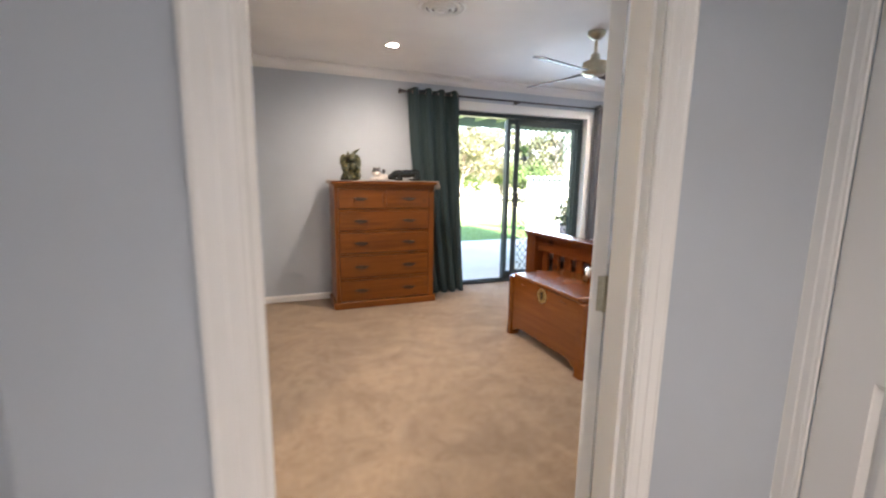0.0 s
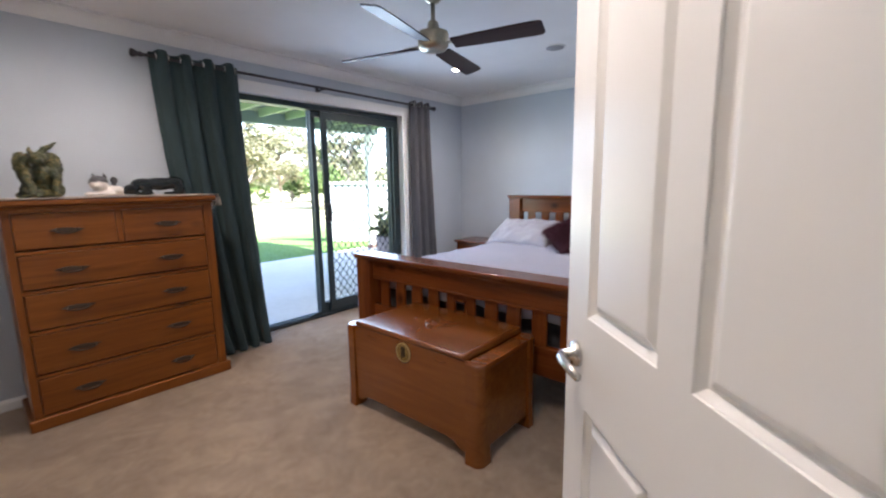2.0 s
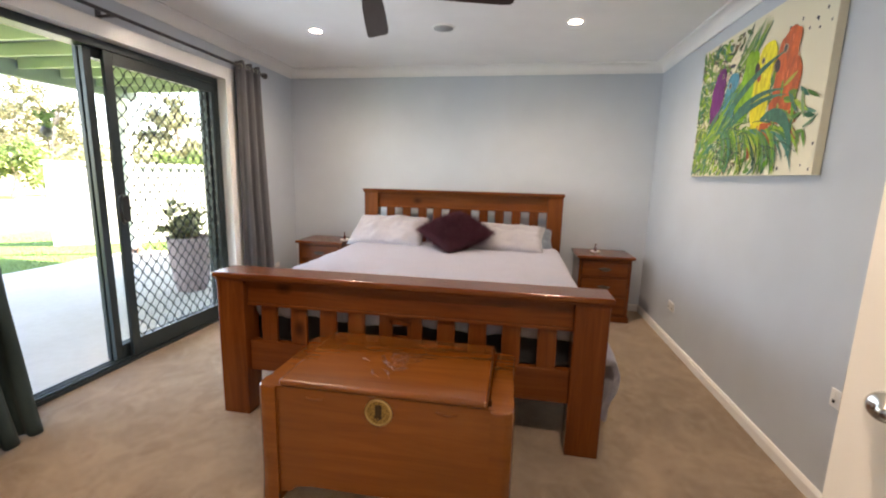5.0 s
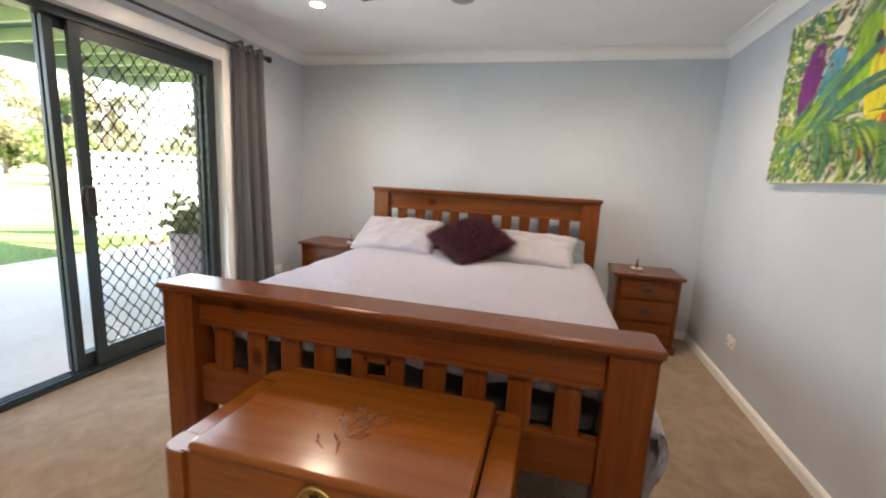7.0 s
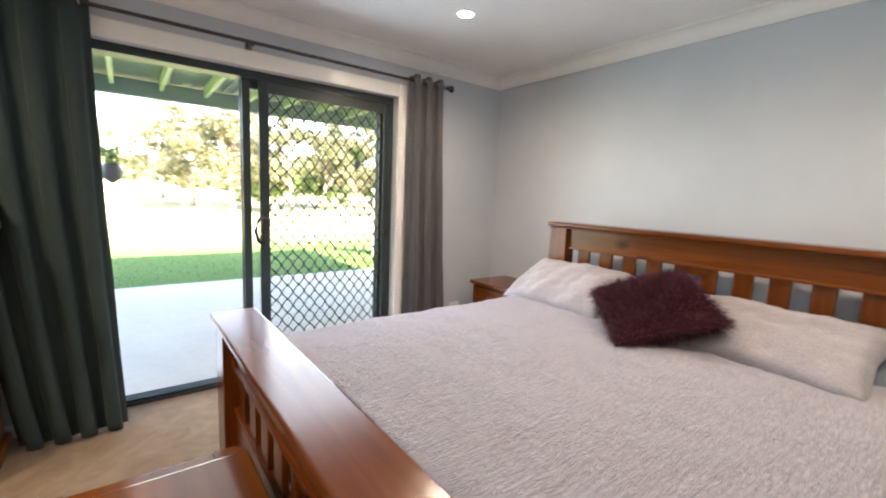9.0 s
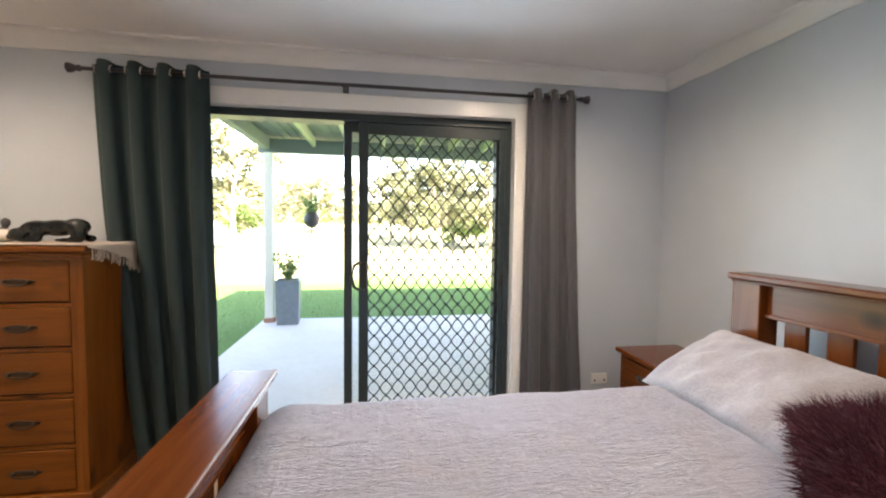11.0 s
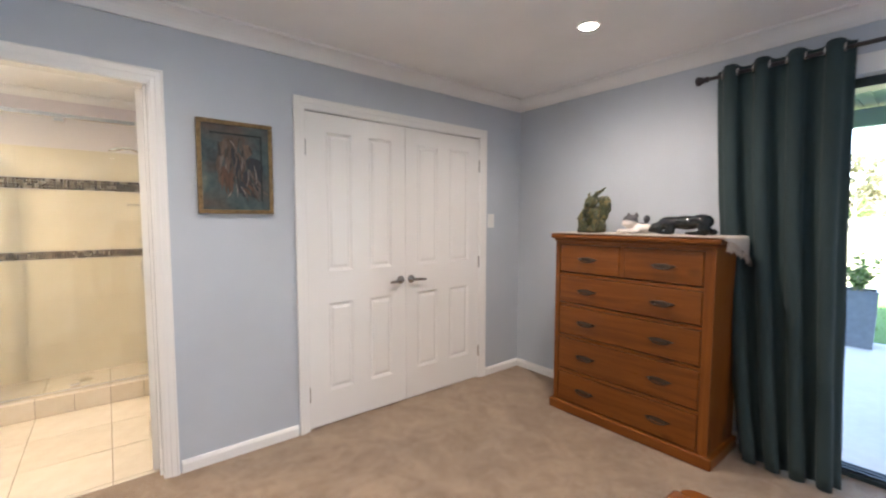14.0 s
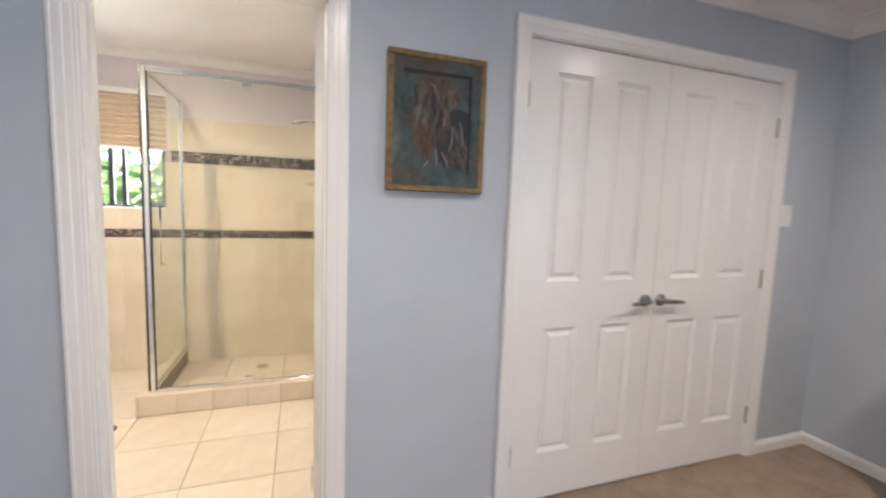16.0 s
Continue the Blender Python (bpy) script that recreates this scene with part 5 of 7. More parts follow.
face_w = Matrix(((0, 1, 0, 0), (-1, 0, 0, 0), (0, 0, 1, 0), (0, 0, 0, 1)))
B1 = bedside(Matrix.Translation((4.80, 1.595, 0)) @ face_w, "stained pine three-drawer bedside table on the carpet")
copy_thing(B1, Matrix.Translation((4.78, 4.425, 0)) @ face_w)

REDGLASS = plain("dark_red_glass", (0.10, 0.02, 0.015), 0.15)
for p in ((4.98, 1.66), (4.90, 4.20)):
    ob = thing("oil_burner", "small white dish with a dark red bottle on the bedside table", "ornament", pose(p[0], p[1], 0.6315), "bedside ornaments")
    part("dish", lathe([(0.03, 0), (0.042, 0.006), (0.046, 0.016), (0.041, 0.016), (0.03, 0.009)], 20), PLASTIC, ob, smooth=True)
    part("bottle", lathe([(0.012, 0.01), (0.0125, 0.045), (0.007, 0.055), (0.006, 0.075), (0.008, 0.077), (0.008, 0.085)], 14), REDGLASS, ob, smooth=True)

# ---- camphor chest at the foot of the bed ----
LOCKBRASS = plain("engraved_brass", (0.34, 0.23, 0.075), 0.42, 0.8, 0.7, 150, 0.7)
LOCKDARK = plain("blackened_brass", (0.06, 0.04, 0.02), 0.45, 0.6)
ch = thing("camphor_chest", "glossy camphor wood chest with round brass lock at the bed", "blanket chest", pose(2.15, 2.91, 0))
CW, CD = 0.50, 0.53


def chest_front(x0, x1, z_top):
    """A front or back board with bracket feet cut in its lower edge."""
    b = bmesh.new()
    low = [(-CW + 0.07, 0.045), (-CW + 0.13, 0.05), (-CW + 0.16, 0.075), (-CW + 0.22, 0.085), (CW - 0.22, 0.085), (CW - 0.16, 0.075), (CW - 0.13, 0.05), (CW - 0.07, 0.045)]
    outline = [(-CW + 0.07, z_top)] + low + [(CW - 0.07, z_top)]
    for x in (x0, x1):
        b.faces.new([b.verts.new((x, y, z)) for y, z in outline])
    b.verts.ensure_lookup_table()
    n = len(outline)
    for i in range(n):
        b.faces.new((b.verts[i], b.verts[(i + 1) % n], b.verts[n + (i + 1) % n], b.verts[n + i]))
    return b


part("front", chest_front(0.012, 0.035, 0.505), CAMPHOR["Y"], ch)
part("back", chest_front(CD - 0.03, CD - 0.012, 0.505), CAMPHOR["Y"], ch)
for s in (-1, 1):
    a, b_ = sorted((s * (CW - 0.015), s * (CW - 0.035)))
    part("end", boxed(0.06, CD - 0.06, a, b_, 0.07, 0.495), CAMPHOR["Y"], ch)
part("floor_board", boxed(0.035, CD - 0.03, -CW + 0.04, CW - 0.04, 0.09, 0.11), CAMPHOR["Y"], ch)


def corner_post(cx, cy, sx, sy):
    """A rounded corner post with a splayed foot and an ogee shoulder."""
    b = bmesh.new()
    rows = []
    for z, k in ((0.0, 1.06), (0.03, 1.05), (0.08, 1.01), (0.14, 1.0), (0.485, 1.0), (0.497, 0.985), (0.502, 0.94)):
        ring = []
        pts = [(0.085, 0.0)] + [(0.045 - 0.045 * math.sin(a), 0.045 - 0.045 * math.cos(a)) for a in (radians(15 * i) for i in range(7))] + [(0.0, 0.085), (0.085, 0.085)]
        for u, v in pts:
            u2, v2 = 0.085 - (0.085 - u) * k, 0.085 - (0.085 - v) * k
            ring.append(b.verts.new((cx + sx * u2, cy + sy * v2, z)))
        rows.append(ring)
    n = len(rows[0])
    for p, q in zip(rows, rows[1:]):
        for i in range(n):
            b.faces.new((p[i], p[(i + 1) % n], q[(i + 1) % n], q[i]))
    b.faces.new(rows[0])
    b.faces.new(rows[-1])
    return b


for cx, sx in ((0.0, 1), (CD, -1)):
    for cy, sy in ((-CW, 1), (CW, -1)):
        part("corner_post", corner_post(cx, cy, sx, sy), CAMPHOR["Y"], ch)
for s in (-1, 1):
    a, b_ = sorted((s * (CW - 0.005), s * (CW - 0.093)))
    part("shoulder", boxed(0.088, CD - 0.088, a, b_, 0.47, 0.499, bevel=0.004), CAMPHOR["Y"], ch)
lid = part("lid", boxed(0.004, CD - 0.004, -CW + 0.098, CW - 0.098, 0.506, 0.536, bevel=0.012, seg=3), CAMPHOR["Y"], ch)
for s in (-1, 1):
    a, b_ = sorted((s * (CW - 0.096), s * (CW - 0.110)))
    part("lid_step", boxed(0.02, CD - 0.02, a, b_, 0.500, 0.520, bevel=0.004), CAMPHOR["Y"], lid)
rnd = random.Random(12)
cv = bmesh.new()
for i in range(34):
    c0 = Vector((0.25 + rnd.gauss(0, 0.045), -0.01 + rnd.gauss(0, 0.06), 0.5362))
    a = rnd.uniform(-0.7, 0.7) + (0.6 if c0.y > 0 else -0.5)
    L = rnd.uniform(0.04, 0.10)
    d0 = Vector((math.cos(a), math.sin(a), 0)) * L
    bow = Vector((-d0.y, d0.x, 0)) * rnd.uniform(-0.25, 0.25)
    tube([c0 - d0 * 0.5, c0 + bow * 0.6 + Vector((0, 0, 0.0012)), c0 + d0 * 0.5], [0.001, 0.0055, 0.001], 6, cv)
tagged(part("carving", cv, CAMPHOR["Y"], lid, "carved sprig in low relief", True), kind="stuff")
lk = part("lock_plate", lathe([(0.052, 0), (0.052, 0.003), (0.047, 0.006), (0.040, 0.003), (0.02, 0.004), (0.0, 0.004)], 28, None, Matrix.Translation((0.0115, 0.0, 0.445)) @ pose(0, 0, 0, 0, -90, 0), False), LOCKBRASS, ch, "round engraved brass lock plate", True)
hb = boxed(0.000, 0.008, -0.012, 0.012, 0.425, 0.475, bevel=0.002)
tube([(0.002, -0.014, 0.43), (-0.002, 0.0, 0.418), (0.002, 0.014, 0.43)], 0.003, 6, hb)
part("hasp", hb, LOCKDARK, lk, "blackened brass hasp")
part("rim", lathe([(0.047, 0), (0.054, 0.002), (0.053, 0.006), (0.046, 0.007), (0.045, 0.005)], 28, None, Matrix.Translation((0.010, 0.0, 0.445)) @ pose(0, 0, 0, 0, -90, 0), False), BRASS, lk, smooth=True)
for s in (-1, 1):
    pts = [(0.0125, s * 0.255 + 0.042 * u, 0.462 + 0.010 * u * u - 0.004 * (abs(u) > 0.9)) for u in (-1, -0.85, -0.5, 0, 0.5, 0.85, 1)]
    part("scroll_carving", tube(pts, [0.0015, 0.005, 0.0042, 0.0048, 0.0042, 0.005, 0.0015], 8), CAMPHOR["Y"], ch, smooth=True)

# ---- ceiling fan ----
fan = thing("ceiling_fan", "four-blade ceiling fan with nickel motor and dark blades", "ceiling fan", pose(2.68, 3.125, ZC))
part("canopy", lathe([(0.068, -0.001), (0.068, -0.012), (0.060, -0.03), (0.035, -0.055), (0.02, -0.062)], 28), NICKEL, fan, smooth=True)
part("downrod", tube([(0, 0, -0.05), (0, 0, -0.20)], 0.0125, 14), NICKEL, fan, smooth=True)
part("yoke_cover", lathe([(0.018, -0.155), (0.03, -0.165), (0.04, -0.205), (0.045, -0.215)], 24), NICKEL, fan, smooth=True)
part("motor", lathe([(0.05, -0.212), (0.088, -0.222), (0.092, -0.235), (0.092, -0.285), (0.088, -0.298), (0.075, -0.318), (0.03, -0.328), (0.0, -0.329)], 32, cap=False), NICKEL, fan, smooth=True)
bl = bmesh.new()
vs = []
for x, w0, w1 in ((0.125, -0.045, 0.045), (0.25, -0.052, 0.052), (0.42, -0.057, 0.057), (0.59, -0.060, 0.060), (0.638, -0.056, 0.056), (0.65, -0.04, 0.04)):
    vs.append([(x, w0, -0.015 * (w0 / 0.06)), (x, w1, -0.015 * (w1 / 0.06))])
top = [[bl.verts.new((p[0], p[1], p[2] - 0.292)) for p in r] for r in vs]
bot = [[bl.verts.new((p[0], p[1], p[2] - 0.300)) for p in r] for r in vs]
for a, b in zip(top, top[1:]):
    bl.faces.new((a[0], a[1], b[1], b[0]))
for a, b in zip(bot, bot[1:]):
    bl.faces.new((a[0], b[0], b[1], a[1]))
for k in (0, 1):
    for a, b, c, d in zip(top, top[1:], bot, bot[1:]):
        bl.faces.new((a[k], b[k], d[k], c[k]))
bl.faces.new((top[0][0], bot[0][0], bot[0][1], top[0][1]))
bl.faces.new((top[-1][0], top[-1][1], bot[-1][1], bot[-1][0]))
blade0 = part("blade", bl, WALNUT, fan, "dark wood-look blade")
blade0.rotation_euler = (0, 0, radians(15))
ib = boxed(0.075, 0.20, -0.018, 0.018, -0.291, -0.286, bevel=0.002)
iron0 = part("blade_iron", ib, NICKEL, blade0)
for i in range(1, 4):
    nb = new("blade", blade0.data)
    nb.parent = fan
    nb["label"] = "dark wood-look blade"
    nb.rotation_euler = (0, 0, radians(15 + 90 * i))
    ni = new("blade_iron", iron0.data)
    ni.parent = nb

# ---- fittings on ceiling and walls ----
def downlight(x, y, z):
    dl = thing("downlight", "lit round white recessed downlight", "downlight", pose(x, y, z), "downlights")
    part("trim_ring", lathe([(0.044, -0.002), (0.046, -0.006), (0.056, -0.005), (0.059, -0.0005), (0.044, -0.0005)], 28, cap=False), PLASTIC, dl, smooth=True)
    part("lens", lathe([(0.043, -0.0022), (0.043, -0.0012)], 24), SPOT_GLOW, dl, "glowing warm white lens")


for lx, ly in DOWNLIGHTS:
    downlight(lx, ly, ZC)
vent = thing("ceiling_vent", "round white ducted air diffuser in the ceiling", "ceiling vent", pose(1.425, 3.165, ZC))
part("backing", lathe([(0.13, -0.0015), (0.13, -0.0008)], 32), plain("vent_shadow", (0.25, 0.25, 0.25), 0.8), vent)
for r0, z in ((0.165, -0.012), (0.128, -0.02), (0.092, -0.026), (0.055, -0.03)):
    part("ring", lathe([(r0, -0.001), (r0, z * 0.35), (r0 - 0.012, z), (r0 - 0.024, z + 0.002), (r0 - 0.02, z * 0.4)], 36, cap=False), PLASTIC, vent, smooth=True)
part("core", lathe([(0.0, -0.034), (0.024, -0.032), (0.026, -0.02), (0.02, -0.002)], 24, cap=False), PLASTIC, vent, smooth=True)
spk = thing("ceiling_speaker", "flat round pale grey ceiling speaker", "ceiling speaker", pose(4.10, 3.05, ZC))
part("rim", lathe([(0.085, -0.0005), (0.085, -0.006), (0.078, -0.010), (0.072, -0.008)], 32, cap=False), PLASTIC, spk, smooth=True)
part("grille", lathe([(0.074, -0.0005), (0.073, -0.0085), (0.0, -0.0095)], 32, cap=False), plain("grey_mesh_grille", (0.34, 0.34, 0.34), 0.6, 0, 0.5, 300), spk, smooth=True)


def plate(name, label, category, m, w, h, parts):
    """A wall plate in the x-z plane that faces -y."""
    pl = thing(name, label, category, m)
    part("plate", boxed(-w / 2, w / 2, -0.009, -0.0005, -h / 2, h / 2, bevel=0.003), PLASTIC, pl)
    for nm, x, z, a, b in parts:
        part(nm, boxed(x - a / 2, x + a / 2, -0.0125, -0.0092, z - b / 2, z + b / 2, bevel=0.001), PLASTIC if nm != "slot" else BLACK, pl)


SOCK = [("rocker", -0.035, 0.018, 0.012, 0.02), ("rocker", 0.035, 0.018, 0.012, 0.02), ("slot", -0.035, -0.012, 0.012, 0.012), ("slot", 0.035, -0.012, 0.012, 0.012)]
plate("light_switch", "white upright light switch plate beside the wardrobe", "light switch", axes((XW, 4.565, 1.355), (0, 1, 0), (-1, 0, 0)), 0.075, 0.118, [("rocker", 0, 0.025, 0.012, 0.022), ("rocker", 0, -0.025, 0.012, 0.022)])
plate("power_point", "white double power point low on the wall", "power point", axes((4.367, YS, 0.317), (-1, 0, 0), (0, -1, 0)), 0.118, 0.075, SOCK)
plate("power_point", "white double power point low on the wall", "power point", axes((2.55, YS, 0.48), (-1, 0, 0), (0, -1, 0)), 0.118, 0.075, SOCK)
plate("power_point", "white double power point behind the bedside table", "power point", axes((4.79, YN, 0.33), (1, 0, 0), (0, 1, 0)), 0.118, 0.075, SOCK)

# ---- pictures ----
def stroke(b, pts, widths, y):
    """A flat brush stroke through (x, z) points, lying at y."""
    left, right = [], []
    n = len(pts)
    for i, p in enumerate(pts):
        d = Vector(pts[min(i + 1, n - 1)]) - Vector(pts[max(i - 1, 0)])
        nrm = Vector((-d.y, d.x)).normalized() * widths[i]
        left.append(b.verts.new((p[0] + nrm.x, y, p[1] + nrm.y)))
        right.append(b.verts.new((p[0] - nrm.x, y, p[1] - nrm.y)))
    for i in range(n - 1):
        b.faces.new((left[i], left[i + 1], right[i + 1], right[i]))


def frond(b, x, z, a, length, bend, w, y):
    pts, ws = [], []
    for i in range(9):
        t = i / 8
        pts.append((x, z))
        ws.append(w * math.sin(math.pi * min(0.97, 0.12 + 0.88 * t)) + 0.0008)
        x += length / 8 * math.cos(a)
        z += length / 8 * math.sin(a)
        a += bend / 8
    stroke(b, pts, ws, y)


def oval(b, cx, cz, rx, rz, tilt, y, n=26, ragged=0.05, seed=0):
    vs = []
    for i in range(n):
        a = 2 * math.pi * i / n
        k = 1 + ragged * noise.noise(Vector((math.cos(a) * 2, math.sin(a) * 2, seed)))
        u, v = rx * k * math.cos(a), rz * k * math.sin(a)
        c, s = math.cos(tilt), math.sin(tilt)
        vs.append(b.verts.new((cx + u * c - v * s, y, cz + u * s + v * c)))
    b.faces.new(vs)


def brushed(name, c, var=0.35, scale=30):
    k = Nodes(name, c, 0.55)
    v = k.scaled((1, 1, 0.35))
    n = k.noise(scale, 5, 0.7, v, 0.8)
    k.colour(k.ramp(n, (0.3, tuple(x * (1 - var) for x in c)), (0.7, tuple(min(1, x * (1 + var)) for x in c))))
    k.bump(n, 0.3, 0.003)
    return k.m


PWd, PHt = 1.30, 0.855
pic = thing("canvas_painting", "large bright canvas of painted parrots among palm fronds on the wall", "painting", axes((4.20, YS + 0.002, 1.365), (-1, 0, 0), (0, 1, 0)))
part("canvas", boxed(0, PWd, 0, 0.036, 0, PHt, bevel=0.002), painted("cream_canvas", (0.74, 0.70, 0.54), 0.8, 0.05, 0.04), pic)
YF = 0.0365
greens = random_tint("painted_foliage_greens", [(0.0, (0.05, 0.16, 0.03)), (0.25, (0.12, 0.30, 0.02)), (0.45, (0.32, 0.46, 0.03)), (0.6, (0.02, 0.13, 0.06)), (0.8, (0.05, 0.20, 0.17)), (1.0, (0.44, 0.50, 0.07))], 0.5)
darks = random_tint("painted_dark_leaves", [(0.0, (0.02, 0.05, 0.02)), (0.4, (0.09, 0.15, 0.03)), (0.7, (0.20, 0.12, 0.06)), (1.0, (0.03, 0.06, 0.10))], 0.5)
rnd = random.Random(31)
PALES = random_tint("painted_pale_dabs", [(0.0, (0.70, 0.62, 0.50)), (0.4, (0.62, 0.42, 0.36)), (0.7, (0.55, 0.60, 0.30)), (1.0, (0.40, 0.28, 0.22))], 0.5)


def dabs(name, mat, count, place, ru, rv, tilt, y, step=0.000008):
    """Many small brush dabs, each a hair above the one before."""
    b = bmesh.new()
    for i in range(count):
        x, z = place()
        oval(b, max(0.02, min(PWd - 0.02, x)), max(0.015, min(PHt - 0.015, z)), rnd.uniform(*ru), rnd.uniform(*rv), rnd.uniform(*tilt), y + step * i, 9, 0.25, i)
    return part(name, b, mat, pic)


dabs("painted_undergrowth", darks, 420, lambda: (0.62 * rnd.random() ** 1.3, rnd.uniform(0.0, 0.83)), (0.012, 0.04), (0.006, 0.014), (-1.2, 1.2), YF)
dabs("painted_undergrowth", PALES, 150, lambda: (0.6 * rnd.random(), rnd.uniform(0.0, 0.8)), (0.008, 0.03), (0.004, 0.010), (-1.2, 1.2), YF + 0.0020)
dabs("painted_undergrowth", greens, 330, lambda: (0.95 * rnd.random() ** 1.1, 0.50 * rnd.random()), (0.018, 0.05), (0.006, 0.014), (0.2, 1.5), YF + 0.0034)
dabs("painted_leaf", greens, 150, lambda: (0.40 * rnd.random(), rnd.uniform(0.42, 0.83)), (0.015, 0.038), (0.007, 0.016), (-1.3, 1.3), YF + 0.0062)
b = bmesh.new()
for i in range(16):
    frond(b, rnd.uniform(0.42, 0.66), rnd.uniform(0.58, 0.66), rnd.uniform(0.5, 1.0), rnd.uniform(0.2, 0.3), 0.1, 0.005, YF + 0.0076 + 0.00001 * i)
part("painted_frond", b, greens, pic)
birds = (("purple", (0.13, 0.015, 0.14), [(0.285, 0.50, 0.085, 0.18, -0.15), (0.32, 0.62, 0.055, 0.055, 0)]),
         ("turquoise", (0.05, 0.23, 0.33), [(0.455, 0.42, 0.075, 0.16, -0.05), (0.475, 0.56, 0.07, 0.055, 0)]),
         ("lime", (0.20, 0.42, 0.02), [(0.64, 0.47, 0.09, 0.19, -0.25), (0.67, 0.62, 0.07, 0.065, 0)]),
         ("yellow", (0.76, 0.62, 0.02), [(0.80, 0.44, 0.085, 0.23, -0.04), (0.82, 0.61, 0.085, 0.08, 0)]),
         ("orange", (0.52, 0.095, 0.018), [(1.02, 0.45, 0.11, 0.14, 0.1), (1.00, 0.60, 0.085, 0.11, -0.35), (0.99, 0.33, 0.10, 0.08, 0.2), (0.86, 0.23, 0.07, 0.045, 0)]))
for k, (nm, c, ovs) in enumerate(birds):
    b = bmesh.new()
    for q, (cx, cz, rx, rz, tl) in enumerate(ovs):
        oval(b, cx, cz, rx, rz, tl, YF + 0.0080 + 0.0004 * k + 0.0001 * q, 40, 0.16, k * 7 + q)
    bird = part("painted_bird", b, brushed("paint_" + nm, c, 0.5, 16), pic, nm + " painted bird")
    b = bmesh.new()
    for i in range(26):
        cx, cz, rx, rz, tl = ovs[0] if i % 3 else ovs[1]
        frond(b, cx + rnd.uniform(-0.75, 0.75) * rx, cz + rnd.uniform(-0.8, 0.8) * rz, rnd.uniform(-1.9, -1.2), rnd.uniform(0.03, 0.07), rnd.uniform(-0.4, 0.4), rnd.uniform(0.003, 0.007), YF + 0.0103 + 0.00002 * i)
    sh = rnd.uniform(0.5, 0.6)
    part("feather_stroke", b, random_tint("feathers_" + nm, [(0.0, tuple(x * sh for x in c)), (0.5, c), (1.0, tuple(min(0.8, x * 1.4 + 0.03) for x in c))], 0.5), bird)
b = bmesh.new()
EYES = ((0.335, 0.625, 0.013), (0.445, 0.545, 0.015), (0.785, 0.605, 0.014), (0.975, 0.615, 0.017))
for x, z, r in EYES:
    oval(b, x, z, r * 1.15, r * 1.3, 0.2, YF + 0.0112, 14)
part("painted_eye_ring", b, plain("pale_paint", (0.42, 0.36, 0.27), 0.5), pic)
b = bmesh.new()
for x, z, r in EYES:
    oval(b, x, z, r * 0.8, r, 0, YF + 0.0114, 12)
for x, z in ((0.735, 0.575), (0.925, 0.545)):
    oval(b, x, z, 0.024, 0.034, 0.3, YF + 0.0114, 14)
for i in range(26):
    x, z = rnd.uniform(0.9, 1.28), rnd.choice((rnd.uniform(0.02, 0.2), rnd.uniform(0.62, 0.83)))
    oval(b, x, z, rnd.uniform(0.004, 0.009), rnd.uniform(0.005, 0.011), 0, YF + 0.0012, 8)
part("painted_fleck", b, plain("dark_paint", (0.03, 0.025, 0.04), 0.5), pic)
b = bmesh.new()
oval(b, 0.76, 0.54, 0.022, 0.04, 0.3, YF + 0.0114, 14)
for x, z in ((0.74, 0.12), (1.12, 0.19), (1.10, 0.27), (0.94, 0.20)):
    oval(b, x, z, 0.03, 0.04, 0.4, YF + 0.0060, 14, 0.3)
part("painted_dab", b, brushed("paint_red", (0.38, 0.06, 0.03)), pic)
# broad sweeping leaves over the birds, then the drooping palm fan below
def painted_frond(mat, *a):
    fb = bmesh.new()
    frond(fb, *a)
    return part("painted_frond", fb, mat, pic)


for i in range(26):
    painted_frond(greens, rnd.uniform(0.10, 0.30), rnd.uniform(0.19, 0.26), rnd.uniform(0.25, 1.0), rnd.uniform(0.30, 0.55), rnd.uniform(-0.7, 0.0), rnd.uniform(0.005, 0.012), YF + 0.0118 + 0.00002 * i)
for i in range(40):
    painted_frond(greens, 0.34 + 0.016 * i, 0.29 - 0.0015 * i + rnd.uniform(-0.02, 0.02), rnd.uniform(-0.9, 0.0), rnd.uniform(0.24, 0.32), rnd.uniform(-1.5, -0.9), rnd.uniform(0.006, 0.011), YF + 0.0124 + 0.00002 * i)
for i in range(20):
    painted_frond(greens, rnd.uniform(0.02, 0.2), rnd.uniform(0.03, 0.2), rnd.uniform(0.2, 1.4), rnd.uniform(0.10, 0.2), rnd.uniform(-0.5, 0.5), rnd.uniform(0.005, 0.010), YF + 0.0118 + 0.00002 * i)
for i in range(44):
    painted_frond(greens, rnd.uniform(0.95, 1.20), rnd.uniform(0.18, 0.47), rnd.uniform(-1.9, 0.6), rnd.uniform(0.06, 0.14), rnd.uniform(-0.6, 0.4), rnd.uniform(0.006, 0.012), YF + 0.0118 + 0.00002 * i)
TEALPAINT = brushed("paint_teal", (0.035, 0.155, 0.105), 0.6)
for q, (x, z, a, L, bend, wd) in enumerate(((0.34, 0.26, 0.80, 0.74, -0.70, 0.024), (0.40, 0.24, 0.70, 0.66, -0.95, 0.018), (0.46, 0.26, 0.55, 0.60, -0.75, 0.016), (0.84, 0.29, 0.35, 0.42, -2.3, 0.028), (0.90, 0.28, 0.1, 0.36, -1.9, 0.018))):
    painted_frond(TEALPAINT, x, z, a, L, bend, wd, YF + 0.0134 + 0.0002 * q)
b = bmesh.new()
for i in range(30):
    frond(b, rnd.uniform(0.25, 0.95), rnd.uniform(0.10, 0.30), rnd.uniform(-1.2, 0.5), rnd.uniform(0.12, 0.28), rnd.uniform(-1.2, -0.5), 0.0026, YF + 0.0146 + 0.00002 * i)
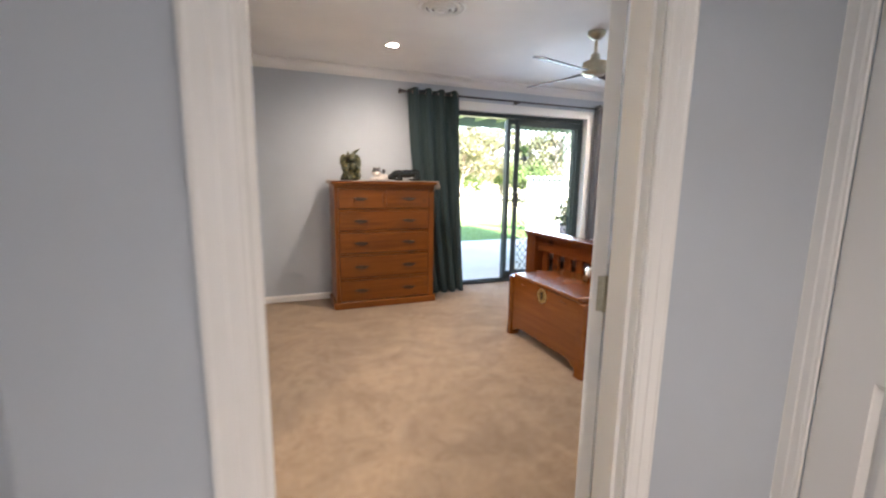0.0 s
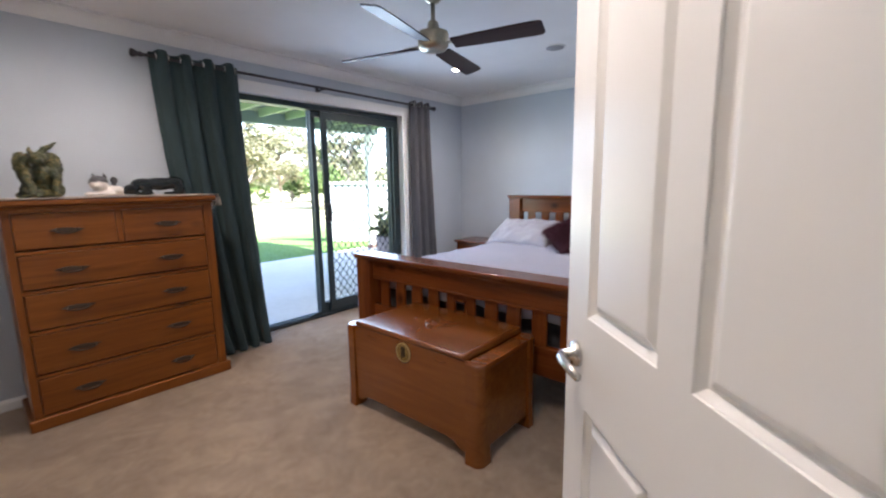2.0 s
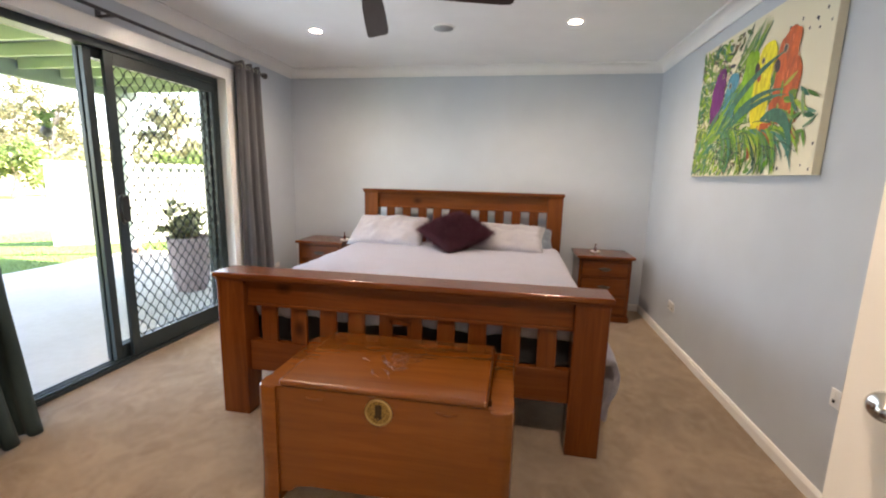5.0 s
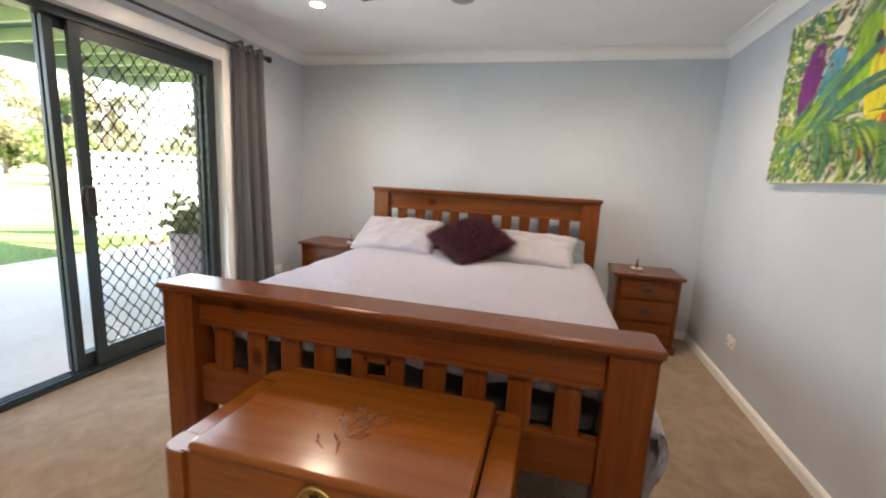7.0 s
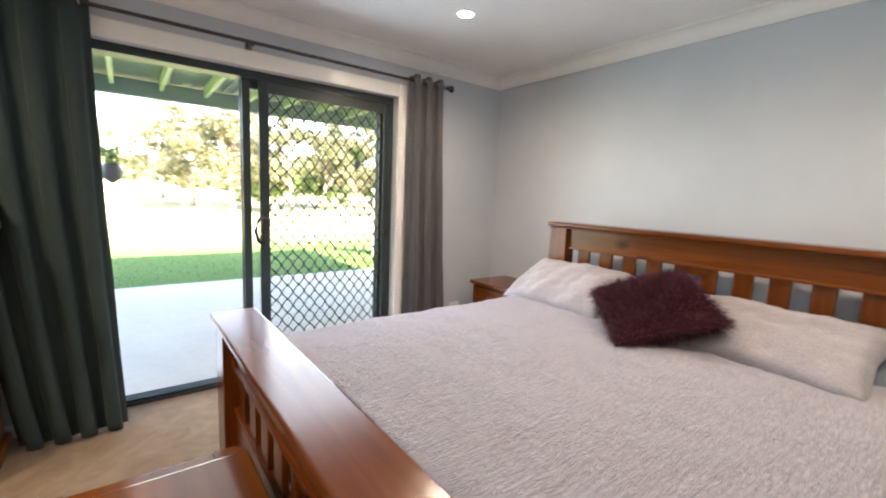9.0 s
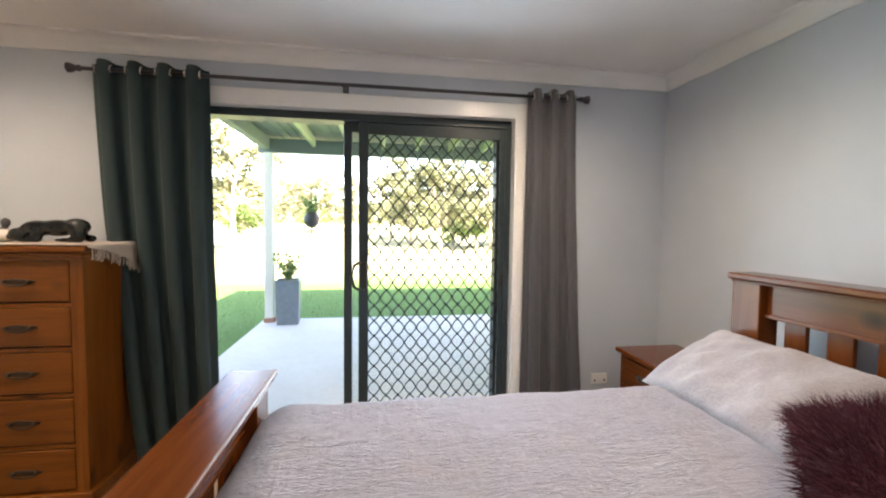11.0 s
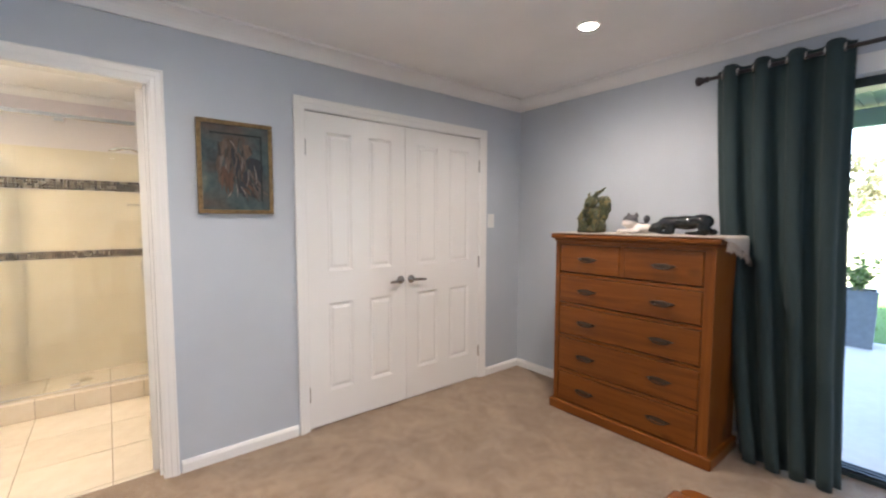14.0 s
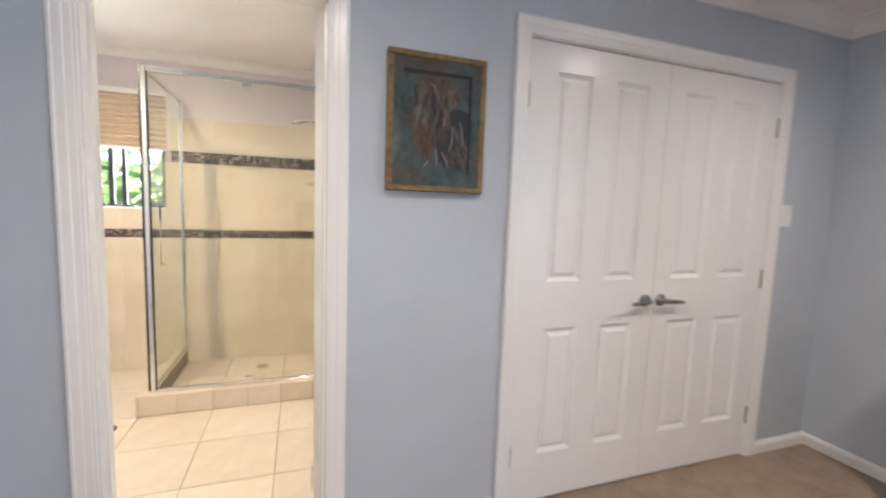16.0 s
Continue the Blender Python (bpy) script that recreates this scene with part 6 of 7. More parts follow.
part("painted_line", b, plain("ink_green_paint", (0.03, 0.07, 0.045), 0.5), pic)

# the paint is thin and stays on the canvas
for ob in list(pic.children_recursive):
    if ob.name.startswith(("painted", "feather")):
        for v in ob.data.vertices:
            v.co.x = min(PWd - 0.004, max(0.004, v.co.x))
            v.co.z = min(PHt - 0.004, max(0.004, v.co.z))
            v.co.y = YF + (v.co.y - YF) * 0.4
    if ob.name.startswith(("painted_under", "painted_leaf", "painted_line", "painted_fleck", "feather")):
        tagged(ob, kind="stuff")

# framed horse picture between the doorways
hp = thing("framed_picture", "dark teal painting of a horse head in a worn gilt frame", "picture", axes((XW + 0.002, 2.742, 1.395), (0, -1, 0), (1, 0, 0)))
w, h = 0.385, 0.505
GILT = plain("worn_gilt_frame", (0.19, 0.125, 0.05), 0.5, 0.2, 0.3, 40, 0.35)


def moody():
    k = Nodes("dark_teal_oil_paint", (0.04, 0.07, 0.08), 0.35)
    n, m2, n3 = k.noise(4.5, 5, 0.65, dist=1.2), k.noise(22, 5, 0.7, dist=1.0), k.noise(3.2, 3, 0.5, k.scaled((1, 1, 1.6)))
    c = k.ramp(n, (0.30, (0.014, 0.020, 0.026)), (0.45, (0.028, 0.060, 0.062)), (0.6, (0.055, 0.092, 0.085)), (0.75, (0.15, 0.16, 0.135)))
    c = k.mix(k.ramp(n3, (0.44, (0, 0, 0)), (0.60, (0.75, 0.75, 0.75))), c, (0.085, 0.045, 0.024))
    k.colour(k.mix(0.25, c, k.ramp(m2, (0.35, (0.01, 0.015, 0.02)), (0.7, (0.17, 0.18, 0.16)))))
    k.bump(m2, 0.3, 0.003)
    return k.m


MOOD = moody()
fr = boxed(0, w, 0, 0.032, 0, 0.022, bevel=0.004)
box(fr, 0, w, 0, 0.032, h - 0.022, h, 0.004)
box(fr, 0, 0.022, 0.0, 0.0315, 0.0221, h - 0.0221, 0.004)
box(fr, w - 0.022, w, 0.0, 0.0315, 0.0221, h - 0.0221, 0.004)
part("frame", fr, GILT, hp)
part("painted_surround", boxed(0.0221, w - 0.0221, 0.002, 0.024, 0.0221, h - 0.0221), MOOD, hp)
inr = boxed(0.06, w - 0.06, 0.0241, 0.029, h - 0.076, h - 0.066)
box(inr, 0.06, 0.068, 0.0241, 0.029, 0.07, h - 0.0761)
part("slip", inr, plain("black_slip", (0.006, 0.01, 0.012), 0.5), hp)
b = bmesh.new()
oval(b, 0.235, 0.27, 0.060, 0.125, 0.10, 0.0246, 30, 0.35, 1)
oval(b, 0.215, 0.375, 0.045, 0.040, 0.3, 0.0248, 24, 0.4, 3)
oval(b, 0.150, 0.345, 0.038, 0.045, 0.4, 0.0250, 24, 0.4, 4)
part("painted_horse", b, brushed("paint_chestnut", (0.090, 0.062, 0.042), 0.6, 26), hp, "brown painted horse head")
b = bmesh.new()
oval(b, 0.130, 0.20, 0.070, 0.115, 0.25, 0.0254, 30, 0.4, 5)
oval(b, 0.196, 0.27, 0.018, 0.10, -0.15, 0.0256, 20, 0.3, 6)
part("painted_shadow", b, brushed("paint_black_teal", (0.016, 0.020, 0.026), 0.5), hp)
rnd = random.Random(17)
OILS = ("mixed_oil_strokes", [(0.0, (0.014, 0.018, 0.022)), (0.3, (0.045, 0.024, 0.016)), (0.5, (0.04, 0.065, 0.06)), (0.75, (0.085, 0.055, 0.04)), (1.0, (0.15, 0.13, 0.105))], 0.45)
for n_, (cx, cz, sx, sz, a0, a1, L, wd) in enumerate(((0.235, 0.30, 0.022, 0.075, -1.75, -1.35, 0.07, 0.0055), (0.165, 0.30, 0.022, 0.06, -1.9, -1.2, 0.055, 0.005), (0.125, 0.19, 0.028, 0.05, -2.3, -1.6, 0.08, 0.003))):
    b = bmesh.new()
    for i in range(34):
        frond(b, max(0.075, rnd.gauss(cx, sx)), max(0.15, rnd.gauss(cz, sz)), rnd.uniform(a0, a1), L * rnd.uniform(0.6, 1.2), rnd.uniform(-0.5, 0.5), wd * rnd.uniform(0.5, 1.1), 0.0260 + 0.0006 * n_ + 0.000015 * i)
    part("painted_stroke", b, random_tint(*OILS), hp)
b = bmesh.new()
for i in range(9):
    frond(b, 0.262 - 0.006 * i, 0.235 + rnd.uniform(-0.02, 0.03), rnd.uniform(-1.75, -1.45), rnd.uniform(0.10, 0.13), rnd.uniform(-0.2, 0.2), 0.006, 0.0280 + 0.00003 * i)
for i in range(2):
    frond(b, 0.16 - 0.02 * i, 0.14 + 0.02 * i, -2.6, 0.05, 0.6, 0.007, 0.0284 + 0.00003 * i)
part("painted_chest", b, brushed("paint_rust", (0.085, 0.042, 0.025), 0.7, 40), hp)
b = bmesh.new()
for x, z, a, L, bd2 in ((0.105, 0.27, -1.9, 0.10, 0.5), (0.135, 0.24, -1.7, 0.09, 0.6), (0.20, 0.16, -1.9, 0.07, 0.6), (0.175, 0.15, -2.2, 0.07, 0.4), (0.225, 0.12, -1.2, 0.04, 0.5), (0.16, 0.29, -1.2, 0.05, -0.5), (0.225, 0.40, -2.4, 0.05, 0.6)):
    frond(b, x, z, a, L, bd2, 0.0022, 0.0288)
part("painted_highlight", b, brushed("paint_pale_flesh", (0.20, 0.17, 0.15), 0.4), hp)

for ob in hp.children:
    if ob.name.startswith(("painted_stroke", "painted_highlight", "painted_chest")):
        tagged(ob, kind="stuff")

# ---- ensuite ----
BX, BYN, BYS = -2.10, 2.315, 0.10
TILE = random_tint("cream_wall_tile", [(0.0, (0.66, 0.60, 0.49)), (1.0, (0.70, 0.64, 0.53))], 0.12, 6, 0.02)
FTILE = random_tint("cream_floor_tile", [(0.0, (0.62, 0.55, 0.44)), (1.0, (0.68, 0.61, 0.50))], 0.10, 8, 0.02)
GROUT = plain("grey_brown_grout", (0.28, 0.23, 0.17), 0.9, 0, 0.2)
MOSAIC = random_tint("mixed_mosaic", [(0.0, (0.03, 0.022, 0.018)), (0.35, (0.10, 0.07, 0.05)), (0.5, (0.40, 0.34, 0.27)), (0.62, (0.05, 0.055, 0.06)), (0.85, (0.16, 0.12, 0.09)), (1.0, (0.48, 0.44, 0.38))], 0.15, 90, 0.05)
bfloor = structure("floor_ensuite", boxed(-2.25, WX0, 0.0, 2.5, -0.12, -0.004), GROUT, "cream tiled ensuite floor with grey grout", "floor")
WY0, WY1, WZ0, WZ1 = 0.30, 1.085, 1.245, 2.06
bm = boxed(BX - 0.15, BX, 0.0, WY0, -0.1, 2.6)
box(bm, BX - 0.15, BX, WY1, 2.5, -0.1, 2.6)
box(bm, BX - 0.15, BX, WY0, WY1, -0.1, WZ0)
box(bm, BX - 0.15, BX, WY0, WY1, WZ1, 2.6)
wbw = structure("wall_ensuite_west", bm, LILAC, "lilac wall above cream tiles with a window", "wall")
wbn = structure("wall_ensuite_north", boxed(BX, WX0, BYN, 2.5, -0.1, 2.6), LILAC, "lilac wall above cream shower tiles", "wall")
wbs = structure("wall_ensuite_south", boxed(BX, -0.08, 0.0, BYS, -0.1, 2.6), LILAC, "lilac ensuite wall above cream tiles", "wall")
structure("ceiling_ensuite", boxed(BX, WX0, BYS, BYN, ZC - 0.01, 2.6), CEIL, "white ensuite ceiling", "ceiling")
bm = run_profile([(u * 0.7, v * 0.7) for u, v in COVE], [(BX, BYN), (BX, BYS)], ZC - 0.073)
structure("cornice", bm, CEIL, "white plaster cove cornice in the ensuite", "cornice")


def tiles(parent, name, mat, origin, along, out, spans_u, spans_v, gap=0.003, t=0.006, holes=()):
    """Flat tiles on a wall or floor, each an object of its own; out is the way that they face."""
    made = {}
    a, n = Vector(along), Vector(out)
    up = n.cross(a)
    if up.z < -0.5:
        up = -up
    for u0, u1 in spans_u:
        for v0, v1 in spans_v:
            if any(u0 < h1 - 0.001 and u1 > h0 + 0.001 and v0 < g1 - 0.001 and v1 > g0 + 0.001 for h0, h1, g0, g1 in holes):
                continue
            key = (round(u1 - u0, 4), round(v1 - v0, 4))
            if key not in made:
                b = bmesh.new()
                x1, y1 = u1 - u0 - gap, v1 - v0 - gap
                vs = []
                for z, ins in ((0.0, 0.0), (t - 0.001, 0.0), (t, 0.001)):
                    vs.append([b.verts.new(a * p + up * q + n * z) for p, q in ((ins, ins), (x1 - ins, ins), (x1 - ins, y1 - ins), (ins, y1 - ins))])
                for p, q in zip(vs, vs[1:]):
                    for i in range(4):
                        b.faces.new((p[i], p[(i + 1) % 4], q[(i + 1) % 4], q[i]))
                b.faces.new(vs[-1])
                bmesh.ops.recalc_face_normals(b, faces=b.faces)
                me = bpy.data.meshes.new(name)
                b.to_mesh(me)
                b.free()
                me.materials.append(mat)
                made[key] = me
            ob = new(name, made[key])
            ob.parent = parent
            ob.location = Vector(origin) + a * (u0 + gap / 2) + up * (v0 + gap / 2)


def cuts(lo, hi, start, step):
    """Spans between lo and hi with joints at start + k * step."""
    k = math.ceil((lo - start) / step + 1e-6)
    e = [lo]
    while start + k * step < hi - 1e-6:
        e.append(start + k * step)
        k += 1
    e.append(hi)
    return [(p, q) for p, q in zip(e, e[1:]) if q - p > 0.006]


HX0, HX1, HY0, HH = -1.32, -1.22, 1.12, 0.13
tiles(bfloor, "floor_tile", FTILE, (0, 0, -0.004), (1, 0, 0), (0, 0, 1), cuts(HX1 + 0.001, WX0, -0.425, 0.405), cuts(BYS, BYN, 1.538, 0.405), 0.004)
tiles(bfloor, "floor_tile", FTILE, (0, 0, -0.004), (1, 0, 0), (0, 0, 1), cuts(BX, HX1, -0.425, 0.405), cuts(BYS, HY0, 1.538 - 0.418, 0.405), 0.004)
rows = [(0.0, 0.30), (0.30, 0.676), (0.676, 1.025)]
rows2 = [(1.097, 1.35), (1.35, 1.607)]
rows3 = [(1.703, 1.953)]
hole = [(WY0 - 0.001, WY1 + 0.001, WZ0 - 0.001, WZ1)]
for spans_y, vs in ((cuts(BYS, WY1, WY1, 0.30), rows), (cuts(WY1, BYN, WY1 + 0.04, 0.30), rows), (cuts(BYS, WY1, WY1, 0.30), [(1.097, WZ0)]), (cuts(WY1, BYN, WY1 + 0.04, 0.30), rows2), (cuts(WY1 + 0.045, BYN, WY1 + 0.04, 0.30), rows3)):
    tiles(wbw, "tile", TILE, (BX, 0, 0), (0, 1, 0), (1, 0, 0), spans_y, vs, 0.0008)
tiles(wbn, "tile", TILE, (0, BYN, 0), (1, 0, 0), (0, -1, 0), cuts(BX + 0.007, -0.02, BX, 0.30), rows + rows2 + rows3, 0.0008)
tiles(wbs, "tile", TILE, (0, BYS, 0), (1, 0, 0), (0, 1, 0), cuts(BX + 0.007, -0.09, BX, 0.30), rows + [(1.097, 1.30)], 0.0008)


def mosaic(parent, o, along, out, u0, u1, z0, z1):
    b = bmesh.new()
    rnd = random.Random(int(100 * z0))
    a, n = Vector(along), Vector(out)
    rws = 4
    hh = (z1 - z0) / rws
    for r in range(rws):
        u = u0
        while u < u1 - 0.004:
            wd = min(hh, u1 - u)
            p = Vector(o) + a * (u + 0.001)
            q = a * (wd - 0.002)
            lo, hi = Vector((0, 0, z0 + r * hh + 0.001)), Vector((0, 0, z0 + (r + 1) * hh - 0.001))
            base = [p + lo, p + q + lo, p + q + hi, p + hi]
            f0 = [b.verts.new(x) for x in base]
            f1 = [b.verts.new(x + n * 0.006) for x in base]
            for i in range(4):
                b.faces.new((f0[i], f0[(i + 1) % 4], f1[(i + 1) % 4], f1[i]))
            b.faces.new(f1)
            u += wd
    ob = part("mosaic_band", b, MOSAIC, parent, "band of brown and grey mosaic chips")
    tagged(ob, kind="stuff")


for z0, z1, y0 in ((1.029, 1.093, BYS), (1.611, 1.699, 1.132)):
    mosaic(wbw, (BX, 0, 0), (0, 1, 0), (1, 0, 0), y0, BYN - 0.007, z0, z1)
    mosaic(wbn, (0, BYN, 0), (1, 0, 0), (0, -1, 0), BX + 0.007, -0.02, z0, z1)

# shower hob, floor and screen
bm = boxed(HX0, HX1 - 0.006, HY0 + 0.006, BYN - 0.007, -0.003, HH - 0.006)
box(bm, BX + 0.007, HX0 - 0.0005, HY0 + 0.006, HY0 + 0.085, -0.003, HH - 0.006)
hob = structure("shower_hob", bm, GROUT, "cream tiled shower hob", "shower hob")
tiles(hob, "hob_tile", FTILE, (HX1 - 0.006, 0, 0), (0, 1, 0), (1, 0, 0), cuts(HY0, BYN - 0.008, 1.538, 0.2025), [(0.0, HH - 0.001)], 0.003)
tiles(hob, "hob_tile", FTILE, (0, 0, HH - 0.006), (1, 0, 0), (0, 0, 1), [(HX0, HX1)], cuts(HY0, BYN - 0.008, 1.538, 0.405), 0.003)
tiles(hob, "hob_tile", FTILE, (0, 0, HH - 0.006), (1, 0, 0), (0, 0, 1), cuts(BX + 0.008, HX0, -1.70, 0.405), [(HY0, HY0 + 0.09)], 0.003)
tiles(hob, "hob_tile", FTILE, (0, HY0 + 0.006, 0), (1, 0, 0), (0, -1, 0), cuts(BX + 0.008, HX1, -1.70, 0.405), [(0.003, HH - 0.001)], 0.003)
bm = boxed(BX + 0.007, HX0 - 0.001, HY0 + 0.086, BYN - 0.007, -0.0035, 0.018)
sf = structure("shower_floor", bm, GROUT, "cream tiled shower floor", "floor")
tiles(sf, "floor_tile", FTILE, (0, 0, 0.018), (1, 0, 0), (0, 0, 1), cuts(BX + 0.008, HX0, -1.70, 0.405), cuts(HY0 + 0.088, BYN - 0.008, 1.538, 0.405), 0.004)
dn = thing("floor_drain", "round chrome floor drain in the shower", "floor drain", pose(-1.85, 1.783, 0.0245))
part("grate", lathe([(0.045, 0), (0.045, 0.003), (0.04, 0.004), (0.0, 0.003)], 20, cap=False), STEEL, dn)
dn2 = thing("floor_drain", "round chrome floor drain in the ensuite floor", "floor drain", pose(-1.10, 1.02, 0.0025))
part("grate", lathe([(0.045, 0), (0.045, 0.003), (0.04, 0.004), (0.0, 0.003)], 20, cap=False), PEWTER, dn2)

GX, GY, GT = -1.27, 1.20, 2.09
scn = thing("shower_screen", "chrome-framed clear glass shower screen with a pivot door on the hob", "shower screen", pose(0, 0, 0))
pb = boxed(GX - 0.018, GX + 0.018, GY - 0.018, GY + 0.018, HH + 0.001, GT, bevel=0.003)
part("corner_post", pb, CHROME, scn)
part("front_seal", boxed(GX + 0.0185, GX + 0.022, GY - 0.018, GY - 0.006, HH + 0.02, GT), BLACK, scn, "black rubber seal")
part("post_seal", boxed(GX - 0.006, GX + 0.006, GY + 0.0185, GY + 0.024, HH + 0.02, GT), BLACK, scn)
part("head_rail", boxed(GX - 0.014, GX + 0.014, GY + 0.019, BYN - 0.008, GT - 0.03, GT, bevel=0.003), CHROME, scn)
part("sill_rail", boxed(GX - 0.014, GX + 0.014, GY + 0.019, BYN - 0.008, HH + 0.001, HH + 0.022, bevel=0.003), CHROME, scn)
part("return_head", boxed(BX + 0.008, GX - 0.019, GY - 0.012, GY + 0.012, GT - 0.025, GT, bevel=0.003), CHROME, scn)
part("return_sill", boxed(BX + 0.008, GX - 0.019, GY - 0.012, GY + 0.012, HH + 0.001, HH + 0.02, bevel=0.003), CHROME, scn)
part("wall_channel", boxed(BX + 0.008, BX + 0.028, GY - 0.012, GY + 0.012, HH + 0.021, GT - 0.026), CHROME, scn)
dg = part("door_pane", boxed(GX - 0.003, GX + 0.003, GY + 0.034, BYN - 0.010, HH + 0.024, GT - 0.032), SHOWER_GLASS, scn, "clear glass door")
rg = part("return_pane", boxed(BX + 0.03, GX - 0.02, GY - 0.003, GY + 0.003, HH + 0.021, GT - 0.026), SHOWER_GLASS, scn, "clear glass return")
for o in (dg, rg):
    o.visible_shadow = False
hp_ = tube([(GX + 0.004, 1.277, 1.30), (GX + 0.035, 1.277, 1.32), (GX + 0.035, 1.277, 0.92), (GX + 0.004, 1.277, 0.94)], 0.008, 10)
part("handle", hp_, CHROME, dg, "chrome bar handle", True)
part("pivot", boxed(GX - 0.005, GX + 0.022, 1.72, 1.775, HH + 0.022, HH + 0.055, bevel=0.005), CHROME, dg)
part("pivot", boxed(GX - 0.005, GX + 0.022, 1.72, 1.775, GT - 0.062, GT - 0.031, bevel=0.005), CHROME, dg)

shw = thing("hand_shower", "chrome hand shower on a rail with a looped hose", "shower", pose(0, 0, 0))
RX, RY = -1.72, BYN - 0.05
part("rail", tube([(RX, RY, 1.15), (RX, RY, 1.92)], 0.010, 12), CHROME, shw, smooth=True)
for z in (1.17, 1.90):
    part("bracket", tube([(RX, RY, z), (RX, BYN - 0.007, z)], 0.011, 10), CHROME, shw, smooth=True)
hd_ = part("head", lathe([(0.0, -0.004), (0.052, 0.0), (0.055, 0.008), (0.03, 0.022), (0.012, 0.03)], 24, None, Matrix.Translation((RX, 2.06, 1.925)) @ pose(0, 0, 0, 12, 0, 0), False), CHROME, shw, smooth=True)
part("arm", tube([(RX, 2.07, 1.945), (RX, 2.15, 1.95), (RX, 2.22, 1.92), (RX, RY, 1.88)], 0.011, 10), CHROME, hd_, smooth=True)
hose = [(RX, RY - 0.015, 1.87), (RX + 0.01, RY - 0.03, 1.5), (RX + 0.02, RY - 0.05, 1.05), (RX, RY - 0.045, 0.86), (RX - 0.05, RY - 0.02, 0.80), (RX - 0.1, RY - 0.0, 0.85), (RX - 0.12, BYN - 0.008, 0.92)]
fine = []
for i in range(len(hose) - 1):
    for k in range(5):
        p0, p1 = Vector(hose[max(0, i - 1)]), Vector(hose[i])
        p2, p3 = Vector(hose[i + 1]), Vector(hose[min(len(hose) - 1, i + 2)])
        t = k / 5
        fine.append(0.5 * ((2 * p1) + (p2 - p0) * t + (2 * p0 - 5 * p1 + 4 * p2 - p3) * t * t + (3 * p1 - p0 - 3 * p2 + p3) * t ** 3))
fine.append(Vector(hose[-1]))
part("hose", tube(fine, 0.006, 8), CHROME, shw, smooth=True)
tap = thing("shower_tap", "chrome lever tap on the shower wall", "tap", pose(-1.80, BYN - 0.007, 0.72))
part("flange", lathe([(0.035, 0), (0.033, 0.006), (0.018, 0.012), (0.018, 0.05)], 20, None, pose(0, 0, 0, 90, 0, 0)), CHROME, tap, smooth=True)
part("lever", tube([(0, -0.045, 0), (0, -0.09, 0.012)], 0.007, 8), CHROME, tap, smooth=True)
shf = thing("shower_shelf", "small glass corner shelf on chrome brackets", "shelf", pose(BX + 0.007, 2.22, 1.48))
sg = part("shelf_glass", boxed(0.001, 0.11, -0.10, 0.075, 0, 0.006, bevel=0.002), SHOWER_GLASS, shf)
part("rim", tube([(0.002, -0.102, 0.012), (0.112, -0.102, 0.012), (0.112, 0.078, 0.012)], 0.004, 8), CHROME, shf)
sd = thing("soap_basket", "chrome wire soap basket on the shower wall", "soap basket", pose(BX + 0.007, 2.25, 1.15))
bm = bmesh.new()
for z in (0.0, 0.045):
    tube([(0.002, -0.06, z), (0.09, -0.06, z), (0.09, 0.055, z), (0.002, 0.055, z)], 0.003, 6, bm)
for i in range(9):
    y = -0.06 + 0.0144 * i
    tube([(0.09, y, 0.045), (0.09, y, 0.0), (0.002, y, 0.0)], 0.0015, 5, bm)
part("basket", bm, CHROME, sd)

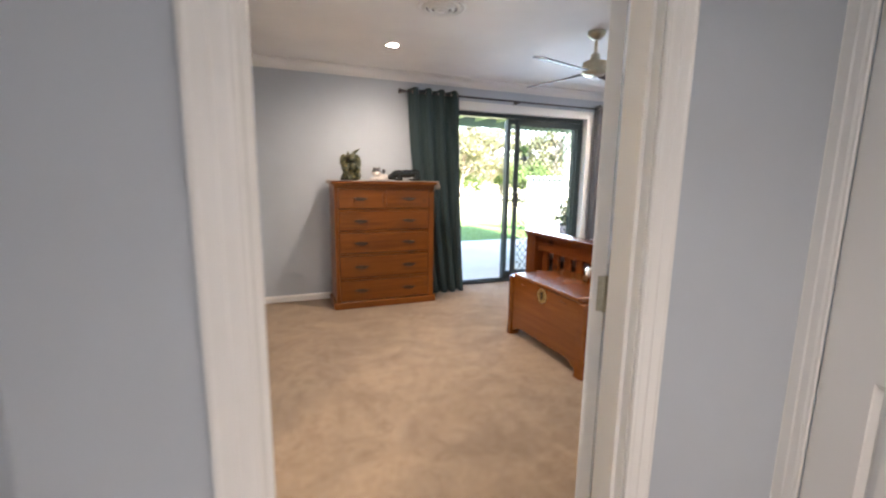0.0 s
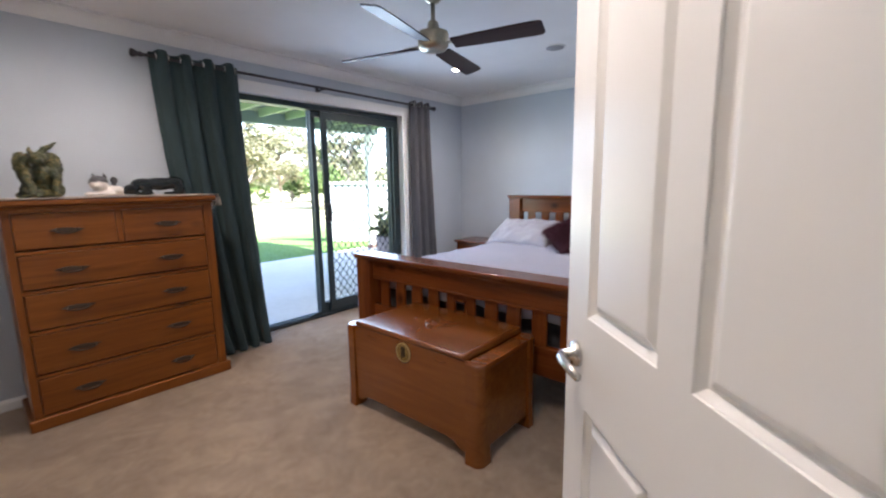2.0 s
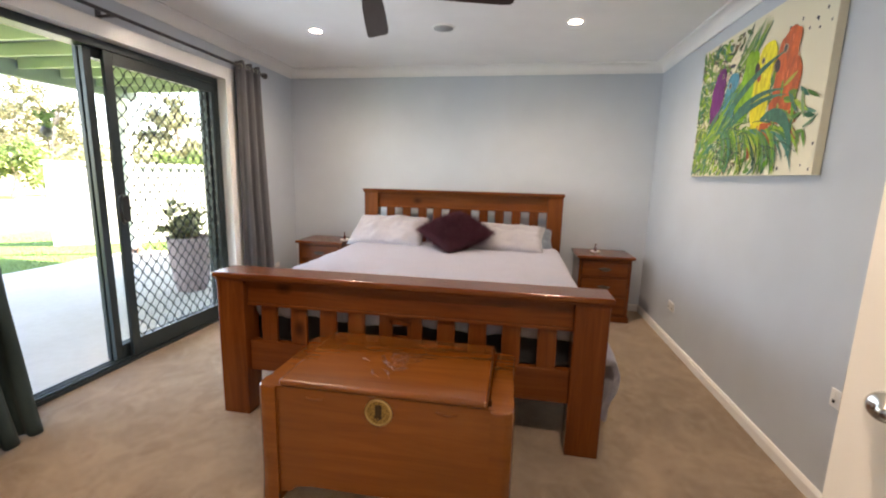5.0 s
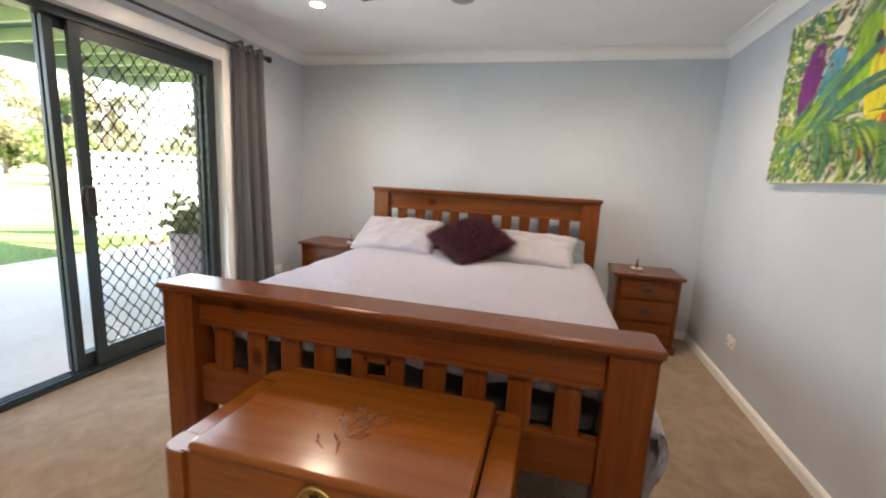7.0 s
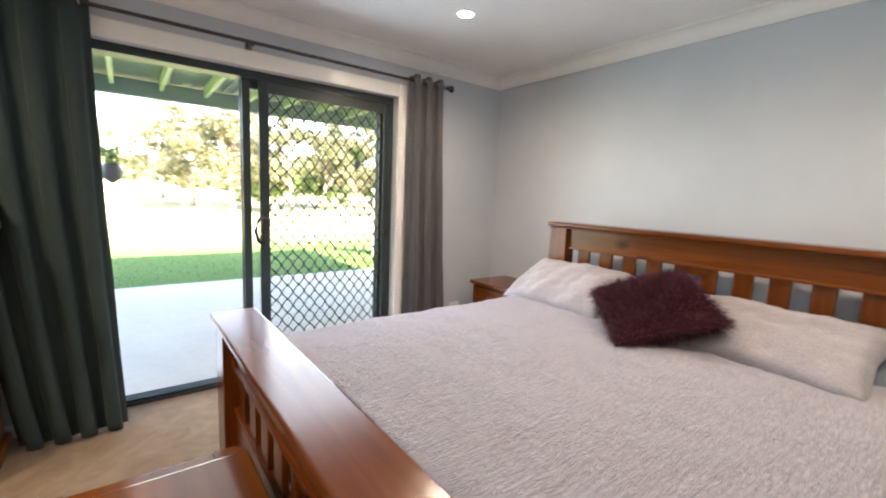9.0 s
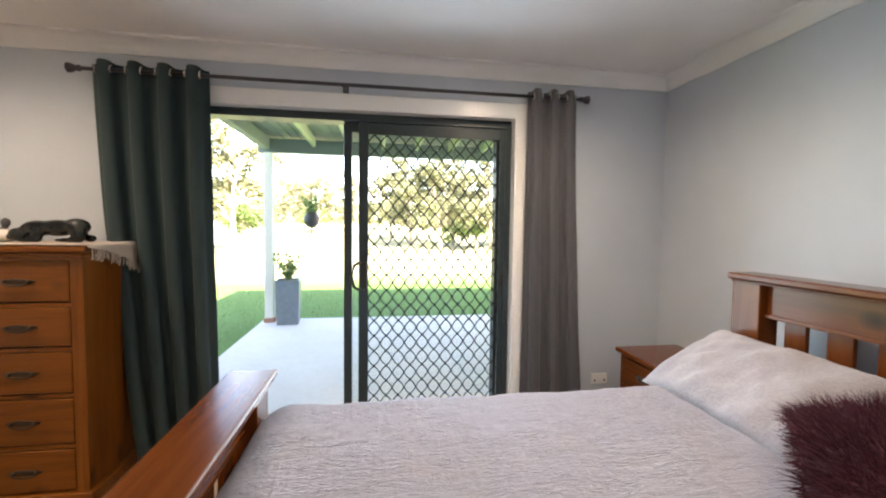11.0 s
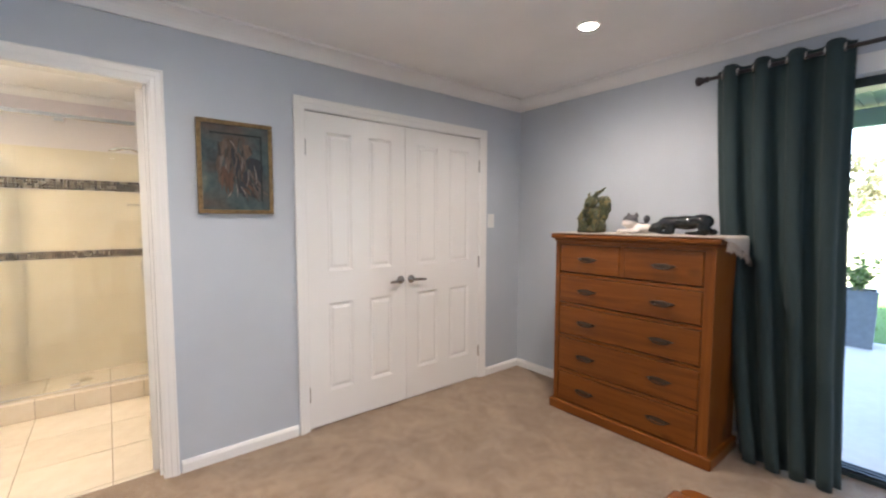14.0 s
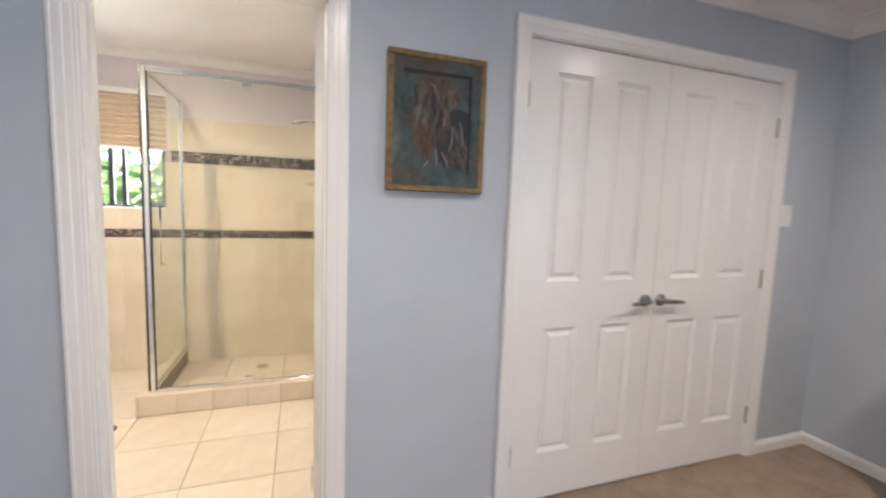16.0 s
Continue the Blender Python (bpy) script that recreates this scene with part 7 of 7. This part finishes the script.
# ensuite window with its blind
win = thing("window_1", "small dark-framed ensuite window, partly slid open", "window", kind="structure")
bm = boxed(BX - 0.10, BX - 0.05, WY0, WY0 + 0.03, WZ0, WZ1)
box(bm, BX - 0.10, BX - 0.05, WY1 - 0.03, WY1, WZ0, WZ1)
box(bm, BX - 0.10, BX - 0.05, WY0 + 0.03, WY1 - 0.03, WZ0, WZ0 + 0.03)
box(bm, BX - 0.10, BX - 0.05, WY0 + 0.03, WY1 - 0.03, WZ1 - 0.03, WZ1)
part("window_frame", bm, BLACK, win)
bm = boxed(BX - 0.085, BX - 0.06, 0.70, 0.735, WZ0 + 0.03, WZ1 - 0.03)
box(bm, BX - 0.07, BX - 0.045, 0.79, 0.82, WZ0 + 0.03, WZ1 - 0.03)
part("sash_stile", bm, BLACK, win)
pn = part("pane", boxed(BX - 0.078, BX - 0.074, WY0 + 0.03, WY1 - 0.03, WZ0 + 0.03, WZ1 - 0.03), GLASS, win)
pn.visible_shadow = False
part("window_sill", boxed(BX - 0.05, BX + 0.02, WY0, WY1, WZ0 - 0.001, WZ0 + 0.015, bevel=0.003), WHITE, win)
BLIND = fabric("cream_blind_cloth", (0.60, 0.50, 0.38), 200, 0.1, 0.05, 0.1)
bln = thing("roman_blind", "cream pleated blind half drawn over the ensuite window", "blind", pose(BX, 0, 0))
part("head_box", boxed(0.008, 0.05, WY0 - 0.04, WY1 + 0.025, 2.085, 2.12, bevel=0.004), PLASTIC, bln)
for i in range(9):
    z = 2.084 - 0.042 * i
    bm = extrude_profile([(0.012, 0), (0.026, -0.006), (0.040, -0.021), (0.026, -0.037), (0.012, -0.042)], Matrix(((1, 0, 0, 0), (0, 0, 1, WY0 - 0.03), (0, 1, 0, z), (0, 0, 0, 1))), Matrix(((1, 0, 0, 0), (0, 0, 1, WY1 + 0.02), (0, 1, 0, z), (0, 0, 0, 1))))
    part("pleat", bm, BLIND, bln)
part("bottom_rail", boxed(0.014, 0.036, WY0 - 0.03, WY1 + 0.02, 1.69, 1.706, bevel=0.003), PLASTIC, bln)
# ensuite and hall fixtures added out of view to go with their lamps
for lx, ly in ((-0.65, 1.05),):
    downlight(lx, ly, ZC - 0.01)
downlight(0.95, -1.0, ZC)
copy_thing(t3, pose(-6.0, 0.5, -0.6))
copy_thing(t3, pose(-6.5, -2.0, -0.2, 0, 0, 120))
